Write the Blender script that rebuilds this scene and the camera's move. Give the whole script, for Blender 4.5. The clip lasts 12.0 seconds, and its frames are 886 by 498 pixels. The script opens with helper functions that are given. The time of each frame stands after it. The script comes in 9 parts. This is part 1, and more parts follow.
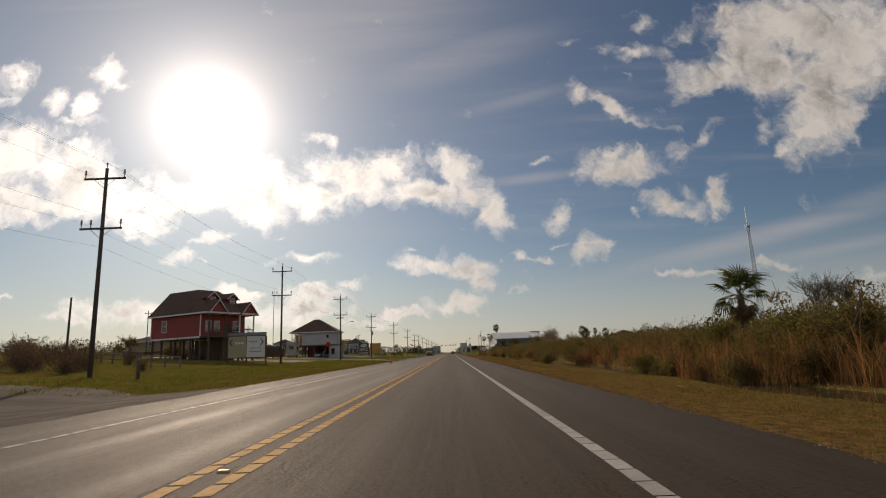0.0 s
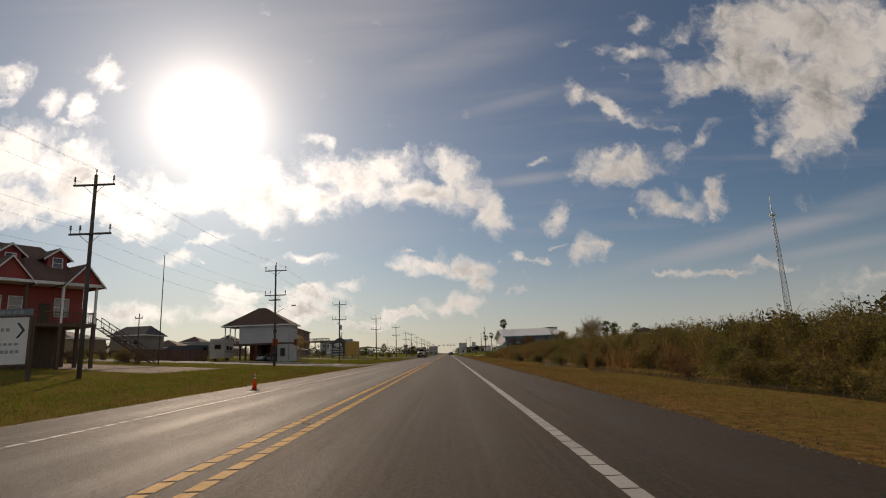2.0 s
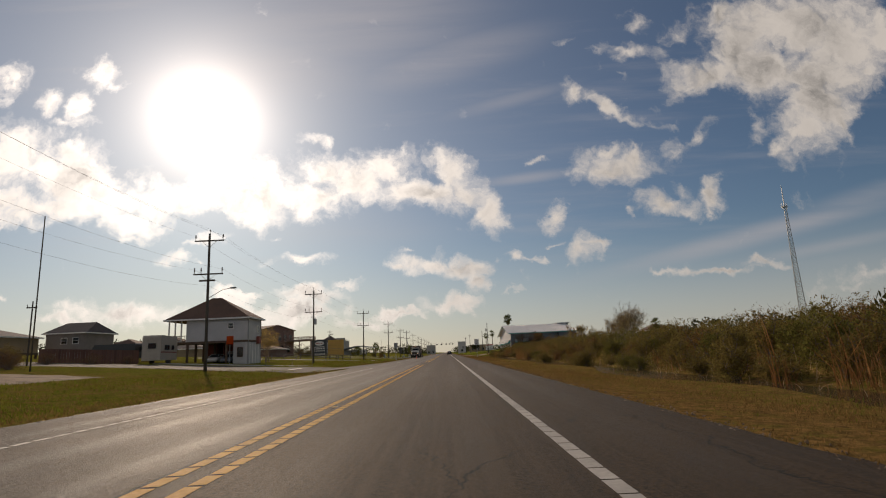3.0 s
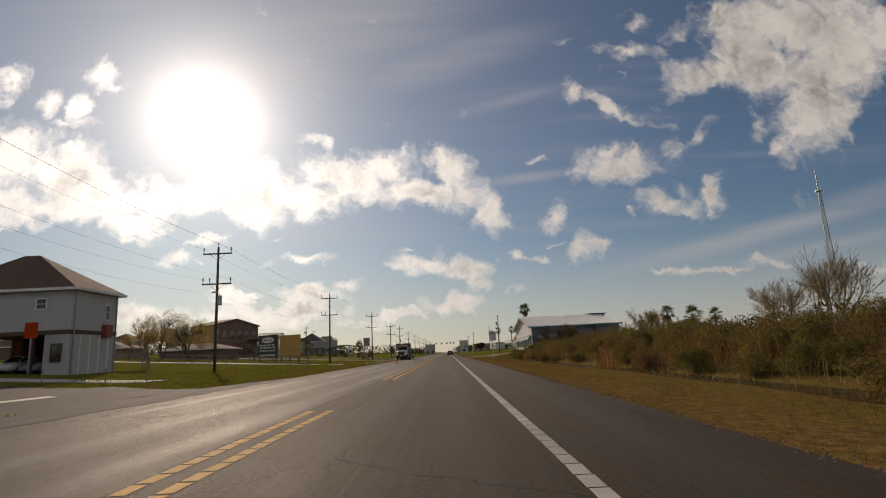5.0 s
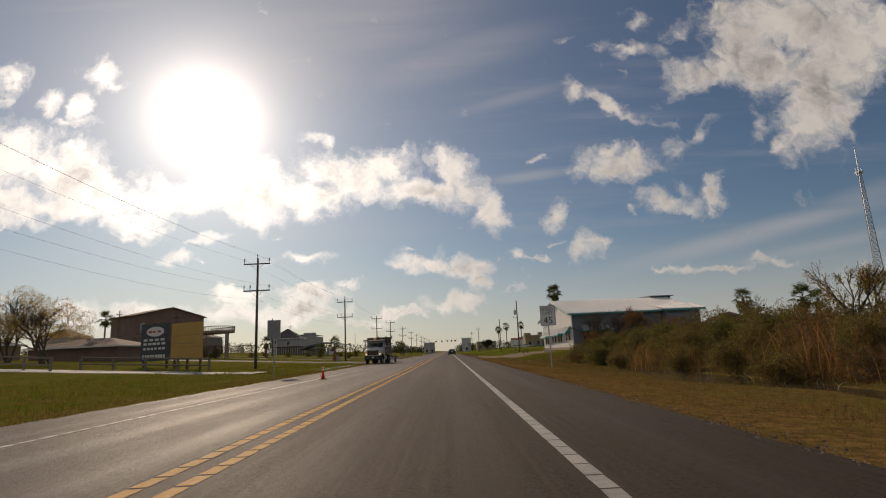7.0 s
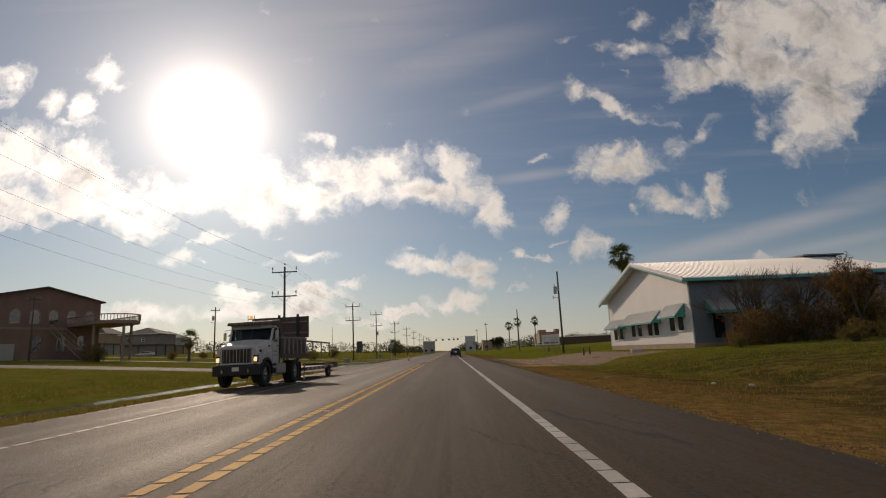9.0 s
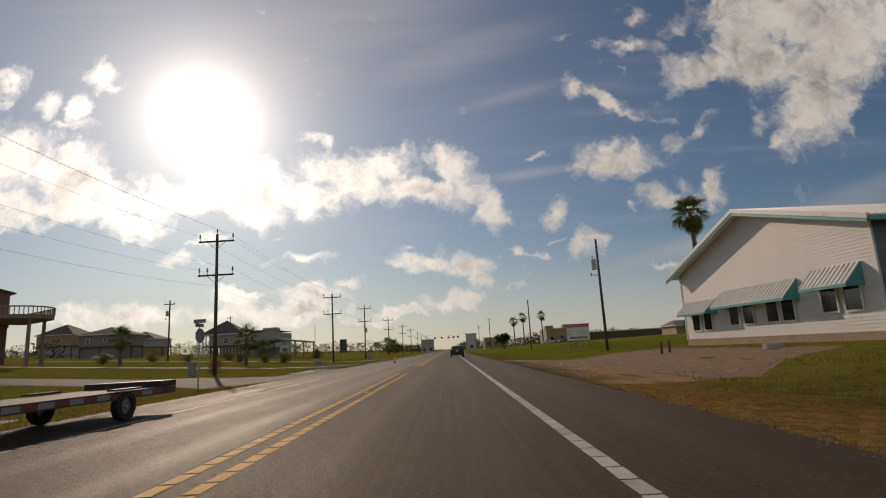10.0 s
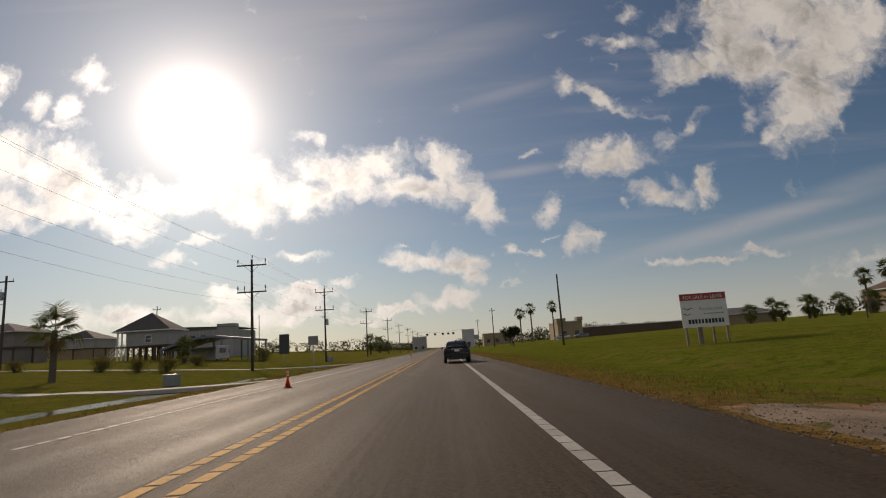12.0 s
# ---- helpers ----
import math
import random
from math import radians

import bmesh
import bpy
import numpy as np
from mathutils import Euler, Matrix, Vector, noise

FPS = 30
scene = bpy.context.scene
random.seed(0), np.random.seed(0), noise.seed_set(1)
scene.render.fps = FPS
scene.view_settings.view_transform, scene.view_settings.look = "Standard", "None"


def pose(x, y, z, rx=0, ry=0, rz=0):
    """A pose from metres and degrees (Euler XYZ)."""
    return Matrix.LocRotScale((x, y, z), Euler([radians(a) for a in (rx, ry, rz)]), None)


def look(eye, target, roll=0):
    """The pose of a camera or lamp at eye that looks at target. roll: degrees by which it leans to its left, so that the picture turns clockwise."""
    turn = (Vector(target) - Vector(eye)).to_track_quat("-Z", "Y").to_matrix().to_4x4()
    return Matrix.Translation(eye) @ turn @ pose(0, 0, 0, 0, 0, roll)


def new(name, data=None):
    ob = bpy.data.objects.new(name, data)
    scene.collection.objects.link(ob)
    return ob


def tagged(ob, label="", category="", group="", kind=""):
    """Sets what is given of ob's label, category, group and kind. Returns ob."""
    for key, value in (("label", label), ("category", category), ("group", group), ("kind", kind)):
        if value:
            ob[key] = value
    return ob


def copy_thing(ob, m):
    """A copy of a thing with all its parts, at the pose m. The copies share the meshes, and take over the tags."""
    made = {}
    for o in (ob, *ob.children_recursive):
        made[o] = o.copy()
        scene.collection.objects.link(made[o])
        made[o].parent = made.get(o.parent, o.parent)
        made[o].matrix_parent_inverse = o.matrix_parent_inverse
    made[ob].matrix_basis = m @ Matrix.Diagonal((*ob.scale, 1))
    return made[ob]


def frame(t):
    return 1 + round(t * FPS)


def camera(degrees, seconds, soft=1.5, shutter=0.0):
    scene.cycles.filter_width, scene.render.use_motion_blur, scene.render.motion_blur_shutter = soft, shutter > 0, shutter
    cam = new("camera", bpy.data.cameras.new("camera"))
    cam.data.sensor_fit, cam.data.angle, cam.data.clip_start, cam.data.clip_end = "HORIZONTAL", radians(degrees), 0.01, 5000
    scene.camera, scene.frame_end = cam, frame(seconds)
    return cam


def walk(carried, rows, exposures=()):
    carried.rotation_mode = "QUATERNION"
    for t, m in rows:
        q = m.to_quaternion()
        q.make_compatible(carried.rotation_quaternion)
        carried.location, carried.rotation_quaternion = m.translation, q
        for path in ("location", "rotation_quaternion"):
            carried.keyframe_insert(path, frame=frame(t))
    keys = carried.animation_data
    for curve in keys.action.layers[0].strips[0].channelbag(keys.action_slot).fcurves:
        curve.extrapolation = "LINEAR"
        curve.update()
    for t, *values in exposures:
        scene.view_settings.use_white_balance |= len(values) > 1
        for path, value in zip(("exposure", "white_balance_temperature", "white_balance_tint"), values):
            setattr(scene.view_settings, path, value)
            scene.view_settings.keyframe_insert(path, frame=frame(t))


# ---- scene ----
FOV = 79.0
cam = camera(FOV, 12.0, soft=1.1, shutter=0.0)

# seconds, x, y, yaw, pitch, roll of the windscreen camera
EYE_Z = 1.083
PATH = (
    (0.0, -0.23, 0.00, 0.39, 10.89, 2.16), (0.5, -0.19, 11.30, 0.36, 10.84, 2.14),
    (1.0, -0.15, 22.50, 0.32, 10.89, 2.15), (1.5, -0.10, 33.59, 0.23, 11.03, 2.16),
    (2.0, -0.07, 44.30, 0.17, 10.97, 2.28), (2.5, -0.02, 54.98, 0.05, 10.92, 2.44),
    (3.0, 0.00, 65.65, -0.04, 10.88, 2.55), (4.0, 0.12, 86.45, -0.02, 10.88, 2.66),
    (5.0, 0.18, 106.85, 0.02, 10.87, 2.70), (5.5, 0.13, 116.83, 0.05, 10.82, 2.62),
    (6.0, 0.12, 126.75, 0.09, 10.80, 2.63), (6.5, 0.14, 136.67, 0.11, 10.75, 2.72),
    (7.0, 0.12, 146.53, 0.11, 10.75, 2.71), (8.0, 0.06, 167.05, 0.20, 10.74, 2.67),
    (9.0, 0.00, 187.33, 0.28, 10.73, 2.67), (9.5, -0.05, 197.17, 0.26, 10.73, 2.92),
    (10.0, -0.06, 206.70, 0.14, 10.58, 3.29), (10.5, -0.07, 215.97, 0.02, 10.52, 3.58),
    (11.0, 0.01, 225.01, -0.07, 10.49, 3.90), (11.5, 0.02, 233.81, -0.30, 10.46, 4.04),
    (12.0, 0.06, 242.55, -0.51, 10.34, 3.88))
walk(cam, [(t, pose(x, y, EYE_Z, 90 + p, 0, w) @ pose(0, 0, 0, 0, 0, -r)) for t, x, y, w, p, r in PATH],
     exposures=((0.0, -0.16, 7900.0, 20.0), (12.0, -0.16, 7900.0, 20.0)))
# ---------------------------------------------------------------- light
SUN_DIR = Vector((-0.383, 0.834, 0.397)).normalized()
SUN_EL = math.asin(SUN_DIR.z)
SUN_AZ = math.atan2(SUN_DIR.x, SUN_DIR.y)
SUN_STRENGTH = 2.4
SKY_STRENGTH = 0.05

sun_data = bpy.data.lights.new("sun", "SUN")
sun_data.energy, sun_data.angle, sun_data.color = SUN_STRENGTH, radians(0.53), (1.0, 0.90, 0.76)
sun = new("sun", sun_data)
sun.matrix_world = look(SUN_DIR * 50, (0, 0, 0))


class Nodes:
    """Short hand for building a node tree."""

    def __init__(self, tree):
        self.tree = tree
        tree.nodes.clear()

    def add(self, kind, **inputs):
        node = self.tree.nodes.new(kind)
        for key, value in inputs.items():
            self.put(node, key, value)
        return node

    def put(self, node, key, value):
        socket = node.inputs[int(key[1:])] if key[0] == "i" and key[1:].isdigit() else node.inputs[key.replace("_", " ")]
        if isinstance(value, bpy.types.NodeSocket):
            self.tree.links.new(value, socket)
        else:
            socket.default_value = value

    def math(self, op, a, b=0.0, c=0.0, clamp=False):
        node = self.add("ShaderNodeMath", i0=a, i1=b, i2=c)
        node.operation, node.use_clamp = op, clamp
        return node.outputs[0]

    def vec(self, op, a, b=(0, 0, 0)):
        node = self.add("ShaderNodeVectorMath", i0=a, i1=b)
        node.operation = op
        return node.outputs["Value"] if op in ("DOT_PRODUCT", "LENGTH") else node.outputs[0]

    def noise(self, vector, scale, detail=4.0, rough=0.55, color=False, kind="FBM"):
        node = self.add("ShaderNodeTexNoise", Vector=vector, Scale=scale, Detail=detail, Roughness=rough)
        return node.outputs["Color" if color else "Fac"]

    def ramp(self, value, low, high, to_low=0.0, to_high=1.0, smooth=True):
        node = self.add("ShaderNodeMapRange", i0=value, i1=low, i2=high, i3=to_low, i4=to_high)
        node.interpolation_type = "SMOOTHSTEP" if smooth else "LINEAR"
        return node.outputs[0]

    def mix(self, fac, a, b, blend="MIX"):
        node = self.tree.nodes.new("ShaderNodeMix")
        node.data_type, node.blend_type = "RGBA", blend
        for socket, value in ((node.inputs[0], fac), (node.inputs[6], a), (node.inputs[7], b)):
            if isinstance(value, bpy.types.NodeSocket):
                self.tree.links.new(value, socket)
            else:
                socket.default_value = value if socket is node.inputs[0] else (*value[:3], 1)
        return node.outputs[2]


# cloud masses on the plane one unit ahead: across, up, half width, half height, tilt, weight
TALL_CLOUD = (
    (0.716, 0.623, 0.152, 0.083, -3, 1.15),
    (0.844, 0.597, 0.095, 0.089, -3, 1.15),
    (0.641, 0.586, 0.087, 0.096, -3, 1.10),
    (0.534, 0.520, 0.072, 0.041, 5, 1.00),
    (0.484, 0.508, 0.032, 0.036, -3, 0.85),
    (0.673, 0.538, 0.111, 0.077, -3, 1.15),
    (0.778, 0.520, 0.106, 0.080, -3, 1.15),
    (0.755, 0.449, 0.072, 0.076, -3, 1.15),
    (0.723, 0.398, 0.077, 0.056, -3, 1.05),
    (0.669, 0.361, 0.028, 0.032, -3, 0.85),
    (0.625, 0.407, 0.026, 0.056, 2, 0.60),
    (0.795, 0.412, 0.023, 0.056, 2, 0.80),
    (0.911, 0.603, 0.048, 0.060, -3, 1.00),
    (0.859, 0.529, 0.034, 0.028, -3, 0.90),
    (0.599, 0.655, 0.040, 0.050, -3, 0.90),
)
HIGH_PUFFS = (
    (0.387, 0.585, 0.069, 0.022, 0, 0.90),
    (0.418, 0.646, 0.030, 0.027, -33, 0.60),
    (0.507, 0.621, 0.036, 0.029, -43, 0.60),
    (0.335, 0.551, 0.016, 0.013, -3, 0.50),
    (0.269, 0.618, 0.015, 0.012, -3, 0.50),
)
TRAIL = (
    (0.341, 0.470, 0.068, 0.019, -41, 0.85),
    (0.283, 0.510, 0.030, 0.023, -58, 0.65),
    (0.388, 0.426, 0.032, 0.017, -23, 0.70),
    (0.428, 0.420, 0.029, 0.011, -18, 0.50),
    (0.388, 0.535, 0.021, 0.013, -3, 0.45),
)
MIDDLE_PUFFS = (
    (0.337, 0.339, 0.092, 0.038, 2, 1.00),
    (0.329, 0.377, 0.029, 0.022, -3, 0.85),
    (0.388, 0.356, 0.041, 0.027, -3, 0.90),
    (0.458, 0.360, 0.026, 0.028, -3, 0.65),
    (0.513, 0.398, 0.041, 0.017, 39, 0.65),
    (0.445, 0.310, 0.014, 0.036, -3, 0.50),
)
SMALL_PUFFS = (
    (0.432, 0.264, 0.057, 0.028, -3, 0.95),
    (0.458, 0.288, 0.024, 0.028, -3, 0.80),
    (0.524, 0.278, 0.037, 0.025, 35, 0.95),
    (0.505, 0.252, 0.017, 0.012, -3, 0.70),
    (0.367, 0.245, 0.011, 0.009, -3, 0.60),
)
SHREDS = (
    (0.214, 0.250, 0.027, 0.022, 45, 0.95),
    (0.263, 0.172, 0.024, 0.037, -3, 0.90),
    (0.288, 0.190, 0.031, 0.013, -3, 0.80),
    (0.242, 0.151, 0.025, 0.010, 12, 0.70),
    (0.173, 0.167, 0.062, 0.007, 3, 0.60),
    (0.122, 0.168, 0.021, 0.011, -3, 0.70),
    (0.194, 0.357, 0.019, 0.011, -23, 0.70),
    (0.218, 0.199, 0.023, 0.006, 5, 0.70),
    (0.123, 0.102, 0.025, 0.006, -3, 0.60),
)
BANK = (
    (0.085, 0.261, 0.046, 0.038, -48, 1.05),
    (0.022, 0.348, 0.052, 0.033, -43, 1.05),
    (0.057, 0.305, 0.058, 0.036, -38, 1.05),
    (-0.041, 0.312, 0.101, 0.039, -15, 1.10),
    (-0.103, 0.366, 0.061, 0.040, -3, 1.05),
    (-0.162, 0.340, 0.084, 0.045, -3, 1.10),
    (-0.255, 0.313, 0.101, 0.042, -3, 1.10),
    (-0.220, 0.367, 0.085, 0.034, -3, 1.00),
    (-0.359, 0.325, 0.116, 0.060, -3, 1.10),
    (-0.393, 0.288, 0.061, 0.019, -3, 0.90),
    (-0.237, 0.417, 0.041, 0.017, -11, 0.75),
)
BANK_WEST = (
    (-0.844, 0.412, 0.119, 0.077, -3, 1.10),
    (-0.871, 0.338, 0.102, 0.045, -3, 1.00),
    (-0.734, 0.368, 0.118, 0.069, -3, 1.10),
    (-0.758, 0.304, 0.123, 0.036, -3, 1.00),
    (-0.638, 0.326, 0.087, 0.060, -3, 1.05),
    (-0.727, 0.421, 0.067, 0.028, -3, 0.90),
    (-0.521, 0.309, 0.087, 0.039, -3, 1.00),
    (-0.606, 0.277, 0.072, 0.035, -3, 0.95),
    (-0.596, 0.243, 0.052, 0.010, -3, 0.70),
)
LEFT_PUFFS = (
    (-0.868, 0.579, 0.040, 0.040, -28, 0.90),
    (-0.897, 0.547, 0.046, 0.021, -18, 0.75),
    (-0.918, 0.522, 0.021, 0.019, -3, 0.75),
    (-0.678, 0.583, 0.040, 0.030, -53, 0.85),
    (-0.646, 0.550, 0.021, 0.015, -23, 0.75),
    (-0.781, 0.516, 0.039, 0.032, -33, 0.80),
    (-0.715, 0.513, 0.027, 0.027, -23, 0.80),
    (-0.744, 0.483, 0.075, 0.014, -3, 0.60),
)
LOW_PUFFS = (
    (-0.030, 0.165, 0.084, 0.024, -3, 1.00),
    (0.039, 0.154, 0.070, 0.025, -11, 1.00),
    (0.071, 0.123, 0.031, 0.025, -33, 0.90),
    (-0.088, 0.160, 0.048, 0.016, -11, 0.80),
    (-0.068, 0.194, 0.025, 0.007, -3, 0.60),
    (-0.261, 0.179, 0.054, 0.014, 0, 0.95),
    (-0.454, 0.230, 0.043, 0.013, 11, 0.85),
    (-0.504, 0.200, 0.037, 0.019, -3, 0.85),
    (-0.312, 0.236, 0.014, 0.006, -3, 0.60),
    (-0.188, 0.128, 0.028, 0.007, -3, 0.70),
    (-0.470, 0.182, 0.014, 0.006, -3, 0.60),
)
LOW_BANK = (
    (-0.260, 0.114, 0.080, 0.017, -3, 1.05),
    (-0.271, 0.089, 0.100, 0.020, -3, 1.00),
    (-0.400, 0.124, 0.041, 0.020, -3, 1.00),
    (-0.355, 0.125, 0.034, 0.012, -3, 0.95),
    (-0.410, 0.092, 0.092, 0.024, -3, 0.95),
    (0.011, 0.086, 0.060, 0.015, 2, 1.05),
    (-0.078, 0.072, 0.074, 0.008, -3, 0.85),
    (-0.166, 0.063, 0.066, 0.011, -3, 0.75),
    (-0.611, 0.097, 0.118, 0.024, -3, 0.95),
    (-0.710, 0.082, 0.101, 0.012, -3, 0.75),
    (-0.859, 0.125, 0.041, 0.007, -3, 0.75),
)
FLAT_STREAK = (
    (0.515, 0.125, 0.100, 0.008, 2, 0.90),
    (0.598, 0.137, 0.061, 0.010, 0, 0.85),
    (0.410, 0.125, 0.025, 0.006, -3, 0.70),
)
WISPS = (
    (0.793, 0.118, 0.083, 0.020, 6, 0.45),
    (0.346, 0.102, 0.041, 0.011, -3, 0.40),
    (0.755, 0.094, 0.124, 0.020, 3, 0.40),
)
VEILS = (
    (0.616, 0.198, 0.369, 0.023, 12, 0.50),
    (0.820, 0.258, 0.170, 0.026, 14, 0.42),
    (0.174, 0.326, 0.110, 0.013, 5, 0.45),
    (0.746, 0.168, 0.222, 0.014, 9, 0.28),
    (0.036, 0.586, 0.230, 0.052, 14, 0.34),
    (-0.157, 0.690, 0.320, 0.147, 7, 0.34),
    (-0.304, 0.590, 0.243, 0.155, -3, 0.25),
    (0.150, 0.489, 0.143, 0.018, 13, 0.25),
    (-0.209, 0.237, 0.251, 0.046, -3, 0.20),
)
CLOUDS = TALL_CLOUD + HIGH_PUFFS + TRAIL + MIDDLE_PUFFS + SMALL_PUFFS + SHREDS + BANK + BANK_WEST + LEFT_PUFFS + LOW_PUFFS + LOW_BANK + FLAT_STREAK + WISPS


def make_world():
    world = bpy.data.worlds.new("sky")
    scene.world = world
    world.use_nodes = True
    n = Nodes(world.node_tree)
    sky = n.add("ShaderNodeTexSky")
    sky.sky_type, sky.sun_disc = "NISHITA", False
    sky.sun_elevation, sky.sun_rotation = SUN_EL, SUN_AZ
    sky.air_density, sky.dust_density, sky.ozone_density = 1.0, 0.35, 2.0
    way = n.add("ShaderNodeTexCoord").outputs["Generated"]
    split = n.add("ShaderNodeSeparateXYZ", Vector=way)
    dx, dy, dz = split.outputs
    ahead = n.math("MAXIMUM", dy, 0.08)
    u, v = n.math("DIVIDE", dx, ahead), n.math("DIVIDE", dz, ahead)
    plane = n.add("ShaderNodeCombineXYZ", X=u, Y=v, Z=0.0).outputs[0]
    # broken edges: the plane is warped by noise at two scales before the masses are laid on it
    def bend(base, scale, amount, detail, rough):
        warp = n.vec("SUBTRACT", n.noise(base, scale, detail, rough, color=True), (0.5, 0.5, 0.5))
        node = n.add("ShaderNodeVectorMath", i0=warp)
        node.operation = "SCALE"
        node.inputs["Scale"].default_value = amount
        return n.vec("ADD", base, node.outputs[0])
    bent = bend(plane, 9.0, 0.11, 6.0, 0.62)
    total = None
    bent_u, bent_v, _ = n.add("ShaderNodeSeparateXYZ", Vector=bent).outputs
    for cu, cv, ru, rv, tilt, weight in CLOUDS:
        # the third axis is all but flattened; it only makes the masses follow one another
        here = n.add("ShaderNodeCombineXYZ", X=bent_u, Y=bent_v, Z=0.0 if total is None else total).outputs[0]
        shift = n.add("ShaderNodeMapping", Vector=here)
        shift.vector_type = "TEXTURE"
        shift.inputs["Location"].default_value = (cu, cv, 0)
        shift.inputs["Rotation"].default_value = (0, 0, radians(tilt))
        shift.inputs["Scale"].default_value = (ru, rv, 1000)
        d = n.vec("LENGTH", shift.outputs[0])
        mass = n.ramp(d, 1.55, 0.0, 0.0, weight, smooth=False)
        total = mass if total is None else n.math("MAXIMUM", total, mass)
    # elsewhere in the sky, unseen: added scattered cumulus of the same kind
    behind = n.ramp(dy, 0.30, 0.05)
    ball = n.vec("MULTIPLY", way, (1, 1, 2.2))
    loose = n.ramp(n.noise(ball, 3.2, 5.0, 0.55), 0.47, 0.62)
    total = n.math("MAXIMUM", total, n.math("MULTIPLY", n.math("MULTIPLY", loose, behind), 0.9))
    curl = bent

    def billow(where):
        """Lumps at two scales, the larger ones heaped like cauliflower."""
        big = n.noise(where, 12.0, 2.0, 0.5)
        small = n.noise(where, 25.0, 7.0, 0.60)
        return n.math("ADD", n.math("MULTIPLY", big, 0.45), n.math("MULTIPLY", small, 0.55))
    lumps = billow(curl)
    dense = n.math("ADD", total, n.math("MULTIPLY", n.math("SUBTRACT", lumps, 0.5), 1.95))
    cover = n.ramp(dense, 0.20, 0.90)
    cover = n.math("MULTIPLY", cover, n.ramp(dz, 0.0, 0.03))
    # thin streaks of high cloud
    streak = n.add("ShaderNodeMapping", Vector=plane)
    streak.inputs["Rotation"].default_value = (0, 0, radians(-17))
    streak.inputs["Scale"].default_value = (1.0, 9.0, 1)
    wisp = n.noise(streak.outputs[0], 1.7, 5.0, 0.6)
    thin = n.ramp(wisp, 0.48, 0.78, 0.0, 0.18)
    thin = n.math("MULTIPLY", thin, n.ramp(dz, 0.05, 0.2))
    for cu, cv, ru, rv, tilt, weight in VEILS:
        shift = n.add("ShaderNodeMapping", Vector=plane)
        shift.vector_type = "TEXTURE"
        shift.inputs["Location"].default_value = (cu, cv, 0)
        shift.inputs["Rotation"].default_value = (0, 0, radians(tilt))
        shift.inputs["Scale"].default_value = (ru, rv, 1)
        veil = n.ramp(n.vec("LENGTH", shift.outputs[0]), 1.3, 0.0, 0.0, weight)
        thin = n.math("MAXIMUM", thin, n.math("MULTIPLY", veil, n.ramp(wisp, 0.25, 0.65, 0.45, 1.0)))
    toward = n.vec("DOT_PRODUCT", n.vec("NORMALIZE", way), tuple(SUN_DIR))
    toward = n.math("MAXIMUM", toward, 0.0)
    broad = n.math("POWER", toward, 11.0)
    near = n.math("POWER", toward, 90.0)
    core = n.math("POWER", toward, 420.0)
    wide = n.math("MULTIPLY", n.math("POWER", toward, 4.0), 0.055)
    # cumulus lit from the sun's side: each lump bright towards the sun, grey away from it
    sun_u, sun_v = SUN_DIR.x / SUN_DIR.y, SUN_DIR.z / SUN_DIR.y
    aim = n.vec("NORMALIZE", n.vec("SUBTRACT", (sun_u, sun_v, 0.0), plane))
    step = n.add("ShaderNodeVectorMath", i0=aim)
    step.operation = "SCALE"
    step.inputs["Scale"].default_value = 0.013
    ahead_lumps = billow(n.vec("ADD", curl, step.outputs[0]))
    shade = n.ramp(n.math("SUBTRACT", ahead_lumps, lumps), -0.12, 0.12)
    deep = n.ramp(total, 0.45, 1.0, 0.15, 1.0)
    heap = n.ramp(n.noise(curl, 6.0, 2.0, 0.5), 0.38, 0.64, 0.15, 1.0)
    middle = n.math("MULTIPLY", n.math("MULTIPLY", deep, heap), n.math("ADD", 0.45, n.math("MULTIPLY", shade, 0.55)))
    body = n.mix(middle, (0.90, 0.955, 0.97), (0.355, 0.39, 0.41))
    # unseen clouds away from the sun: front-lit, and brightened further as added fill
    gain = n.math("ADD", n.math("ADD", 0.62, n.math("MULTIPLY", behind, 0.60)), n.math("MULTIPLY", broad, 0.9))
    lit = n.vec("MULTIPLY", body, n.add("ShaderNodeCombineXYZ", X=gain, Y=gain, Z=gain).outputs[0])
    blue = n.vec("MULTIPLY", sky.outputs[0], (SKY_STRENGTH * 0.69, SKY_STRENGTH * 0.95, SKY_STRENGTH * 1.12))
    haze = n.mix(n.math("MULTIPLY", thin, 1.0), blue, (0.42, 0.45, 0.50))
    low = n.ramp(dz, 0.22, -0.02, 0.0, 0.55)
    haze = n.mix(low, haze, (0.50, 0.52, 0.56))
    both = n.mix(cover, haze, lit)
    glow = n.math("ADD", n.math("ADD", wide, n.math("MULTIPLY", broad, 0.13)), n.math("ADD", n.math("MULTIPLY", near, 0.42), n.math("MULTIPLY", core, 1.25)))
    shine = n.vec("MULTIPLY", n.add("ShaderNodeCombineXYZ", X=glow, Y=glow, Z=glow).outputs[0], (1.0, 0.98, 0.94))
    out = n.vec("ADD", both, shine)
    back = n.add("ShaderNodeBackground", Color=out, Strength=1.0)
    n.add("ShaderNodeOutputWorld", Surface=back.outputs[0])


make_world()


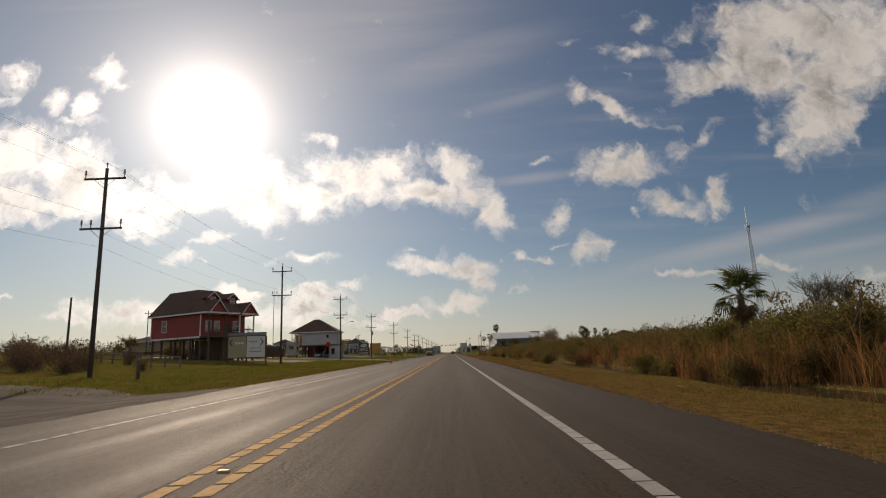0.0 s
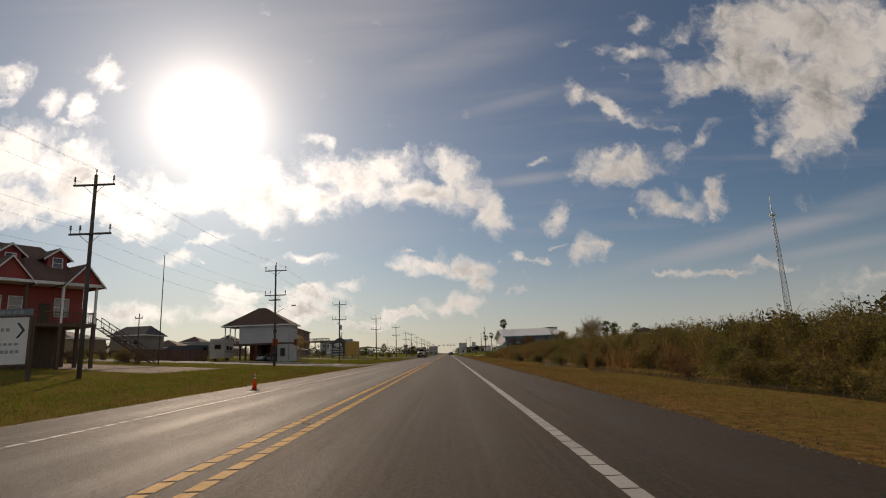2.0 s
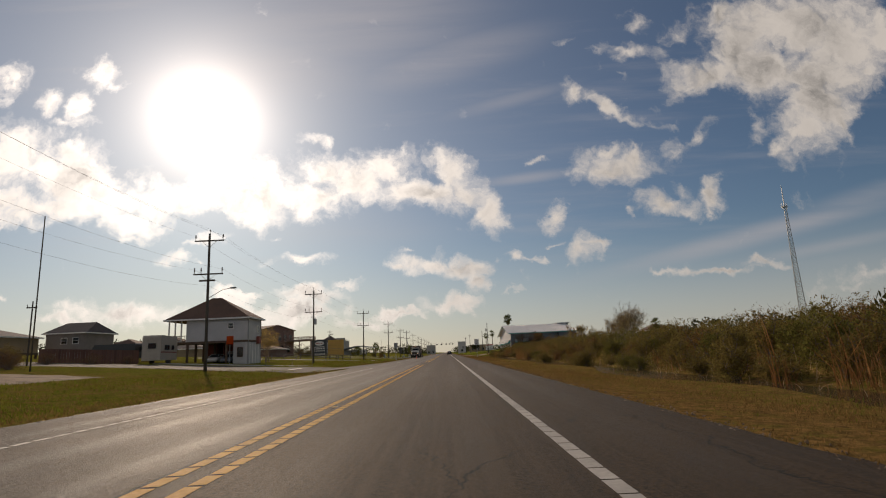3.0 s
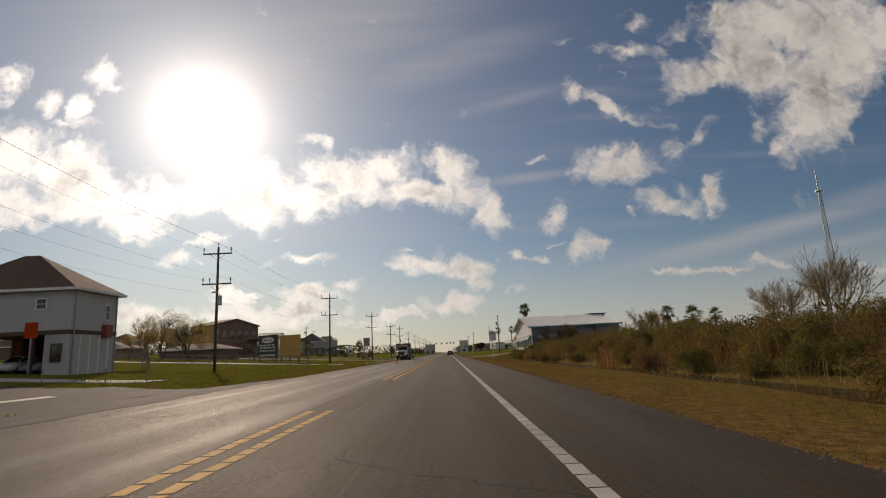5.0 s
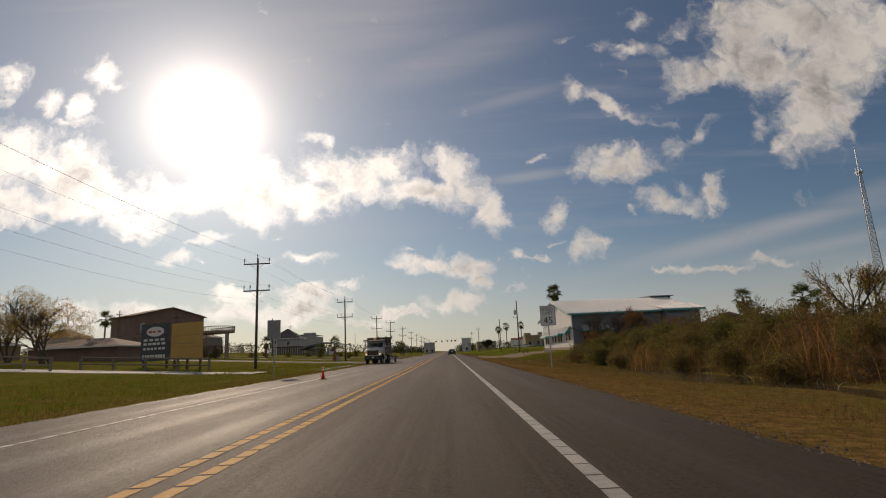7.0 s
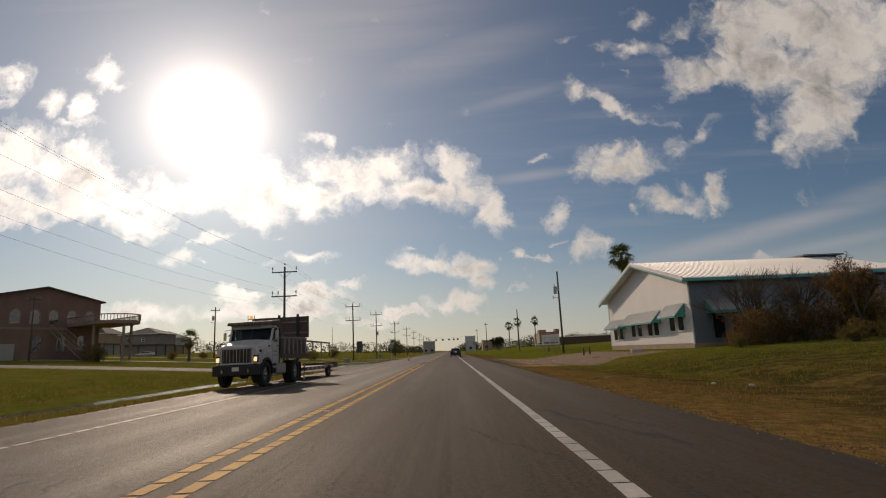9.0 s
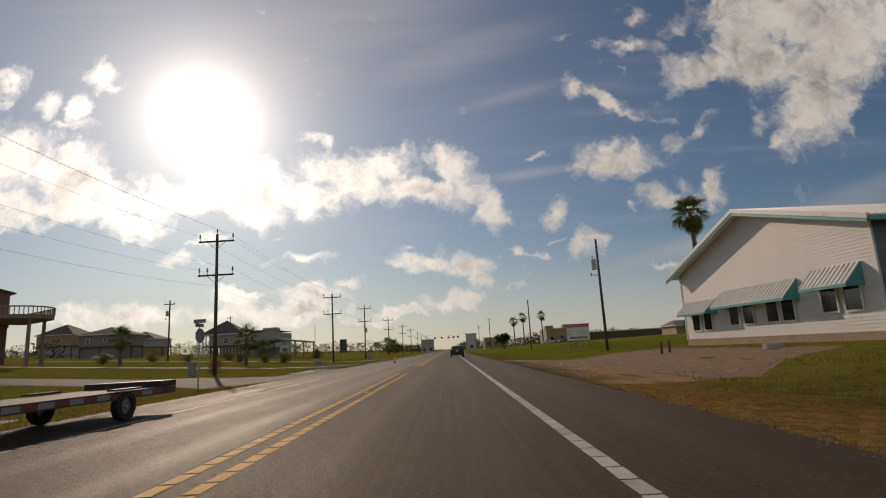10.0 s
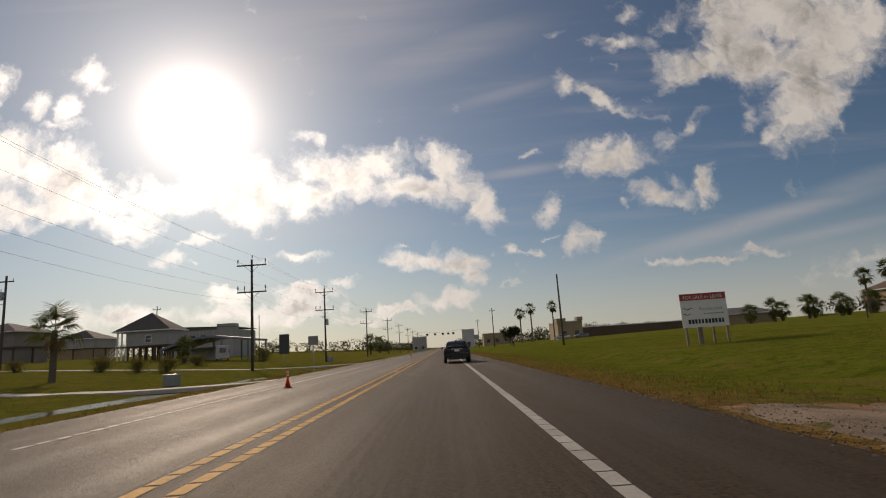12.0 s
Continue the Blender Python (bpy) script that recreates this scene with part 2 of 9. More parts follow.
# ---------------------------------------------------------------- materials
def surface(name, base, other=None, rough=0.7, metal=0.0, coarse=0.35, fine=9.0, mottle=0.5, bump=0.15,
            bump_scale=None, spread=0.0, island=False, spec=0.5, stretch=(1, 1, 1), rough_var=0.12, object_random=False,
            emission=None, transmission=0.0, stain=None):
    """A worn surface: two colours mixed by coarse and fine noise, with fine relief."""
    mat = bpy.data.materials.new(name)
    mat.use_nodes = True
    n = Nodes(mat.node_tree)
    other = other or tuple(c * 0.72 for c in base)
    where = n.add("ShaderNodeTexCoord").outputs["Object"]
    where = n.vec("MULTIPLY", where, stretch)
    big = n.noise(where, coarse, 5.0, 0.6)
    small = n.noise(where, fine, 4.0, 0.6)
    grain = n.math("ADD", n.math("MULTIPLY", big, 0.6), n.math("MULTIPLY", small, 0.4))
    color = n.mix(n.ramp(grain, 0.5 - 0.22 / max(mottle, 0.05) * 0.5, 0.5 + 0.22 / max(mottle, 0.05) * 0.5), base, other)
    if stain:
        color = n.mix(n.ramp(n.noise(where, coarse * 2.3, 6.0, 0.65), 0.58, 0.75, 0.0, 0.6), color, stain)
    if spread:
        if object_random:
            rnd = n.add("ShaderNodeObjectInfo").outputs["Random"]
        elif island:
            rnd = n.add("ShaderNodeNewGeometry").outputs["Random Per Island"]
        else:
            rnd = small
        gain = n.ramp(rnd, 0.0, 1.0, 1.0 - spread, 1.0 + spread, smooth=False)
        color = n.vec("MULTIPLY", color, n.add("ShaderNodeCombineXYZ", X=gain, Y=gain, Z=gain).outputs[0])
    shader = n.add("ShaderNodeBsdfPrincipled", Base_Color=color, Metallic=metal)
    n.put(shader, "Specular IOR Level", spec)
    n.put(shader, "Roughness", n.ramp(small, 0.2, 0.8, max(0.02, rough - rough_var), min(1, rough + rough_var), smooth=False))
    if transmission:
        n.put(shader, "Transmission Weight", transmission)
    if emission:
        n.put(shader, "Emission Color", (*emission[:3], 1))
        n.put(shader, "Emission Strength", emission[3])
    if bump:
        relief = n.add("ShaderNodeBump", Height=n.noise(where, bump_scale or fine * 2.5, 3.0, 0.6), Strength=bump, Distance=0.02)
        n.put(shader, "Normal", relief.outputs[0])
    n.add("ShaderNodeOutputMaterial", Surface=shader.outputs[0])
    return mat


def leaf_material(name, base, other, spread=0.35, glow=0.35):
    """Thin leaves: light passes through them, each leaf or blade has its own shade."""
    mat = bpy.data.materials.new(name)
    mat.use_nodes = True
    n = Nodes(mat.node_tree)
    rnd = n.add("ShaderNodeNewGeometry").outputs["Random Per Island"]
    where = n.add("ShaderNodeTexCoord").outputs["Object"]
    patch = n.ramp(n.noise(where, 0.5, 3.0, 0.6), 0.35, 0.65)
    color = n.mix(n.math("ADD", n.math("MULTIPLY", patch, 0.55), n.math("MULTIPLY", rnd, 0.45)), base, other)
    gain = n.ramp(rnd, 0.0, 1.0, 1.0 + spread, 1.0 - spread, smooth=False)
    color = n.vec("MULTIPLY", color, n.add("ShaderNodeCombineXYZ", X=gain, Y=gain, Z=gain).outputs[0])
    one = n.add("ShaderNodeBsdfPrincipled", Base_Color=color, Roughness=0.85)
    n.put(one, "Specular IOR Level", 0.03)
    two = n.add("ShaderNodeBsdfTranslucent", Color=color)
    both = n.add("ShaderNodeMixShader", i0=glow, i1=one.outputs[0], i2=two.outputs[0])
    n.add("ShaderNodeOutputMaterial", Surface=both.outputs[0])
    return mat


def clear_glass():
    """Thin window glass that one can look through, with a faint reflection."""
    mat = bpy.data.materials.new("clear_glass")
    mat.use_nodes = True
    n = Nodes(mat.node_tree)
    clear = n.add("ShaderNodeBsdfTransparent", Color=(0.72, 0.78, 0.76, 1))
    gloss = n.add("ShaderNodeBsdfGlossy", Roughness=0.04)
    fac = n.add("ShaderNodeFresnel", IOR=1.45)
    both = n.add("ShaderNodeMixShader", i0=fac.outputs[0], i1=clear.outputs[0], i2=gloss.outputs[0])
    n.add("ShaderNodeOutputMaterial", Surface=both.outputs[0])
    return mat


def road_material():
    """Worn asphalt: grit, darker oil down the middle of the lanes, polished wheel tracks and old stains."""
    mat = bpy.data.materials.new("asphalt")
    mat.use_nodes = True
    n = Nodes(mat.node_tree)
    where = n.add("ShaderNodeTexCoord").outputs["Object"]
    x, y, _ = n.add("ShaderNodeSeparateXYZ", Vector=where).outputs
    long = n.vec("MULTIPLY", where, (1.0, 0.06, 1.0))
    drift = n.noise(long, 0.9, 5.0, 0.6)
    mid, grit = n.noise(n.vec("MULTIPLY", where, (1.0, 0.3, 1.0)), 1.3, 5.0, 0.65), n.noise(where, 22.0, 6.0, 0.8)
    color = n.mix(n.ramp(grit, 0.38, 0.62), (0.018, 0.0122, 0.0072), (0.104, 0.069, 0.039))
    color = n.mix(n.ramp(mid, 0.35, 0.7, 0.0, 0.55), color, (0.040, 0.030, 0.022))
    streaks = n.noise(n.vec("MULTIPLY", where, (7.0, 0.05, 1.0)), 1.6, 4.0, 0.65)
    color = n.mix(n.ramp(streaks, 0.40, 0.66, 0.0, 0.45), color, (0.095, 0.070, 0.049))
    # two lanes, their centres 3.9 m apart: wheels run 0.85 m to each side
    lane = n.math("PINGPONG", n.math("ADD", x, 0.51), 1.9)
    track = n.math("SUBTRACT", 1.0, n.ramp(n.math("ABSOLUTE", n.math("SUBTRACT", lane, 0.85)), 0.0, 0.5))
    track = n.math("MULTIPLY", track, n.ramp(drift, 0.3, 0.65, 0.35, 1.0))
    # polished tracks; part of their sheen is put into this lighter colour
    color = n.mix(n.math("MULTIPLY", track, 0.28), color, (0.082, 0.061, 0.043))
    oil = n.math("MULTIPLY", n.ramp(lane, 0.45, 0.0), n.ramp(drift, 0.35, 0.7))
    color = n.mix(n.math("MULTIPLY", oil, 0.25), color, (0.026, 0.020, 0.015))
    wander = n.math("MULTIPLY", n.math("SUBTRACT", n.noise(n.vec("MULTIPLY", where, (0.0, 1.0, 0.0)), 0.8, 4.0, 0.6), 0.5), 0.16)
    along = n.math("ABSOLUTE", n.math("ADD", n.math("ADD", x, 2.86), wander))
    seam = n.math("MULTIPLY", n.ramp(along, 0.045, 0.012), n.ramp(n.noise(n.vec("MULTIPLY", where, (0.2, 1.0, 1.0)), 0.35, 3.0, 0.6), 0.40, 0.52))
    # the newer, browner course on the right of the seam against the older, more polished one
    newer = n.ramp(n.math("ADD", x, n.math("MULTIPLY", wander, 0.3)), -2.88, -2.82)
    color = n.mix(newer, color, n.vec("MULTIPLY", color, (0.98, 0.88, 0.68)))
    cell = n.add("ShaderNodeTexVoronoi", Vector=n.vec("MULTIPLY", n.vec("ADD", where, n.vec("MULTIPLY", n.noise(where, 1.1, 4.0, 0.6, color=True), (0.9, 0.9, 0.0))), (0.30, 0.16, 0.0)), Scale=1.0)
    cell.feature = "DISTANCE_TO_EDGE"
    crack = n.math("MULTIPLY", n.ramp(cell.outputs["Distance"], 0.006, 0.001), n.ramp(n.noise(where, 0.11, 3.0, 0.6), 0.52, 0.60))
    dark = n.math("MAXIMUM", seam, crack)
    color = n.mix(n.math("MULTIPLY", dark, 0.8), color, (0.010, 0.009, 0.008))
    shader = n.add("ShaderNodeBsdfPrincipled", Base_Color=color)
    n.put(shader, "Specular IOR Level", n.math("SUBTRACT", n.ramp(n.math("ADD", x, wander), -7.0, -6.6, 0.18, 0.285), n.math("MULTIPLY", newer, 0.115)))
    n.put(shader, "Roughness", n.math("SUBTRACT", n.ramp(mid, 0.3, 0.7, 0.69, 0.65), n.math("MULTIPLY", track, n.math("SUBTRACT", 0.10, n.math("MULTIPLY", newer, 0.05)))))
    relief = n.add("ShaderNodeBump", Height=n.math("ADD", grit, n.noise(where, 160.0, 2.0, 0.5)), Strength=0.8, Distance=0.03)
    n.put(shader, "Normal", relief.outputs[0])
    n.add("ShaderNodeOutputMaterial", Surface=shader.outputs[0])
    return mat


def land_material():
    """Coastal grassland: green and straw patches, with a dry mown strip along both edges of the road."""
    mat = bpy.data.materials.new("grass_ground")
    mat.use_nodes = True
    n = Nodes(mat.node_tree)
    where = n.add("ShaderNodeTexCoord").outputs["Object"]
    x, y, _ = n.add("ShaderNodeSeparateXYZ", Vector=where).outputs
    big, mid, small = n.noise(where, 0.10, 5.0, 0.6), n.noise(where, 0.7, 5.0, 0.65), n.noise(where, 5.0, 5.0, 0.65)
    green = n.mix(n.ramp(small, 0.3, 0.7), (0.11, 0.165, 0.017), (0.20, 0.20, 0.03))
    green = n.mix(n.ramp(n.noise(where, 1.9, 6.0, 0.7), 0.48, 0.62, 0.0, 0.7), green, (0.055, 0.085, 0.012))
    green = n.mix(n.ramp(n.noise(where, 0.35, 4.0, 0.6), 0.50, 0.66, 0.0, 0.6), green, (0.23, 0.20, 0.045))
    straw = n.mix(n.ramp(small, 0.35, 0.65), (0.34, 0.195, 0.070), (0.155, 0.098, 0.036))
    # how dry: along the asphalt most of all, and in loose patches elsewhere
    jag = n.math("MULTIPLY", n.math("SUBTRACT", mid, 0.5), 5.0)
    right = n.ramp(n.math("ADD", x, jag), 13.0, 22.0, 1.0, 0.3)
    right = n.math("MULTIPLY", right, n.ramp(x, 0.0, 1.0))
    open_field = n.ramp(n.math("ADD", y, jag), 247.0, 253.0)
    right = n.math("MULTIPLY", right, n.math("SUBTRACT", 1.0, n.math("MULTIPLY", open_field, n.ramp(n.math("ADD", x, jag), 3.6, 6.0))))
    lush = n.math("MULTIPLY", n.ramp(y, 205.0, 214.0), n.ramp(n.math("ADD", x, jag), 5.0, 8.0))
    right = n.math("MULTIPLY", right, n.math("SUBTRACT", 1.0, n.math("MULTIPLY", lush, 0.5)))
    left = n.math("MULTIPLY", n.ramp(n.math("ADD", x, jag), -13.0, -9.5), n.ramp(x, 0.0, -1.0))
    left = n.math("MULTIPLY", left, 0.8)
    lawn = n.math("MULTIPLY", n.ramp(x, -8.0, -9.0), n.ramp(y, 118.0, 112.0, 0.5, 0.85))
    left = n.math("MAXIMUM", left, n.math("MULTIPLY", lawn, n.ramp(mid, 0.36, 0.60, 0.25, 1.0)))
    loose = n.math("MULTIPLY", n.ramp(n.math("ADD", n.math("MULTIPLY", big, 0.5), n.math("MULTIPLY", mid, 0.5)), 0.47, 0.62), n.math("SUBTRACT", 0.80, n.math("MULTIPLY", open_field, 0.30)))
    dry = n.math("MAXIMUM", n.math("MAXIMUM", right, left), loose)
    fleck = n.ramp(n.noise(where, 2.2, 5.0, 0.7), 0.36, 0.58)
    dry = n.math("MULTIPLY", dry, n.math("SUBTRACT", n.math("ADD", n.math("MULTIPLY", fleck, 0.55), n.ramp(x, -1.0, 1.0, 0.45, 0.62)), n.ramp(n.math("ADD", x, n.math("MULTIPLY", jag, 0.5)), 4.5, 7.0, 0.0, 0.22)))
    dry = n.math("MINIMUM", dry, 1.0)
    color = n.mix(dry, green, straw)
    # noisy zone of darker brown and olive ground right of the road
    dark_zone = n.math("MULTIPLY", n.math("MULTIPLY", n.ramp(y, 226.0, 214.0), n.ramp(y, 150.0, 185.0)), n.ramp(n.math("ADD", x, jag), 4.5, 8.0))
    dark_zone = n.math("MULTIPLY", dark_zone, n.ramp(n.noise(where, 0.9, 6.0, 0.7), 0.40, 0.56, 0.25, 0.9))
    color = n.mix(dark_zone, color, n.mix(n.ramp(small, 0.4, 0.6), (0.085, 0.060, 0.026), (0.055, 0.052, 0.018)))
    fine = n.ramp(n.noise(where, 48.0, 4.0, 0.75), 0.30, 0.70, 0.6, 1.4, smooth=False)
    color = n.vec("MULTIPLY", color, n.add("ShaderNodeCombineXYZ", X=fine, Y=fine, Z=fine).outputs[0])
    earth = n.ramp(n.noise(where, 1.6, 7.0, 0.75), 0.56, 0.68, 0.0, 0.75)
    color = n.mix(earth, color, (0.10, 0.068, 0.036))
    shader = n.add("ShaderNodeBsdfPrincipled", Base_Color=color, Roughness=1.0)
    n.put(shader, "Specular IOR Level", 0.0)
    rough = n.math("ADD", n.noise(where, 9.0, 6.0, 0.7), n.noise(where, 34.0, 3.0, 0.6))
    relief = n.add("ShaderNodeBump", Height=rough, Strength=1.0, Distance=0.06)
    n.put(shader, "Normal", relief.outputs[0])
    n.add("ShaderNodeOutputMaterial", Surface=shader.outputs[0])
    return mat


def lot_material():
    """A bare lot: crumbled grey-brown paving, orange earth, pale crust, and weeds in bands along the road."""
    mat = bpy.data.materials.new("dirt")
    mat.use_nodes = True
    n = Nodes(mat.node_tree)
    where = n.add("ShaderNodeTexCoord").outputs["Object"]
    x, y, _ = n.add("ShaderNodeSeparateXYZ", Vector=where).outputs
    mid, small, grit = n.noise(where, 0.45, 5.0, 0.65), n.noise(where, 3.0, 5.0, 0.7), n.noise(where, 40.0, 3.0, 0.6)
    band = n.noise(n.vec("MULTIPLY", where, (1.0, 0.35, 1.0)), 0.9, 5.0, 0.65)
    earth = n.mix(n.ramp(small, 0.35, 0.65), (0.38, 0.22, 0.12), (0.25, 0.155, 0.09))
    paving = n.mix(n.ramp(small, 0.35, 0.65), (0.30, 0.205, 0.14), (0.22, 0.155, 0.11))
    color = n.mix(n.ramp(n.math("ADD", x, n.math("MULTIPLY", n.math("SUBTRACT", mid, 0.5), 7.0)), 6.6, 8.6), earth, paving)
    color = n.mix(n.ramp(n.noise(where, 1.3, 6.0, 0.7), 0.58, 0.68, 0.0, 0.75), color, (0.46, 0.33, 0.22))
    weeds = n.ramp(n.math("ADD", band, n.ramp(x, 5.0, 9.0, 0.03, -0.10)), 0.53, 0.60, 0.0, 0.9)
    color = n.mix(weeds, color, n.mix(n.ramp(small, 0.4, 0.6), (0.10, 0.12, 0.022), (0.17, 0.12, 0.035)))
    color = n.mix(n.ramp(grit, 0.56, 0.70, 0.0, 0.3), color, (0.09, 0.07, 0.055))
    shader = n.add("ShaderNodeBsdfPrincipled", Base_Color=color, Roughness=0.95)
    n.put(shader, "Specular IOR Level", 0.1)
    relief = n.add("ShaderNodeBump", Height=n.math("ADD", small, n.math("MULTIPLY", grit, 0.6)), Strength=1.0, Distance=0.05)
    n.put(shader, "Normal", relief.outputs[0])
    n.add("ShaderNodeOutputMaterial", Surface=shader.outputs[0])
    return mat


M = {}
M["asphalt"] = road_material()
M["asphalt_side"] = surface("asphalt_side", (0.085, 0.072, 0.058), (0.06, 0.05, 0.042), rough=0.85, coarse=0.4, fine=22, bump=0.5, bump_scale=60, spec=0.2, stain=(0.11, 0.09, 0.065))
M["grass_ground"] = land_material()
M["weeds"] = surface("weeds", (0.085, 0.125, 0.016), (0.17, 0.14, 0.03), rough=1.0, rough_var=0.0, coarse=0.5, fine=6.0, mottle=0.9, bump=0.9, bump_scale=18, spec=0.0)
M["dirt"] = lot_material()
M["gravel"] = surface("gravel", (0.30, 0.225, 0.16), (0.15, 0.115, 0.085), rough=0.95, coarse=0.6, fine=26, mottle=1.0, bump=1.0, bump_scale=40, spec=0.1, spread=0.4, island=True, stain=(0.28, 0.19, 0.12))
M["concrete"] = surface("concrete", (0.50, 0.47, 0.42), (0.38, 0.355, 0.32), rough=0.85, coarse=0.7, fine=12, bump=0.2, bump_scale=60)
M["yellow_paint"] = surface("yellow_paint", (0.62, 0.315, 0.032), (0.44, 0.22, 0.028), rough=0.75, coarse=1.2, fine=16, bump=0.2, spread=0.14, island=True, spec=0.2, stain=(0.16, 0.10, 0.04))
M["white_paint"] = surface("white_paint", (0.50, 0.46, 0.40), (0.34, 0.31, 0.27), rough=0.65, coarse=1.2, fine=16, bump=0.2, spread=0.15, island=True, stain=(0.15, 0.13, 0.11))
M["faded_paint"] = surface("faded_paint", (0.36, 0.33, 0.29), (0.20, 0.18, 0.155), rough=0.7, coarse=1.2, fine=16, bump=0.2, spread=0.2, island=True, stain=(0.08, 0.07, 0.055))
M["pole_wood"] = surface("pole_wood", (0.115, 0.10, 0.085), (0.07, 0.06, 0.05), rough=0.9, coarse=0.8, fine=10, bump=0.5, stretch=(6, 6, 0.5))
M["dark_wood"] = surface("dark_wood", (0.14, 0.09, 0.06), (0.08, 0.05, 0.035), rough=0.85, coarse=1, fine=10, bump=0.4, stretch=(4, 4, 0.6))
M["red_siding"] = surface("red_siding", (0.36, 0.055, 0.045), (0.27, 0.04, 0.034), rough=0.6, coarse=0.5, fine=8, bump=0.1)
M["white_siding"] = surface("white_siding", (0.50, 0.49, 0.49), (0.41, 0.40, 0.40), rough=0.6, coarse=0.4, fine=6, bump=0.08, stain=(0.40, 0.38, 0.35))
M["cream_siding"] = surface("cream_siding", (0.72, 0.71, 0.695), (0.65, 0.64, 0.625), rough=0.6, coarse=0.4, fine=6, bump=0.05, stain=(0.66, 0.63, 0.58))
M["grey_siding"] = surface("grey_siding", (0.37, 0.355, 0.34), (0.29, 0.28, 0.27), rough=0.65, coarse=0.4, fine=6, bump=0.08, stain=(0.24, 0.22, 0.20))
M["tan_siding"] = surface("tan_siding", (0.36, 0.26, 0.155), (0.27, 0.195, 0.115), rough=0.7, coarse=0.4, fine=6, bump=0.08)
M["blue_siding"] = surface("blue_siding", (0.25, 0.215, 0.195), (0.18, 0.155, 0.14), rough=0.7, coarse=0.4, fine=6, bump=0.08)
M["brick_wall"] = surface("brick_wall", (0.24, 0.145, 0.115), (0.17, 0.105, 0.085), rough=0.85, coarse=0.7, fine=14, bump=0.3)
M["stucco_brown"] = surface("stucco_brown", (0.30, 0.21, 0.17), (0.22, 0.155, 0.125), rough=0.85, coarse=0.7, fine=10, bump=0.2)
M["gravel_dark"] = surface("gravel_dark", (0.125, 0.10, 0.078), (0.065, 0.052, 0.042), rough=0.95, coarse=0.5, fine=24, mottle=1.0, bump=1.0, bump_scale=40, spec=0.1, stain=(0.16, 0.12, 0.085))
M["foundation_tan"] = surface("foundation_tan", (0.42, 0.31, 0.22), (0.30, 0.22, 0.155), rough=0.9, coarse=0.8, fine=12, bump=0.3, bump_scale=50, stain=(0.20, 0.14, 0.10))
M["shingle"] = surface("shingle", (0.105, 0.085, 0.08), (0.065, 0.055, 0.052), rough=0.9, coarse=0.5, fine=16, bump=0.5, spread=0.15, island=True)
M["shingle_grey"] = surface("shingle_grey", (0.16, 0.155, 0.15), (0.10, 0.10, 0.098), rough=0.9, coarse=0.5, fine=16, bump=0.5, spread=0.15, island=True)
M["shingle_brown"] = surface("shingle_brown", (0.15, 0.085, 0.06), (0.095, 0.058, 0.042), rough=0.9, coarse=0.5, fine=16, bump=0.5, spread=0.15, island=True)
M["white_metal"] = surface("white_metal", (0.80, 0.79, 0.76), (0.68, 0.66, 0.62), rough=0.42, coarse=0.3, fine=5, bump=0.03, stain=(0.50, 0.44, 0.36))
M["grey_metal"] = surface("grey_metal", (0.42, 0.44, 0.45), (0.33, 0.34, 0.35), rough=0.45, metal=0.6, coarse=0.5, fine=8, bump=0.05)
M["steel"] = surface("steel", (0.42, 0.42, 0.42), (0.30, 0.30, 0.30), rough=0.4, metal=0.9, coarse=1, fine=12, bump=0.05)
# dark slate; on the shop's side walls it carries their shade
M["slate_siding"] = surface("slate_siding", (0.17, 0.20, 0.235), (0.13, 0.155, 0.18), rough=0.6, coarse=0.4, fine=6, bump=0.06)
M["teal"] = surface("teal", (0.06, 0.36, 0.36), (0.05, 0.29, 0.29), rough=0.45, coarse=0.7, fine=8, bump=0.03)
M["glass"] = surface("glass", (0.022, 0.026, 0.03), (0.015, 0.018, 0.02), rough=0.08, rough_var=0.03, coarse=0.6, fine=3, bump=0.0, spec=0.8)
M["clear_glass"] = clear_glass()
M["trim_white"] = surface("trim_white", (0.78, 0.77, 0.74), (0.68, 0.67, 0.64), rough=0.5, coarse=1, fine=9, bump=0.05)
M["black_paint"] = surface("black_paint", (0.010, 0.011, 0.013), (0.014, 0.015, 0.017), rough=0.28, rough_var=0.05, coarse=0.7, fine=6, bump=0.0, spec=0.35)
M["black_plastic"] = surface("black_plastic", (0.018, 0.018, 0.018), (0.028, 0.027, 0.026), rough=0.6, coarse=2, fine=20, bump=0.1)
M["rubber"] = surface("rubber", (0.018, 0.017, 0.016), (0.035, 0.032, 0.028), rough=0.85, coarse=2, fine=20, bump=0.2)
M["truck_white"] = surface("truck_white", (0.53, 0.52, 0.505), (0.41, 0.40, 0.385), rough=0.4, coarse=0.6, fine=6, bump=0.02, mottle=0.8, stain=(0.30, 0.26, 0.21))
M["bed_steel"] = surface("bed_steel", (0.13, 0.095, 0.08), (0.08, 0.06, 0.052), rough=0.75, metal=0.1, coarse=0.7, fine=9, bump=0.2, stain=(0.15, 0.075, 0.045))
M["bed_rib"] = surface("bed_rib", (0.27, 0.23, 0.20), (0.17, 0.14, 0.12), rough=0.8, coarse=0.9, fine=9, bump=0.2, stain=(0.14, 0.08, 0.05))
M["chrome"] = surface("chrome", (0.6, 0.6, 0.6), (0.5, 0.5, 0.5), rough=0.2, metal=1.0, coarse=1, fine=10, bump=0)
M["lamp_amber"] = surface("lamp_amber", (0.8, 0.35, 0.04), (0.7, 0.3, 0.03), rough=0.3, bump=0, emission=(1.0, 0.45, 0.08, 0.8))
M["lamp_amber_dull"] = surface("lamp_amber_dull", (0.55, 0.36, 0.10), (0.40, 0.26, 0.07), rough=0.35, bump=0)
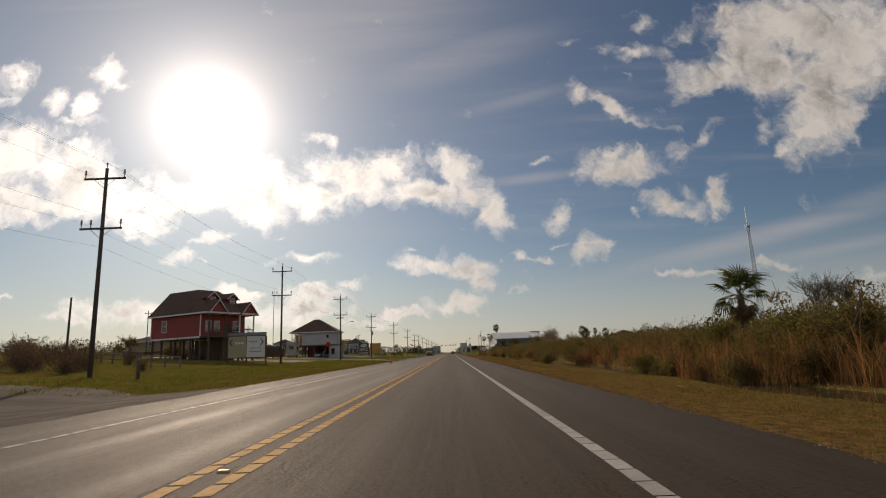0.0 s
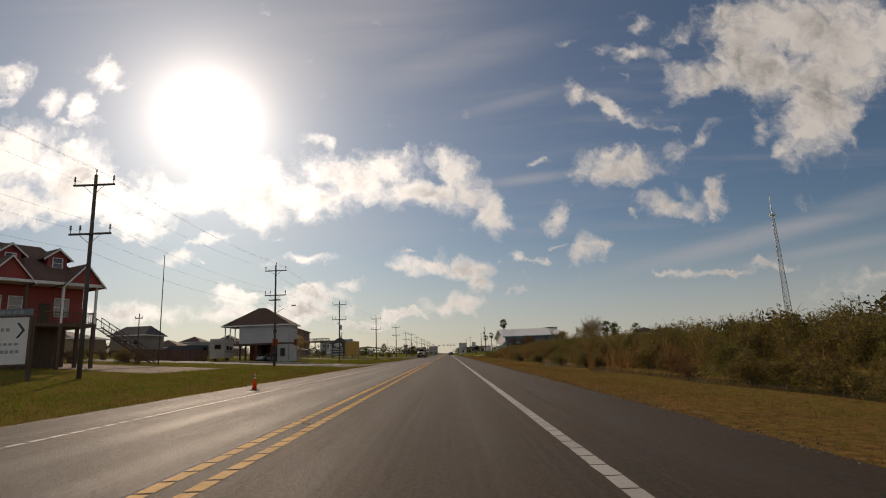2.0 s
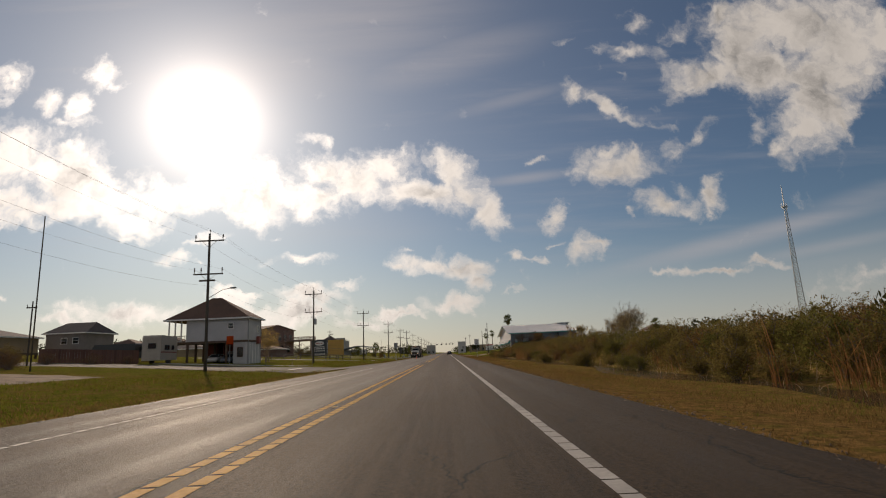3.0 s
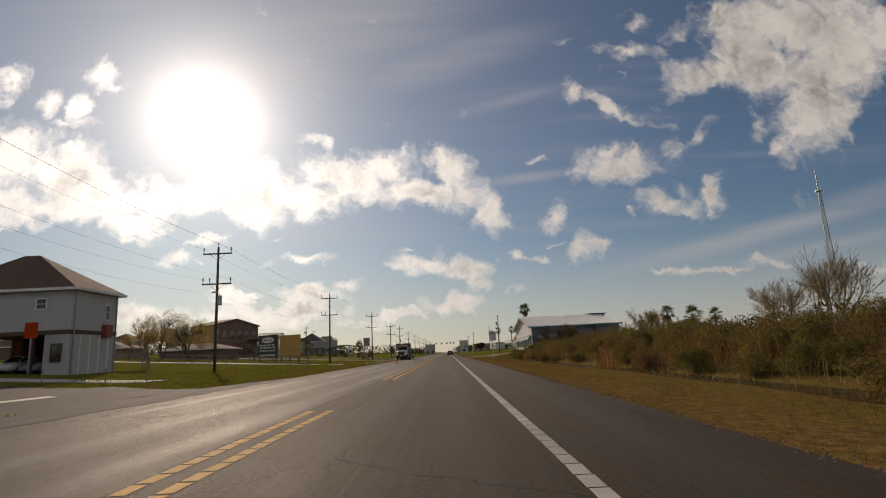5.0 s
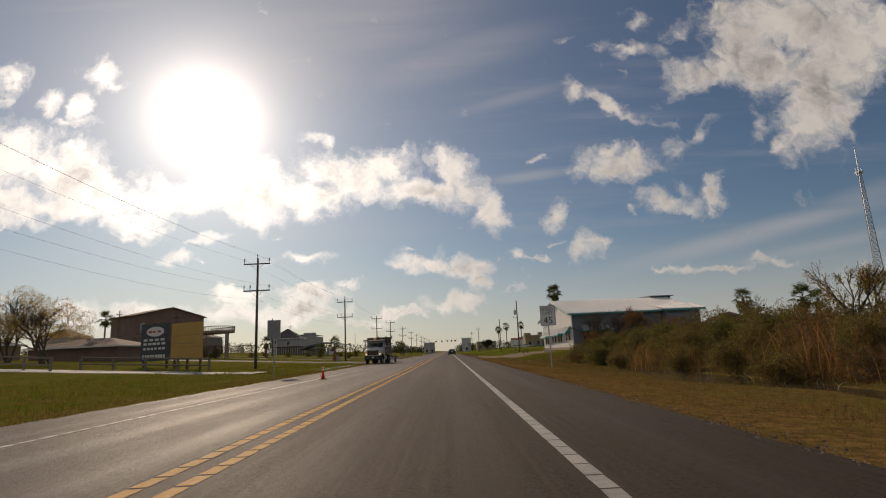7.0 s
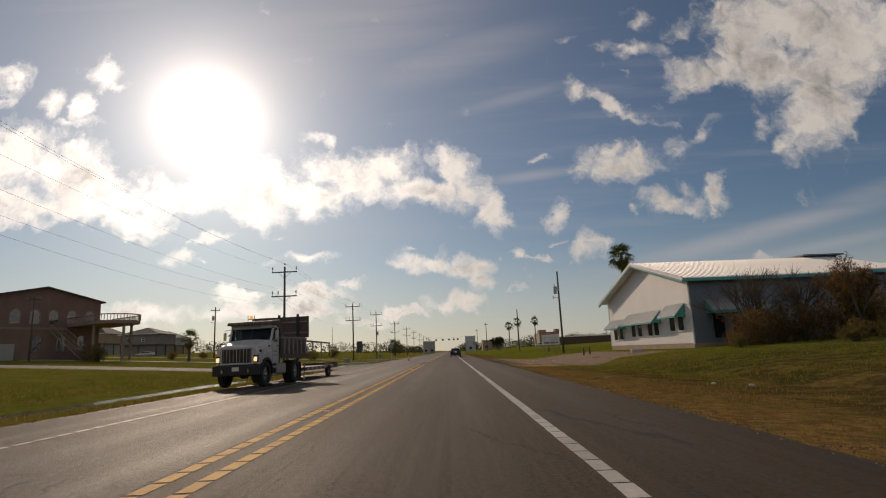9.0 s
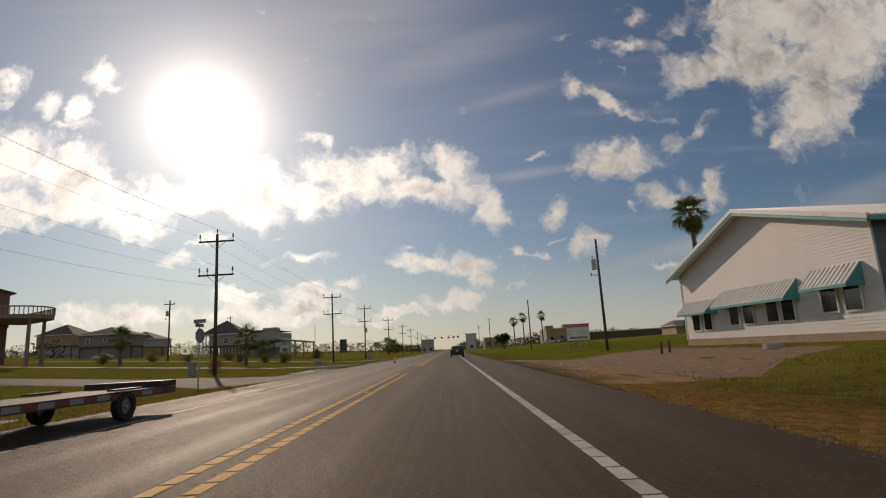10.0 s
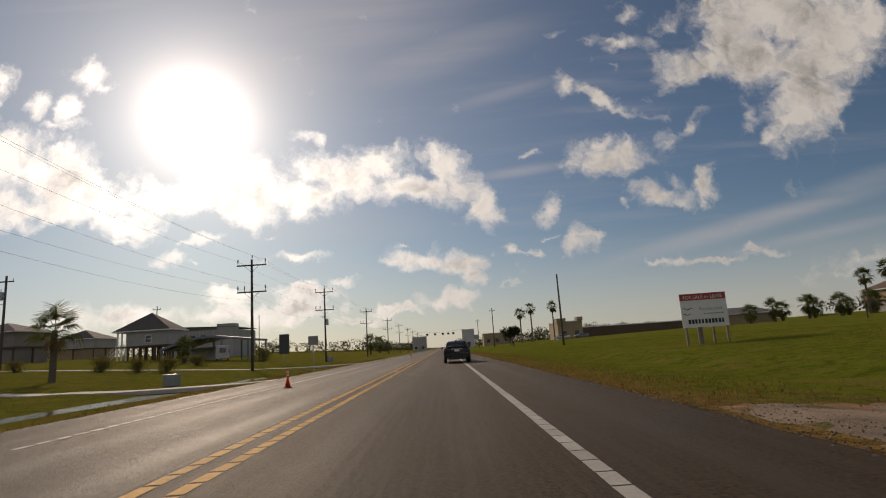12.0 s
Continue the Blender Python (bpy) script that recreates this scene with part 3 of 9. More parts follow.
M["lamp_white"] = surface("lamp_white", (0.9, 0.85, 0.75), (0.85, 0.8, 0.7), rough=0.2, bump=0, emission=(1.0, 0.72, 0.36, 1.1))
M["lamp_red"] = surface("lamp_red", (0.35, 0.012, 0.012), (0.28, 0.01, 0.01), rough=0.2, bump=0)
M["orange"] = leaf_material("orange", (0.85, 0.12, 0.025), (0.7, 0.10, 0.02), 0.1, 0.5)
M["reflective"] = surface("reflective", (0.75, 0.75, 0.75), (0.65, 0.65, 0.65), rough=0.35, bump=0.02)
M["sign_yellow"] = surface("sign_yellow", (0.56, 0.33, 0.085), (0.46, 0.265, 0.065), rough=0.6, coarse=0.5, fine=6, bump=0.04, stain=(0.45, 0.28, 0.08))
M["sign_white"] = surface("sign_white", (0.74, 0.73, 0.70), (0.64, 0.63, 0.60), rough=0.5, coarse=0.7, fine=8, bump=0.03)
M["sign_dark"] = surface("sign_dark", (0.06, 0.065, 0.07), (0.045, 0.05, 0.055), rough=0.5, coarse=0.7, fine=8, bump=0.03)
M["sign_red"] = surface("sign_red", (0.42, 0.05, 0.045), (0.33, 0.04, 0.035), rough=0.5, coarse=0.7, fine=8, bump=0.03)
M["sign_olive"] = surface("sign_olive", (0.40, 0.35, 0.21), (0.32, 0.28, 0.17), rough=0.5, coarse=0.7, fine=8, bump=0.03)
M["sign_back"] = surface("sign_back", (0.30, 0.30, 0.30), (0.22, 0.22, 0.22), rough=0.5, metal=0.5, coarse=0.7, fine=8, bump=0.03)
M["ink"] = surface("ink", (0.03, 0.03, 0.035), (0.04, 0.04, 0.045), rough=0.6, bump=0)
M["ink_grey"] = surface("ink_grey", (0.30, 0.31, 0.32), (0.26, 0.27, 0.28), rough=0.6, bump=0)
M["water"] = surface("water", (0.035, 0.035, 0.028), (0.05, 0.045, 0.03), rough=0.10, rough_var=0.04, coarse=0.5, fine=3, bump=0.35, bump_scale=7, spec=0.8)
M["wire"] = surface("wire", (0.09, 0.09, 0.09), (0.07, 0.07, 0.07), rough=0.6, bump=0)
M["insulator"] = surface("insulator", (0.30, 0.27, 0.24), (0.22, 0.20, 0.18), rough=0.3, bump=0)
M["bark"] = surface("bark", (0.13, 0.10, 0.075), (0.08, 0.06, 0.045), rough=0.95, coarse=2, fine=12, bump=0.7, stretch=(3, 3, 0.7))
M["palm_bark"] = surface("palm_bark", (0.17, 0.135, 0.10), (0.10, 0.08, 0.06), rough=0.95, coarse=2, fine=10, bump=0.7, stretch=(1, 1, 5))
M["pale_twig"] = surface("pale_twig", (0.34, 0.26, 0.18), (0.24, 0.18, 0.125), rough=0.95, coarse=2, fine=8, bump=0.2)
M["twig"] = surface("twig", (0.17, 0.13, 0.10), (0.11, 0.085, 0.065), rough=0.95, coarse=2, fine=8, bump=0.2)
M["reed"] = leaf_material("reed", (0.21, 0.088, 0.034), (0.40, 0.21, 0.088), 0.7, 0.45)
M["reed_green"] = leaf_material("reed_green", (0.15, 0.115, 0.029), (0.24, 0.15, 0.046), 0.45, 0.45)
M["grass_dry"] = leaf_material("grass_dry", (0.29, 0.165, 0.062), (0.19, 0.12, 0.042), 0.45, 0.4)
M["grass_green"] = leaf_material("grass_green", (0.12, 0.17, 0.02), (0.22, 0.17, 0.03), 0.4, 0.45)
M["leaf"] = leaf_material("leaf", (0.112, 0.118, 0.030), (0.19, 0.15, 0.048), 0.5, 0.55)
M["leaf_olive"] = leaf_material("leaf_olive", (0.155, 0.130, 0.038), (0.225, 0.155, 0.056), 0.5, 0.55)
M["leaf_rust"] = leaf_material("leaf_rust", (0.235, 0.128, 0.048), (0.16, 0.10, 0.036), 0.5, 0.45)
M["palm_leaf"] = leaf_material("palm_leaf", (0.075, 0.105, 0.03), (0.13, 0.13, 0.04), 0.35, 0.45)
M["palm_dead"] = leaf_material("palm_dead", (0.22, 0.15, 0.08), (0.15, 0.10, 0.055), 0.3, 0.3)
M["leaf_yellow"] = leaf_material("leaf_yellow", (0.44, 0.30, 0.11), (0.32, 0.23, 0.08), 0.35, 0.65)
M["leaf_brown"] = leaf_material("leaf_brown", (0.17, 0.10, 0.055), (0.11, 0.07, 0.04), 0.5, 0.4)
M["stalk"] = leaf_material("stalk", (0.52, 0.38, 0.22), (0.36, 0.25, 0.14), 0.4, 0.3)
M["far_trees"] = leaf_material("far_trees", (0.045, 0.055, 0.025), (0.075, 0.07, 0.032), 0.35, 0.3)
M["box_green"] = surface("box_green", (0.26, 0.29, 0.29), (0.20, 0.23, 0.23), rough=0.5, coarse=1, fine=9, bump=0.05)
M["rv_tan"] = surface("rv_tan", (0.46, 0.41, 0.35), (0.36, 0.32, 0.27), rough=0.5, coarse=0.5, fine=6, bump=0.03, stain=(0.30, 0.25, 0.20))
M["rust_red"] = surface("rust_red", (0.30, 0.075, 0.055), (0.2, 0.05, 0.04), rough=0.6, coarse=1, fine=9, bump=0.05)
M["rust_brown"] = surface("rust_brown", (0.16, 0.075, 0.055), (0.10, 0.05, 0.038), rough=0.85, coarse=1, fine=9, bump=0.3, stretch=(4, 4, 0.6), spread=0.2, object_random=True)
M["fence_wood"] = surface("fence_wood", (0.24, 0.20, 0.165), (0.16, 0.135, 0.11), rough=0.9, coarse=1, fine=9, bump=0.3, stretch=(4, 4, 0.6))


# ---------------------------------------------------------------- mesh helpers
def ground_z(x, y=0.0):
    """Height of the land: the road in the middle, shallow ditches, fields rising gently away from it."""
    if x < 0:
        a = -x
        if a < 9:
            return -0.012
        if a < 14:
            return -0.012 - 0.338 * (a - 9) / 5
        if a < 19:
            return -0.35 + 0.35 * (a - 14) / 5
        if a < 21:
            return 0.0
        if a < 62:
            return 0.06 * (a - 21)
        return 2.46 + 0.042 * (min(a, 260) - 62)
    if x < 3.6:
        return -0.012
    if x < 8:
        return -0.012 - 0.258 * (x - 3.6) / 4.4
    if x < 10:
        return -0.27 - 0.03 * (x - 8)
    if x < 12:
        return -0.33 + 0.165 * (x - 10)
    if x < 24:
        return 0.055 * (x - 12)
    return 0.66 + 0.022 * (min(x, 300) - 24)


def mesh_of(name, verts, faces, mat=None, smooth=False):
    me = bpy.data.meshes.new(name)
    me.from_pydata(verts, [], faces)
    if mat is not None:
        for one in (mat if isinstance(mat, (list, tuple)) else [mat]):
            me.materials.append(one)
    if smooth:
        me.polygons.foreach_set("use_smooth", [True] * len(me.polygons))
    me.update()
    return me


def part(name, bm, mat, parent=None, label="", smooth=False):
    """Links a bmesh as one mesh object under a thing or a part."""
    me = bpy.data.meshes.new(name)
    bmesh.ops.recalc_face_normals(bm, faces=bm.faces[:])
    bm.to_mesh(me)
    bm.free()
    me.materials.append(mat)
    if smooth:
        me.polygons.foreach_set("use_smooth", [True] * len(me.polygons))
    ob = new(name, me)
    if parent is not None:
        ob.parent = parent
    if label:
        ob["label"] = label
    return ob


def thing(name, place, label, category, group="", turn=0.0, kind=""):
    ob = new(name)
    ob.empty_display_size = 0.3
    ob.matrix_basis = pose(*place, 0, 0, turn)
    return tagged(ob, label, category, group, kind)


def box(bm, x0, x1, y0, y1, z0, z1, bevel=0.0):
    m = Matrix.LocRotScale(((x0 + x1) / 2, (y0 + y1) / 2, (z0 + z1) / 2), None, (abs(x1 - x0), abs(y1 - y0), abs(z1 - z0)))
    made = bmesh.ops.create_cube(bm, size=1.0, matrix=m)
    if bevel:
        edges = {e for v in made["verts"] for e in v.link_edges}
        bmesh.ops.bevel(bm, geom=list(edges), offset=bevel, segments=1, affect="EDGES", profile=0.5)
    return bm


def boxes(*rows, bevel=0.0):
    bm = bmesh.new()
    for row in rows:
        box(bm, *row, bevel=bevel)
    return bm


def tube(bm, a, b, r0, r1=None, n=8, caps=True):
    """A tapered rod from a to b."""
    a, b = Vector(a), Vector(b)
    r1 = r0 if r1 is None else r1
    axis = b - a
    turn = axis.to_track_quat("Z", "Y").to_matrix().to_4x4()
    bmesh.ops.create_cone(bm, cap_ends=caps, segments=n, radius1=r0, radius2=r1, depth=axis.length,
                          matrix=Matrix.Translation((a + b) / 2) @ turn)
    return bm


def rods(*rows, n=8):
    bm = bmesh.new()
    for a, b, *r in rows:
        tube(bm, a, b, *r, n=n)
    return bm


def extrude_outline(bm, outline, axis, a, b):
    """A closed outline (pairs) pushed from a to b along an axis ('x', 'y' or 'z')."""
    def at(p, d):
        return {"x": (d, p[0], p[1]), "y": (p[0], d, p[1]), "z": (p[0], p[1], d)}[axis]
    first = [bm.verts.new(at(p, a)) for p in outline]
    last = [bm.verts.new(at(p, b)) for p in outline]
    k = len(outline)
    bm.faces.new(first)
    bm.faces.new(last[::-1])
    for i in range(k):
        bm.faces.new((first[i], first[(i + 1) % k], last[(i + 1) % k], last[i]))
    return bm


def bevelled(bm, offset, segments=2, angle=30):
    edges = [e for e in bm.edges if len(e.link_faces) == 2 and e.calc_face_angle(0) > radians(angle)]
    bmesh.ops.bevel(bm, geom=edges, offset=offset, segments=segments, affect="EDGES", profile=0.6)
    return bm


# ---------------------------------------------------------------- land and road
GRID_X = [-3000, -1200, -600, -400, -260, -180, -120, -90, -62, -50, -40, -32, -26, -21, -19, -16.5, -14, -11.5, -9.6, -8.85, -8.7, -4, 0, 3.3,
          3.45, 4.2, 5, 6.5, 8, 10, 12, 14, 17, 20, 24, 32, 45, 70, 110, 180, 300, 600, 1200, 3000]
GRID_Y = [-400, -120, -40] + list(range(-20, 420, 6)) + [430, 460, 500, 560, 650, 800, 1100, 1700, 2600, 4200]


def land_point(x, y):
    if -8.75 < x < 3.4:
        return -0.12
    z = ground_z(x, y)
    if abs(x) < 150 and -30 < y < 430:
        off = x - 3.45 if x > 0 else -8.85 - x
        z += 0.06 * min(1.0, off / 3.0) * noise.noise(Vector((x * 0.21, y * 0.13, 3.0)))
    return z


def land(x, y):
    """Height of the ground sheet at a place."""
    i = max(0, min(bisect(GRID_X, x) - 1, len(GRID_X) - 2))
    j = max(0, min(bisect(GRID_Y, y) - 1, len(GRID_Y) - 2))
    x0, x1, y0, y1 = GRID_X[i], GRID_X[i + 1], GRID_Y[j], GRID_Y[j + 1]
    a, b = (x - x0) / (x1 - x0), (y - y0) / (y1 - y0)
    return ((1 - a) * (1 - b) * land_point(x0, y0) + a * (1 - b) * land_point(x1, y0)
            + (1 - a) * b * land_point(x0, y1) + a * b * land_point(x1, y1))


def bisect(rows, value):
    k = 0
    while k < len(rows) and rows[k] <= value:
        k += 1
    return k


def make_ground():
    verts = [(x, y, land_point(x, y)) for y in GRID_Y for x in GRID_X]
    faces, w = [], len(GRID_X)
    for j in range(len(GRID_Y) - 1):
        for i in range(w - 1):
            a = j * w + i
            faces.append((a, a + 1, a + 1 + w, a + w))
    ob = new("ground", mesh_of("ground", verts, faces, M["grass_ground"], True))
    tagged(ob, "flat coastal grassland, green and winter-brown grass", "ground", kind="structure")


ROAD_LEFT, ROAD_RIGHT = -8.9, 3.55
LINE_LEFT, LINE_YELLOW, LINE_RIGHT = -6.49, -2.31, 1.29


def ragged_strip(name, x0, x1, y0, y1, z, mat, label, category, step=0.5, rough=0.10, seed=3.0, thick=0.12):
    """A sheet of paving whose long edges crumble a little."""
    verts, faces = [], []
    count = int((y1 - y0) / step)
    for k in range(count + 1):
        y = y0 + (y1 - y0) * k / count
        l = x0 + rough * (noise.noise(Vector((seed, y * 0.9, 0))) + 0.5 * noise.noise(Vector((seed, y * 3.1, 5))))
        r = x1 + rough * (noise.noise(Vector((seed + 9, y * 0.9, 0))) + 0.5 * noise.noise(Vector((seed + 9, y * 3.1, 5))))
        verts += [(l - 0.05, y, z - thick), (l, y, z), (r, y, z), (r + 0.05, y, z - thick)]
    for k in range(count):
        a = 4 * k
        for i in range(3):
            faces.append((a + i, a + i + 1, a + i + 5, a + i + 4))
    ob = new(name, mesh_of(name, verts, faces, mat))
    return tagged(ob, label, category, kind="structure")


def make_road():
    ragged_strip("road", ROAD_LEFT, ROAD_RIGHT, -30, 470, 0.0, M["asphalt"], "two-lane asphalt highway with paved shoulders, dry and worn", "road")
    far = bmesh.new()
    for y0, y1 in ((470, 1500), (1500, 4000)):
        vs = [far.verts.new(p) for p in ((ROAD_LEFT, y0, 0), (ROAD_RIGHT, y0, 0), (ROAD_RIGHT, y1, 0), (ROAD_LEFT, y1, 0))]
        far.faces.new(vs)
    tagged(part("road", far, M["asphalt"]), "far stretch of the asphalt highway", "road", kind="structure")

    def stripe(name, x, spans, mat, label, width=0.15, pitch=0.45, gap=0.05):
        """A painted line broken by the grooves of the rumble strip under it."""
        verts, faces = [], []
        for y0, y1 in spans:
            y = y0
            while y < y1 - 0.01:
                long = y > 330
                step = 6.0 if long else pitch
                w = width / 2 + 0.006 * noise.noise(Vector((x, y, 1)))
                j = 0.012 * noise.noise(Vector((x, y * 2, 7)))
                a = len(verts)
                e = y + step - (0 if long else gap)
                verts += [(x - w + j, y, 0.005), (x + w + j, y, 0.005), (x + w - j, e, 0.005), (x - w - j, e, 0.005)]
                faces.append((a, a + 1, a + 2, a + 3))
                y += step
        tagged(new(name, mesh_of(name, verts, faces, mat)), label, "road marking", kind="structure")

    yellow = ((-12, 118.2), (131.4, 234.6), (246.5, 620))
    stripe("road_marking", LINE_YELLOW, yellow, M["yellow_paint"], "yellow centre line over rumble grooves", 0.16, gap=0.065)
    stripe("road_marking", LINE_YELLOW - 0.42, yellow, M["yellow_paint"], "yellow centre line over rumble grooves", 0.16, gap=0.065)
    stripe("road_marking", LINE_RIGHT, ((-12, 620),), M["white_paint"], "white edge line over rumble grooves", 0.16, gap=0.03)
    stripe("road_marking", LINE_LEFT, ((-12, 114), (136.6, 233), (251, 620)), M["faded_paint"], "faded white edge line over rumble grooves", 0.11, gap=0.10)


def road_studs():
    """Raised yellow reflectors between the centre lines."""
    bm = bmesh.new()
    base = [(-0.055, -0.05, 0.0), (0.055, -0.05, 0.0), (0.055, 0.05, 0.0), (-0.055, 0.05, 0.0)]
    top = [(-0.045, -0.022, 0.02), (0.045, -0.022, 0.02), (0.045, 0.022, 0.02), (-0.045, 0.022, 0.02)]
    low, high = [bm.verts.new(p) for p in base], [bm.verts.new(p) for p in top]
    bm.faces.new(high)
    for k in range(4):
        bm.faces.new((low[k], low[(k + 1) % 4], high[(k + 1) % 4], high[k]))
    first = part("road_stud", bm, M["lamp_amber_dull"])
    first.location = (LINE_YELLOW - 0.21, 5.6, 0.004)
    tagged(first, "small yellow raised reflector on the centre line", "road stud", "road studs on the centre line")
    for k in range(1, 14):
        y = 5.6 + 24.1 * k
        if not (118 < y < 131 or 234 < y < 247):
            copy_thing(first, Matrix.Translation((LINE_YELLOW - 0.21, y, 0.004)))


def patch(name, outline, z, mat, label, category, follow=True):
    """A flat patch of paving, earth or water with an uneven edge that follows the land."""
    bm = bmesh.new()
    ring = []
    k = len(outline)
    for i in range(k):
        a, b = Vector(outline[i]), Vector(outline[(i + 1) % k])
        steps = max(1, int((b - a).length / 1.2))
        for s in range(steps):
            p = a.lerp(b, s / steps)
            p += Vector((noise.noise(Vector((p.x, p.y, 2))), noise.noise(Vector((p.y, p.x, 8))))) * 0.28
            ring.append(p)
    verts = [bm.verts.new((p.x, p.y, 0)) for p in ring]
    face = bm.faces.new(verts)
    bmesh.ops.triangulate(bm, faces=[face])
    for _ in range(4):
        long = [e for e in bm.edges if e.calc_length() > 1.8]
        if not long:
            break
        bmesh.ops.subdivide_edges(bm, edges=long, cuts=1)
        bmesh.ops.triangulate(bm, faces=bm.faces[:])
    for v in bm.verts:
        if not follow:
            v.co.z = z
        elif -9.0 < v.co.x < 3.52:
            v.co.z = 0.004 + z * 0.1
        else:
            edge = v.link_edges and any(len(e.link_faces) == 1 for e in v.link_edges)
            v.co.z = land(v.co.x, v.co.y) + (-0.02 if edge else z)
    return tagged(part(name, bm, mat), label, category, kind="structure")


make_ground()
make_road()
road_studs()
patch("side_road", ((-8.7, 116), (-8.7, 140), (-13, 137.5), (-24, 139), (-60, 142), (-60, 128), (-24, 127), (-13, 124)), 0.05, M["asphalt_side"], "worn grey asphalt side street", "road")
patch("side_road", ((-8.7, 233), (-8.7, 253), (-12, 249.5), (-24, 248), (-70, 250), (-70, 242), (-24, 240.5), (-12, 237)), 0.05, M["asphalt_side"], "worn grey asphalt side street", "road")
patch("gravel_drive", ((-8.7, 3), (-8.7, 22), (-13, 25), (-20, 29), (-34, 33), (-34, 22), (-20, 17), (-12, 6)), 0.045, M["gravel_dark"], "dark grey gravel driveway", "driveway")
patch("dirt_lot", ((3.66, 219), (5.1, 221), (8.3, 223), (13, 227), (17.2, 230.5), (16.2, 248.5), (13.5, 249.5), (9, 251), (3.66, 251.8)), 0.03, M["dirt"], "bare earth and broken paving lot", "lot")
for outline in (((4.9, 241), (6.2, 239), (7.0, 241), (6.0, 246), (5.0, 245)), ((5.2, 233.5), (6.4, 233), (7.6, 236.5), (6.8, 237.5)), ((7, 243), (9.5, 241.5), (10.5, 243), (8, 245)), ((10.5, 231.5), (13, 232.5), (13, 234), (11.0, 233.2)), ((5.0, 228.5), (6.5, 229.5), (6.6, 231), (5.2, 230.5)), ((12, 246), (15, 245), (15.2, 246.6), (12.5, 247.6))):
    patch("grass_patch", outline, 0.05, M["weeds"], "patch of green weeds in the bare lot", "grass")


def stop_bar(x, y0, y1, width):
    """The white bar across one lane of the side street."""
    verts, faces = [], []
    for k in range(9):
        y = y0 + (y1 - y0) * k / 8
        for side in (-0.5, 0.5):
            px = x + side * width + 0.02 * noise.noise(Vector((y * 3, side, 4)))
            verts.append((px, y, ground_z(px) + 0.062))
        if k:
            a = len(verts) - 4
            faces.append((a, a + 1, a + 3, a + 2))
    tagged(new("road_marking", mesh_of("road_marking", verts, faces, M["white_paint"])), "worn white stop bar across the side street", "road marking", kind="structure")


stop_bar(-17.5, 126.4, 131.4, 0.5)
patch("gravel_apron", ((3.64, 223), (4.2, 226), (5.0, 231), (5.2, 236), (4.7, 242), (5.4, 246.5), (7.6, 248), (7.2, 250.6), (4.6, 251.0), (3.64, 251.5)), 0.05, M["gravel"], "grey gravel apron beside the road", "lot")
patch("gravel_drive", ((-26, 92), (-26, 108), (-40, 112), (-60, 116), (-60, 104), (-40, 99)), 0.045, M["gravel"], "pale gravel yard", "driveway")


def sidewalk(x0, x1, y, width, label="narrow pale concrete walkway"):
    verts, faces = [], []
    n = max(1, int(abs(x1 - x0) / 1.5))
    for i in range(n + 1):
        x = x0 + (x1 - x0) * i / n
        z = max(land(x, y + width / 2), -0.12) + 0.05
        verts += [(x, y, z - 0.2), (x, y, z), (x, y + width, z), (x, y + width, z - 0.2)]
    for i in range(n):
        for k in range(3):
            faces.append((4 * i + k, 4 * i + k + 4, 4 * i + k + 5, 4 * i + k + 1))
    tagged(new("pavement", mesh_of("pavement", verts, faces, M["concrete"])), label, "path", kind="structure")


sidewalk(-8.8, -70, 270.5, 1.6)
sidewalk(-8.8, -75, 303, 1.6)
sidewalk(-17, -60, 194, 5.0, "wide pale concrete driveway apron")
sidewalk(-20, -42, 143.5, 3.0, "pale concrete driveway in front of a raised house")


def water(pts, z):
    patch("water", pts, z, M["water"], "shallow ditch water reflecting the sky", "water", follow=False)


water(((-16.5, 203), (-11.5, 203), (-11.5, 224), (-16.5, 224)), -0.31)
water(((-16.5, 255), (-11.5, 255), (-11.5, 270), (-16.5, 270)), -0.29)
water(((-16.5, 273), (-11.5, 273), (-11.5, 284), (-16.5, 284)), -0.30)
water(((7.0, -6), (12.0, -6), (12.0, 60), (12.0, 120), (12.0, 176), (7.4, 176), (7.2, 100), (7.0, 30)), -0.295)


# ---------------------------------------------------------------- power poles
POLES = ((-25.5, 38.2, 15.6), (-25.9, 82.5, 15.2), (-24.7, 121.5, 14.6), (-23.8, 163.0, 13.2), (-21.8, 208.5, 12.8),
         (-20.0, 252.9, 12.2), (-19.8, 299.0, 11.6), (-19.6, 333.0, 12.2), (-19.5, 381.0, 12.0), (-19.0, 428.0, 12.0), (-19.0, 475.0, 12.0),
         (-18.5, 523.0, 12.0), (-18.5, 570.0, 12.0), (-18.5, 620.0, 12.0), (-18.5, 680.0, 12.0), (-18.5, 740.0, 12.0))
FIRST_POLE = (-26.5, -6.0, 15.6)


def crossarm(parent, z, half, pins):
    part("crossarm", boxes((-half, half, -0.22, -0.10, z - 0.07, z + 0.07), bevel=0.01), M["pole_wood"], parent)
    part("brace", rods(((-half * 0.5, -0.16, z - 0.06), (0, -0.16, z - 0.75), 0.02), ((half * 0.5, -0.16, z - 0.06), (0, -0.16, z - 0.75), 0.02), n=5), M["steel"], parent)
    for x in pins:
        bm = rods(((x, -0.16, z + 0.07), (x, -0.16, z + 0.46), 0.03), n=6)
        for k in range(3):
            tube(bm, (x, -0.16, z + 0.34 + 0.12 * k), (x, -0.16, z + 0.44 + 0.12 * k), 0.10 - 0.012 * k, 0.05, 8)
        part("insulator", bm, M["insulator"], parent)


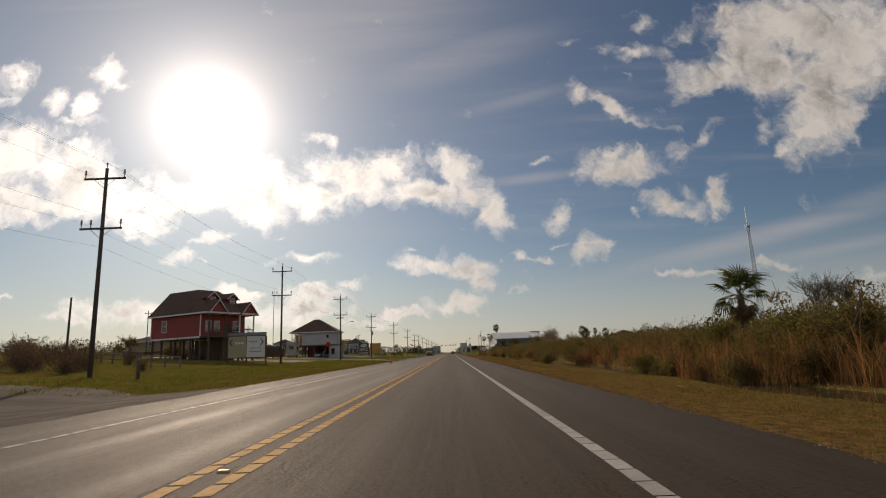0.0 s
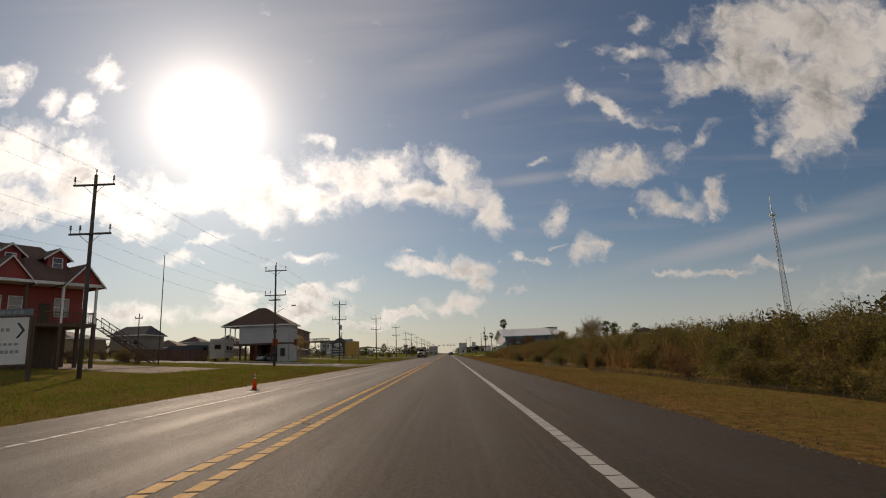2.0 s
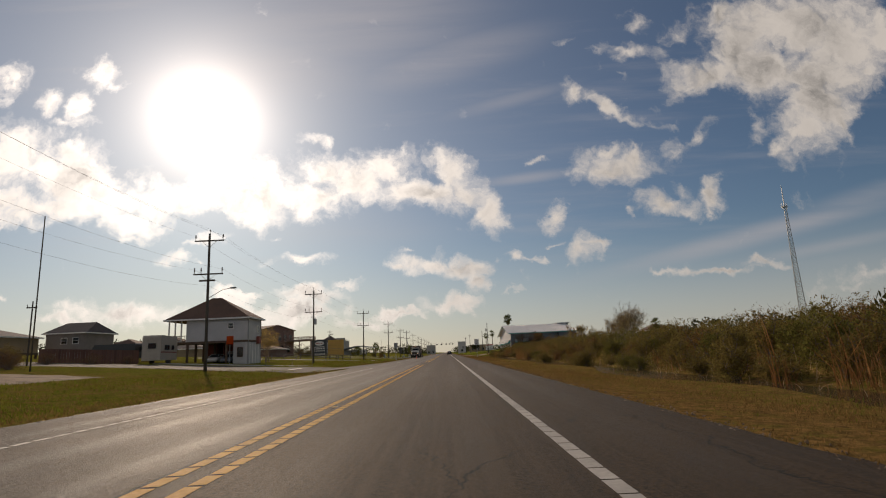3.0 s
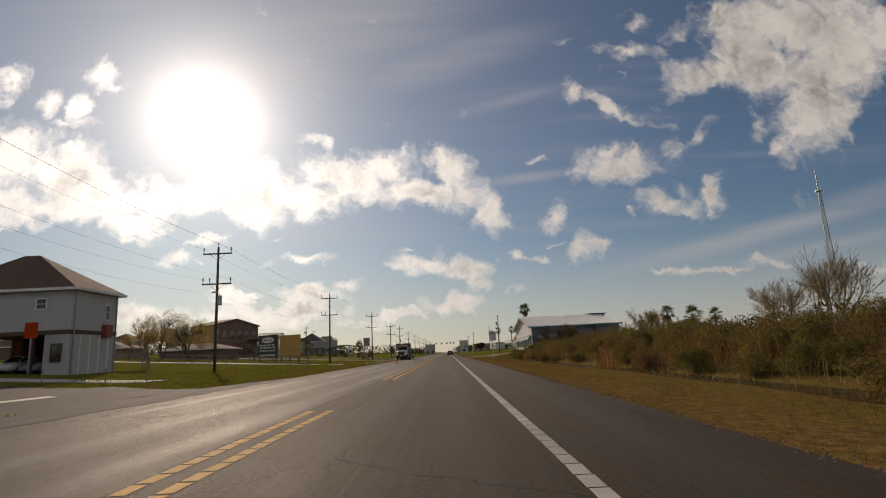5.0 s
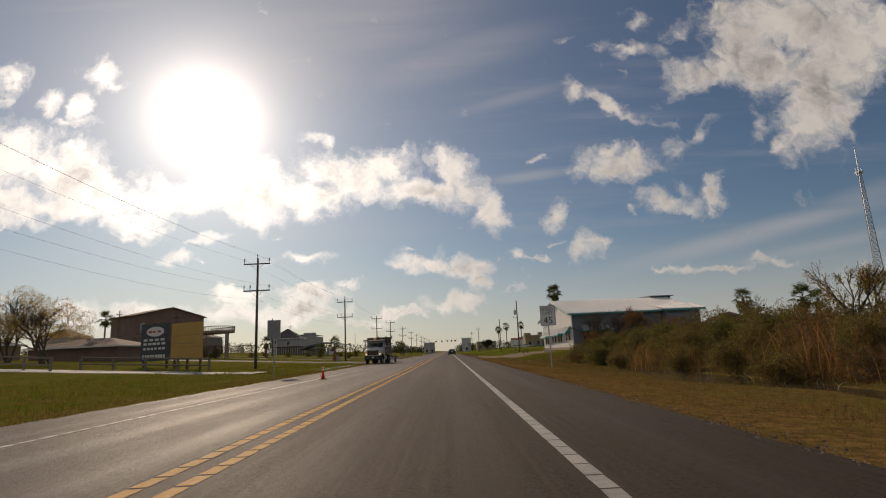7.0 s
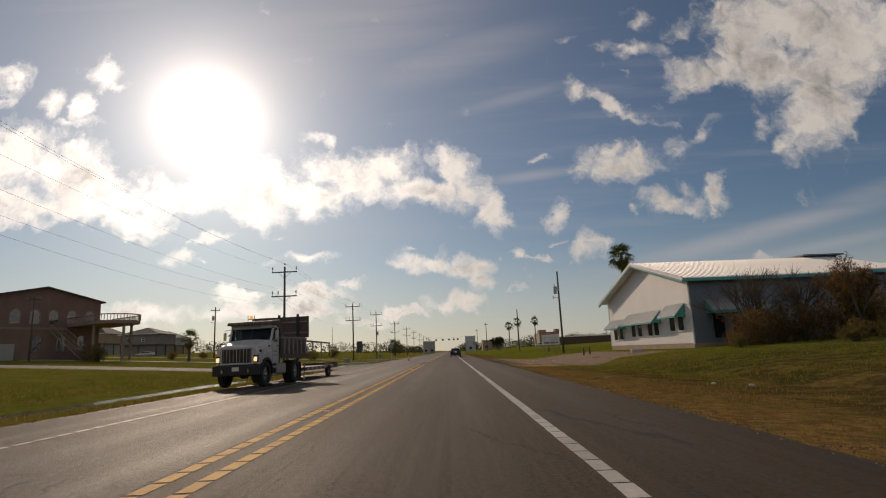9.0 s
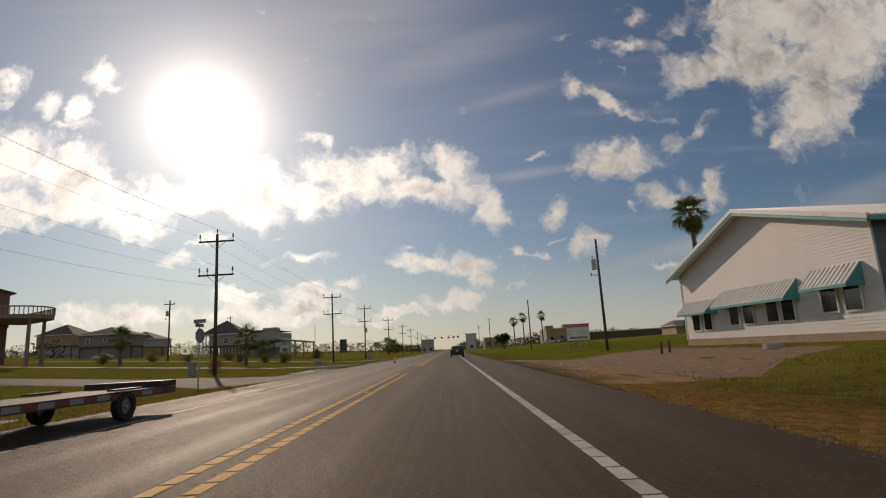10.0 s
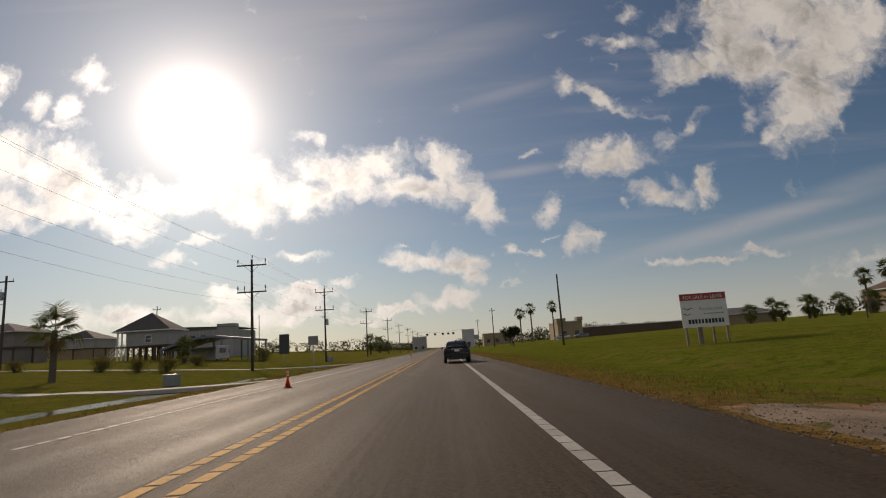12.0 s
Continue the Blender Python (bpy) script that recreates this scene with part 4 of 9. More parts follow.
def utility_pole(x, y, h, extra=""):
    z0 = ground_z(x) - 0.3
    label = "weathered wooden power pole with two crossarms"
    if extra == "lamp":
        label += " and a street lamp arm"
    if extra == "can":
        label += " and a grey transformer"
    ob = thing("utility_pole", (x, y, z0), label, "utility pole", "power poles along the road")
    top = h - z0
    lean = 0.012 * noise.noise(Vector((x, y, 4)))
    bm = bmesh.new()
    tube(bm, (0, 0, 0), (lean * top, 0, top), 0.17, 0.11, 12)
    part("post", bm, M["pole_wood"], ob, smooth=True)
    arm1, arm2 = 0.055 * h, 0.30 * h
    crossarm(ob, top - arm1, 1.55, (-1.45, 1.45))
    crossarm(ob, top - arm2, 1.55, (-1.45, -0.75, 1.45))
    part("insulator", rods(((0, 0, top), (0, 0, top + 0.3), 0.03), ((0, 0, top + 0.25), (0, 0, top + 0.45), 0.07, 0.05)), M["insulator"], ob)
    part("ground_wire", rods(((0.17, -0.12, 0.2), (0.12, -0.1, top - 4.3), 0.012), n=4), M["wire"], ob)
    if extra == "can":
        bm = rods(((0.34, -0.1, top - 6.2), (0.34, -0.1, top - 5.2), 0.24), ((0.34, -0.1, top - 5.2), (0.34, -0.1, top - 4.95), 0.04), n=12)
        part("transformer", bevelled(bm, 0.02), M["grey_metal"], ob)
        part("bracket", boxes((-0.45, 0.2, -0.22, -0.12, top - 4.9, top - 4.75)), M["steel"], ob)
    if extra == "lamp":
        part("lamp_arm", rods(((0.1, -0.1, top - 6.9), (1.6, -0.2, top - 6.1), 0.035), ((1.6, -0.2, top - 6.1), (2.5, -0.2, top - 5.95), 0.035)), M["steel"], ob)
        bm = boxes((2.4, 3.0, -0.34, -0.06, top - 6.02, top - 5.86), bevel=0.04)
        part("lamp_head", bm, M["grey_metal"], ob)
        part("crossarm", boxes((-0.9, 0.75, -0.24, -0.12, top - 5.15, top - 4.98)), M["pole_wood"], ob)
    return ob


utility_pole(*FIRST_POLE)
for i, (x, y, h) in enumerate(POLES):
    utility_pole(x, y, h, {2: "lamp", 3: "can", 7: "can"}.get(i, ""))


def wire(points, sag, r=0.013):
    """A wire hung from pole to pole."""
    cu = bpy.data.curves.new("power_line", "CURVE")
    cu.dimensions, cu.bevel_depth, cu.bevel_resolution = "3D", r, 1
    spots = []
    for a, b in zip(points, points[1:]):
        a, b = Vector(a), Vector(b)
        for s in range(10):
            k = s / 10
            p = a.lerp(b, k)
            p.z -= sag * 4 * k * (1 - k)
            spots.append(p)
    spots.append(Vector(points[-1]))
    sp = cu.splines.new("POLY")
    sp.points.add(len(spots) - 1)
    for q, p in zip(sp.points, spots):
        q.co = (*p, 1)
    cu.materials.append(M["wire"])
    tagged(new("power_line", cu), "black overhead power line strung between poles", "cable", "overhead power lines")


LINE = (FIRST_POLE,) + POLES
for dx, drop, sag in ((-1.45, 0.055, 0.7), (0.0, 0.002, 0.7), (1.45, 0.055, 0.75), (-1.45, 0.30, 0.8), (1.45, 0.30, 0.8), (0.1, 0.42, 0.9)):
    wire([(x + dx, y - 0.16, h * (1 - drop) + 0.5) for x, y, h in LINE], sag, 0.006)


# ---------------------------------------------------------------- buildings
def lap_boards(bm, x0, x1, z0, z1, y, step=0.20, depth=0.022, top=None):
    """Overlapping boards on a wall that faces -y. top(z) gives the span left at that height."""
    z = z0
    while z < z1 - 0.02:
        e = min(z + step, z1)
        l, r = (x0, x1) if top is None else top((z + e) / 2, x0, x1)
        if r - l > 0.05:
            vs = [bm.verts.new(p) for p in ((l, y - depth, z), (r, y - depth, z), (r, y - 0.002, e), (l, y - 0.002, e))]
            bm.faces.new(vs)
            under = [bm.verts.new(p) for p in ((l, y - depth, z), (l, y + 0.02, z), (r, y + 0.02, z), (r, y - depth, z))]
            bm.faces.new(under)
        z += step
    return bm


def window(parent, x, y, z, w, h, face="-y", frame_mat="trim_white", mullion=True):
    """A framed window set proud of a wall that faces -y or +x or -x."""
    ob = part("window", boxes((x - w / 2, x + w / 2, y - 0.03, y + 0.02, z, z + h)) if face == "-y" else
              boxes((x - 0.02, x + 0.03, y - w / 2, y + w / 2, z, z + h)) if face == "+x" else
              boxes((x - 0.03, x + 0.02, y - w / 2, y + w / 2, z, z + h)), M["glass"], parent, "dark window pane in a pale frame")
    t = 0.09

    def rail(a0, a1, z0, z1):
        if face == "-y":
            return (x + a0, x + a1, y - 0.07, y - 0.005, z0, z1)
        if face == "+x":
            return (x + 0.005, x + 0.07, y + a0, y + a1, z0, z1)
        return (x - 0.07, x - 0.005, y + a0, y + a1, z0, z1)
    rows = [rail(-w / 2 - t, -w / 2, z - t, z + h + t), rail(w / 2, w / 2 + t, z - t, z + h + t), rail(-w / 2, w / 2, z - t, z), rail(-w / 2, w / 2, z + h, z + h + t)]
    if mullion:
        rows.append(rail(-w / 2, w / 2, z + h / 2 - 0.025, z + h / 2 + 0.025))
    part("window_frame", boxes(*rows), M[frame_mat], ob)
    return ob


def roof_slab(bm, pts, thick):
    """A roof plane given by its corners, with thickness."""
    top = [bm.verts.new(p) for p in pts]
    low = [bm.verts.new((p[0], p[1], p[2] - thick)) for p in pts]
    bm.faces.new(top)
    bm.faces.new(low[::-1])
    k = len(pts)
    for i in range(k):
        bm.faces.new((top[i], low[i], low[(i + 1) % k], top[(i + 1) % k]))


def hip_roof(bm, x0, x1, y0, y1, z, ridge, thick=0.18, along="y", inset=None):
    if along == "y":
        c = (x0 + x1) / 2
        i = inset if inset is not None else (x1 - x0) / 2
        a, b = (c, y0 + i, ridge), (c, max(y0 + i + 0.05, y1 - i), ridge)
        p, q, r, s = (x0, y0, z), (x1, y0, z), (x1, y1, z), (x0, y1, z)
        for pts in ((p, q, a), (q, r, b, a), (r, s, b), (s, p, a, b)):
            roof_slab(bm, pts, thick)
    else:
        c = (y0 + y1) / 2
        i = inset if inset is not None else (y1 - y0) / 2
        a, b = (x0 + i, c, ridge), (max(x0 + i + 0.05, x1 - i), c, ridge)
        p, q, r, s = (x0, y0, z), (x1, y0, z), (x1, y1, z), (x0, y1, z)
        for pts in ((p, q, b, a), (q, r, b), (r, s, a, b), (s, p, a)):
            roof_slab(bm, pts, thick)
    return bm


def fascia(x0, x1, y0, y1, z, h=0.22):
    t = 0.06
    return boxes((x0 - t, x1 + t, y0 - t, y0 - 0.003, z - h, z + 0.02), (x0 - t, x1 + t, y1 + 0.003, y1 + t, z - h, z + 0.02),
                 (x0 - t, x0 - 0.003, y0, y1, z - h, z + 0.02), (x1 + 0.003, x1 + t, y0, y1, z - h, z + 0.02))


def walls(bm, x0, x1, y0, y1, z0, z1, t=0.2):
    """Four walls in one closed ring."""
    rings = []
    for d, z in ((0, z0), (0, z1), (t, z1), (t, z0)):
        rings.append([bm.verts.new(p) for p in ((x0 + d, y0 + d, z), (x1 - d, y0 + d, z), (x1 - d, y1 - d, z), (x0 + d, y1 - d, z))])
    for k in range(4):
        a, b = rings[k], rings[(k + 1) % 4]
        for i in range(4):
            bm.faces.new((a[i], a[(i + 1) % 4], b[(i + 1) % 4], b[i]))
    return bm


def railing(parent, a, b, z, h=1.0, mat="trim_white", step=0.14):
    """A railing between two points at deck height z: a handrail, a lower rail and single balusters."""
    a, b = Vector((*a, z)), Vector((*b, z))
    n = max(2, int((b - a).length / step))
    up = Vector((0, 0, h))
    rail = part("handrail", rods((a + up, b + up, 0.05), n=4), M[mat], parent)
    part("lower_rail", rods((a + up * 0.12, b + up * 0.12, 0.035), n=4), M[mat], rail)
    meshes = []
    for r in (0.018, 0.05):
        bm = rods(((0, 0, 0), (0, 0, h), r), n=4)
        me = bpy.data.meshes.new("baluster")
        bm.to_mesh(me)
        bm.free()
        me.materials.append(M[mat])
        meshes.append(me)
    for i in range(n + 1):
        ob = new("baluster", meshes[i % 10 == 0])
        ob.parent = rail
        ob.location = a.lerp(b, i / n)
    return rail


def stairs(parent, x0, x1, y_top, z_top, z_low, mat="dark_wood", run=0.28, sign=-1):
    n = max(3, int((z_top - z_low) / 0.18))
    rise = (z_top - z_low) / n
    rows = []
    for i in range(n):
        y = y_top + sign * run * i
        rows.append((x0, x1, min(y, y + sign * run), max(y, y + sign * run), z_top - rise * (i + 1) - 0.04, z_top - rise * (i + 1)))
    bm = boxes(*rows)
    for x in (x0 - 0.06, x1 + 0.02):
        tube(bm, (x, y_top, z_top - 0.1), (x, y_top + sign * run * n, z_low + 0.05), 0.07, n=4)
        tube(bm, (x, y_top, z_top + 0.9), (x, y_top + sign * run * n, z_low + 1.0), 0.045, n=4)
        for k in range(0, n + 1, 3):
            y = y_top + sign * run * k
            tube(bm, (x, y, z_top - rise * k), (x, y, z_top - rise * k + 0.95), 0.04, n=4)
    return part("stairs", bm, M[mat], parent)


def house(x0, x1, y0, y1, floor, eave, ridge, wall_mat, roof_mat, label, along="y", roof="hip", over=0.6, stilts=True, grid=(4, 4),
          wins=(), closed=None, group="", inset=None, fascia_mat="trim_white", turn=0.0, roof_left=0.0):
    """A house on posts: living floor, roof, fascia, windows, posts and, where it has one, a closed ground floor."""
    cx, cy = (x0 + x1) / 2, (y0 + y1) / 2
    g = ground_z(cx)
    ob = thing("house", (cx, cy, g), label, "house", group, turn)
    x0, x1, y0, y1 = x0 - cx, x1 - cx, y0 - cy, y1 - cy
    floor, eave, ridge = floor - g, eave - g, ridge - g
    low = floor if stilts else -0.5
    part("wall", walls(bmesh.new(), x0, x1, y0, y1, low, eave), M[wall_mat], ob)
    lap = lap_boards(bmesh.new(), x0, x1, low + 0.02, eave, y0 - 0.003, 0.25)
    part("siding", lap, M[wall_mat], ob)
    if stilts:
        part("floor", boxes((x0 - 0.05, x1 + 0.05, y0 - 0.05, y1 + 0.05, floor - 0.35, floor - 0.01)), M["dark_wood"], ob)
        nx, ny = grid
        for i in range(nx):
            for j in range(ny):
                px, py = x0 + 0.2 + (x1 - x0 - 0.4) * i / (nx - 1), y0 + 0.2 + (y1 - y0 - 0.4) * j / (ny - 1)
                part("post", boxes((px - 0.15, px + 0.15, py - 0.15, py + 0.15, -0.6, floor - 0.35)), M["dark_wood"], ob)
    if closed:
        a0, a1, b0, b1, m = closed
        part("wall", walls(bmesh.new(), x0 + a0, x0 + a1, y0 + b0, y0 + b1, -0.5, floor - 0.36), M[m], ob)
    ox0, ox1, oy0, oy1 = x0 - over - roof_left, x1 + over, y0 - over, y1 + over
    bm = bmesh.new()
    if roof == "hip":
        hip_roof(bm, ox0, ox1, oy0, oy1, eave + 0.12, ridge, along=along, inset=inset)
    elif roof == "none":
        bm.free()
    elif along == "y":
        c = 0.0
        roof_slab(bm, ((ox0, oy0, eave), (c, oy0, ridge), (c, oy1, ridge), (ox0, oy1, eave)), 0.16)
        roof_slab(bm, ((c, oy0, ridge), (ox1, oy0, eave), (ox1, oy1, eave), (c, oy1, ridge)), 0.16)
        for yy in (y0, y1 - 0.2):
            extrude_outline(bm, ((x0, eave), (x1, eave), (0, ridge - 0.2)), "y", yy, yy + 0.2)
    else:
        roof_slab(bm, ((ox0, oy0, eave), (ox1, oy0, eave), (ox1, 0, ridge), (ox0, 0, ridge)), 0.16)
        roof_slab(bm, ((ox0, 0, ridge), (ox1, 0, ridge), (ox1, oy1, eave), (ox0, oy1, eave)), 0.16)
        for xx in (x0, x1 - 0.2):
            extrude_outline(bm, ((y0, eave), (y1, eave), (0, ridge - 0.2)), "x", xx, xx + 0.2)
    if roof != "none":
        part("roof", bm, M[roof_mat], ob)
    if roof == "hip":
        part("fascia", fascia(ox0, ox1, oy0, oy1, eave + 0.12), M[fascia_mat], ob)
    for face, a, z, w, h in wins:
        if face == "-y":
            window(ob, x0 + a, y0 - 0.03, z - g, w, h, "-y")
        else:
            window(ob, x1 + 0.01, y0 + a, z - g, w, h, "+x")
    return ob


def red_house():
    # the near corner stands at about (-43, 92.6); the house is turned to face the road at a slant
    a, L, D = radians(-30), 7.1, 4.6
    cx = -43.0 - L * math.cos(a) - D * math.sin(a)
    cy = 92.6 - L * math.sin(a) + D * math.cos(a)
    ob = house(cx - L, cx + L, cy - D, cy + D, 5.4, 9.3, 14.2, "red_siding", "shingle_brown", "red clapboard house raised on wooden posts, with dormers and porch", grid=(6, 3), over=0.6,
               wins=(("-y", 3.9, 6.5, 1.3, 2.0), ("+x", 1.5, 6.3, 1.0, 1.7), ("+x", 3.2, 6.3, 1.0, 1.7), ("+x", 7.2, 6.3, 1.2, 1.7)), closed=(8.2, 13.0, 3.2, 8, "dark_wood"), roof="none", turn=-30)
    g = ground_z(cx)
    floor, eave, ridge = 5.4 - g, 9.42 - g, 14.0 - g
    E = L + 2.4
    # hipped roof with an L-shaped ridge, reaching out over the porch on the road side
    p, q, r, s = (-L - 0.6, -D - 0.6, eave), (E, -D - 0.6, eave), (E, D - 0.2, eave), (-L - 0.6, D + 0.6, eave)
    k1, k2, k3 = (-6.2, -2.0, ridge), (2.4, -2.0, ridge), (2.4, 2.2, ridge)
    bm = bmesh.new()
    for pts in ((p, q, k2, k1), (q, r, k3, k2), (s, p, k1), (r, s, k3), (s, k1, k3), (k1, k2, k3)):
        roof_slab(bm, pts, 0.18)
    part("roof", bm, M["shingle_brown"], ob, "brown shingle roof")
    part("fascia", boxes((p[0] - 0.06, E + 0.06, p[1] - 0.06, p[1] - 0.003, eave - 0.24, eave + 0.02), (E + 0.003, E + 0.06, p[1], r[1], eave - 0.24, eave + 0.02)), M["trim_white"], ob)
    part("soffit", boxes((L + 0.02, E - 0.02, p[1] + 0.02, r[1], eave - 0.26, eave - 0.22)), M["trim_white"], ob)
    for x in (-L - 0.04, L + 0.04):
        part("corner_trim", boxes((x - 0.08, x + 0.08, -D - 0.15, -D, floor, eave - 0.25)), M["trim_white"], ob)
    part("band", boxes((-L, L, -D - 0.10, -D - 0.01, floor - 0.3, floor - 0.02)), M["trim_white"], ob)
    door = part("door", boxes((L + 0.02, L + 0.07, 0.6, 1.6, floor + 0.02, floor + 2.1)), M["dark_wood"], ob)
    part("door_handle", rods(((L + 0.07, 0.75, floor + 1.0), (L + 0.13, 0.75, floor + 1.0), 0.03), n=6), M["chrome"], door)

    def gable(name, y, half, base, rise, face, back, mat):
        """A small gable that looks to the road: red face, white rake boards, shingled slopes."""
        bm = bmesh.new()
        extrude_outline(bm, ((y - half, base), (y + half, base), (y, base + rise)), "x", face - 0.15, face)
        d = part(name, bm, M[mat], ob)
        over, drop = half + 0.35, 0.35 * rise / half
        bm = bmesh.new()
        roof_slab(bm, ((back, y - over, base - drop + 0.14), (face + 0.3, y - over, base - drop + 0.14), (face + 0.3, y, base + rise + 0.14), (back, y, base + rise + 0.14)), 0.12)
        roof_slab(bm, ((back, y, base + rise + 0.14), (face + 0.3, y, base + rise + 0.14), (face + 0.3, y + over, base - drop + 0.14), (back, y + over, base - drop + 0.14)), 0.12)
        part(name + "_roof", bm, M["shingle_brown"], d)
        bm = bmesh.new()
        for sgn in (-1, 1):
            pts = [(y + sgn * over, base - drop - 0.10), (y, base + rise - 0.10), (y, base + rise + 0.10), (y + sgn * over, base - drop + 0.10)]
            extrude_outline(bm, pts, "x", face + 0.305, face + 0.35)
        part("rake_board", bm, M["trim_white"], d)
        return d

    for y in (-2.0, 2.1):
        d = gable("dormer", y, 1.0, eave + 2.9, 0.85, 6.6, 3.4, "red_siding")
        part("dormer_wall", boxes((4.4, 6.58, y - 0.9, y + 0.9, eave + 1.2, eave + 2.92)), M["red_siding"], d)
        window(d, 6.60, y, eave + 1.85, 0.8, 0.95, "+x")
    gable("gable", -2.9, 1.75, eave + 0.02, 2.1, E - 0.12, 6.0, "red_siding")
    porch = gable("gable", 3.4, 1.6, eave + 0.02, 1.9, E + 0.25, 6.0, "red_siding")
    part("beam", boxes((E + 0.02, E + 0.24, 1.6, 5.2, eave - 0.28, eave + 0.02)), M["trim_white"], porch)
    # deep porch along the road side, on posts of its own
    part("floor", boxes((L + 0.06, E - 0.1, -D, D + 0.4, floor - 0.3, floor)), M["dark_wood"], ob)
    for y in (-D + 0.15, -1.4, 1.7, 4.8):
        part("post", boxes((E - 0.32, E - 0.12, y - 0.1, y + 0.1, floor, eave - 0.24)), M["trim_white" if y > 1 else "dark_wood"], ob)
        part("post", boxes((E - 0.42, E - 0.12, y - 0.15, y + 0.15, -0.8, floor - 0.3)), M["dark_wood"], ob)
    railing(ob, (E - 0.2, -D + 0.15), (E - 0.2, 4.8), floor, 1.1, "dark_wood", 0.18)
    railing(ob, (L + 0.1, D + 0.35), (E - 0.2, D + 0.35), floor, 1.1, "trim_white", 0.18)
    for z in (1.5, 2.7):
        part("brace", rods(((L - 0.1, -D + 0.2, z), (L - 0.1, -1.6, z + 1.2), 0.07), ((-1.0, -D + 0.2, z), (2.0, -D + 0.2, z + 1.2), 0.07), n=5), M["dark_wood"], ob)
    stairs(ob, 5.6, 6.6, 6.9, floor, -0.3, sign=1)


def under_house():
    """What stands in the shade under the red house."""
    g = ground_z(-46)
    for x, y, w, d, h, mat, label in ((-45.4, 96.2, 1.6, 1.1, 1.0, "dark_wood", "dark wooden crate stored under the raised house"), (-44.0, 98.8, 1.2, 1.0, 1.4, "bed_rib", "grey storage bin standing under the raised house"),
                                      (-48.6, 97.4, 2.0, 1.2, 0.8, "rust_brown", "brown workbench stored under the raised house")):
        ob = thing("crate", (x, y, g), label, "crate", turn=-30)
        part("body", bevelled(boxes((-w / 2, w / 2, -d / 2, d / 2, 0.0, h)), 0.03, 1), M[mat], ob)
        part("lid", bevelled(boxes((-w / 2 - 0.04, w / 2 + 0.04, -d / 2 - 0.04, d / 2 + 0.04, h, h + 0.07)), 0.02, 1), M[mat], ob)
    ob = thing("kayak", (-43.6, 94.9, 5.02), "yellow kayak slung under the floor of the raised house", "kayak", turn=60)
    st = []
    for x, w, h in ((-1.9, 0.04, 0.05), (-1.4, 0.22, 0.16), (-0.6, 0.36, 0.22), (0.6, 0.36, 0.22), (1.4, 0.22, 0.16), (1.9, 0.04, 0.05)):
        st.append([(x, w * math.cos(q), -0.24 + h * math.sin(q)) for q in [math.tau * i / 12 for i in range(12)]])
    part("hull", loft(st), M["sign_yellow"], ob, smooth=True)
    part("strap", boxes((-0.9, -0.85, -0.38, 0.38, -0.48, 0.0), (0.85, 0.9, -0.38, 0.38, -0.48, 0.0)), M["black_plastic"], ob)


def house_two():
    x0, x1, y0, y1 = -42.0, -32.1, 153.2, 159.6
    ob = house(x0, x1, y0, y1, 4.5, 8.0, 11.8, "white_siding", "shingle_brown", "white house raised on posts, brown hipped roof, cluttered ground floor", grid=(4, 3), over=0.5,
               wins=(("-y", 7.2, 6.4, 0.8, 0.8), ("+x", 4.8, 5.6, 0.6, 1.3)), along="x", inset=6.2, roof_left=3.0)
    cx, cy = (x0 + x1) / 2, (y0 + y1) / 2
    g = ground_z(cx)
    hx, hy = (x1 - x0) / 2, (y1 - y0) / 2
    z = 4.5 - g
    # ground floor: panelled wall to the road, reddish rooms behind an open front
    part("wall", boxes((hx - 0.22, hx - 0.02, -hy, hy, -0.8, z - 0.36), (hx - 2.2, hx - 0.22, -hy, -hy + 0.2, -0.8, z - 0.36)), M["white_siding"], ob, "white panelled ground floor")
    for y in (-1.9, -0.6, 0.7, 2.0):
        part("batten", boxes((hx - 0.02, hx + 0.03, y - 0.06, y + 0.06, -0.6, z - 0.36)), M["trim_white"], ob)
    window(ob, hx - 1.1, -hy - 0.02, 0.9, 0.8, 1.4, "-y", "dark_wood")
    part("wall", boxes((-hx, hx - 0.25, hy - 0.3, hy - 0.1, -0.8, z - 0.36), (-hx + 3.2, -hx + 3.4, 0.2, hy - 0.3, -0.8, z - 0.36)), M["rust_red"], ob, "reddish boarded inner wall")
    part("door", boxes((-0.6, 0.4, hy - 0.36, hy - 0.31, -0.2, 1.9)), M["trim_white"], ob)
    part("wall_box", boxes((hx + 0.01, hx + 0.55, 0.9, 1.8, z - 0.6, z + 0.6), bevel=0.03), M["rust_red"], ob, "brown boxed unit on the wall")
    for y in (-hy + 0.3, hy - 0.2):
        part("downpipe", boxes((hx + 0.01, hx + 0.11, y - 0.05, y + 0.05, -0.5, 7.8 - g)), M["steel"], ob)
    # corner porch under the same roof, with a deck and steps
    part("floor", boxes((-hx - 5.4, -hx - 0.06, -hy, hy - 1.0, z - 0.3, z)), M["dark_wood"], ob)
    for x in (-hx - 2.9, -hx - 1.9, -hx - 0.9):
        part("post", boxes((x - 0.09, x + 0.09, -hy + 0.1, -hy + 0.28, z, 7.9 - g)), M["trim_white"], ob)
    for x in (-hx - 5.2, -hx - 2.6):
        part("post", boxes((x - 0.13, x + 0.13, -hy + 0.1, -hy + 0.36, -0.8, z - 0.3)), M["dark_wood"], ob)
    railing(ob, (-hx - 5.3, -hy + 0.1), (-hx - 0.1, -hy + 0.1), z, 1.0, "dark_wood", 0.2)
    railing(ob, (-hx - 5.3, -hy + 0.1), (-hx - 5.3, hy - 1.0), z, 1.0, "dark_wood", 0.2)
    stairs(ob, -hx - 6.6, -hx - 5.5, 0.5, z, -0.3)


red_house()
house_two()


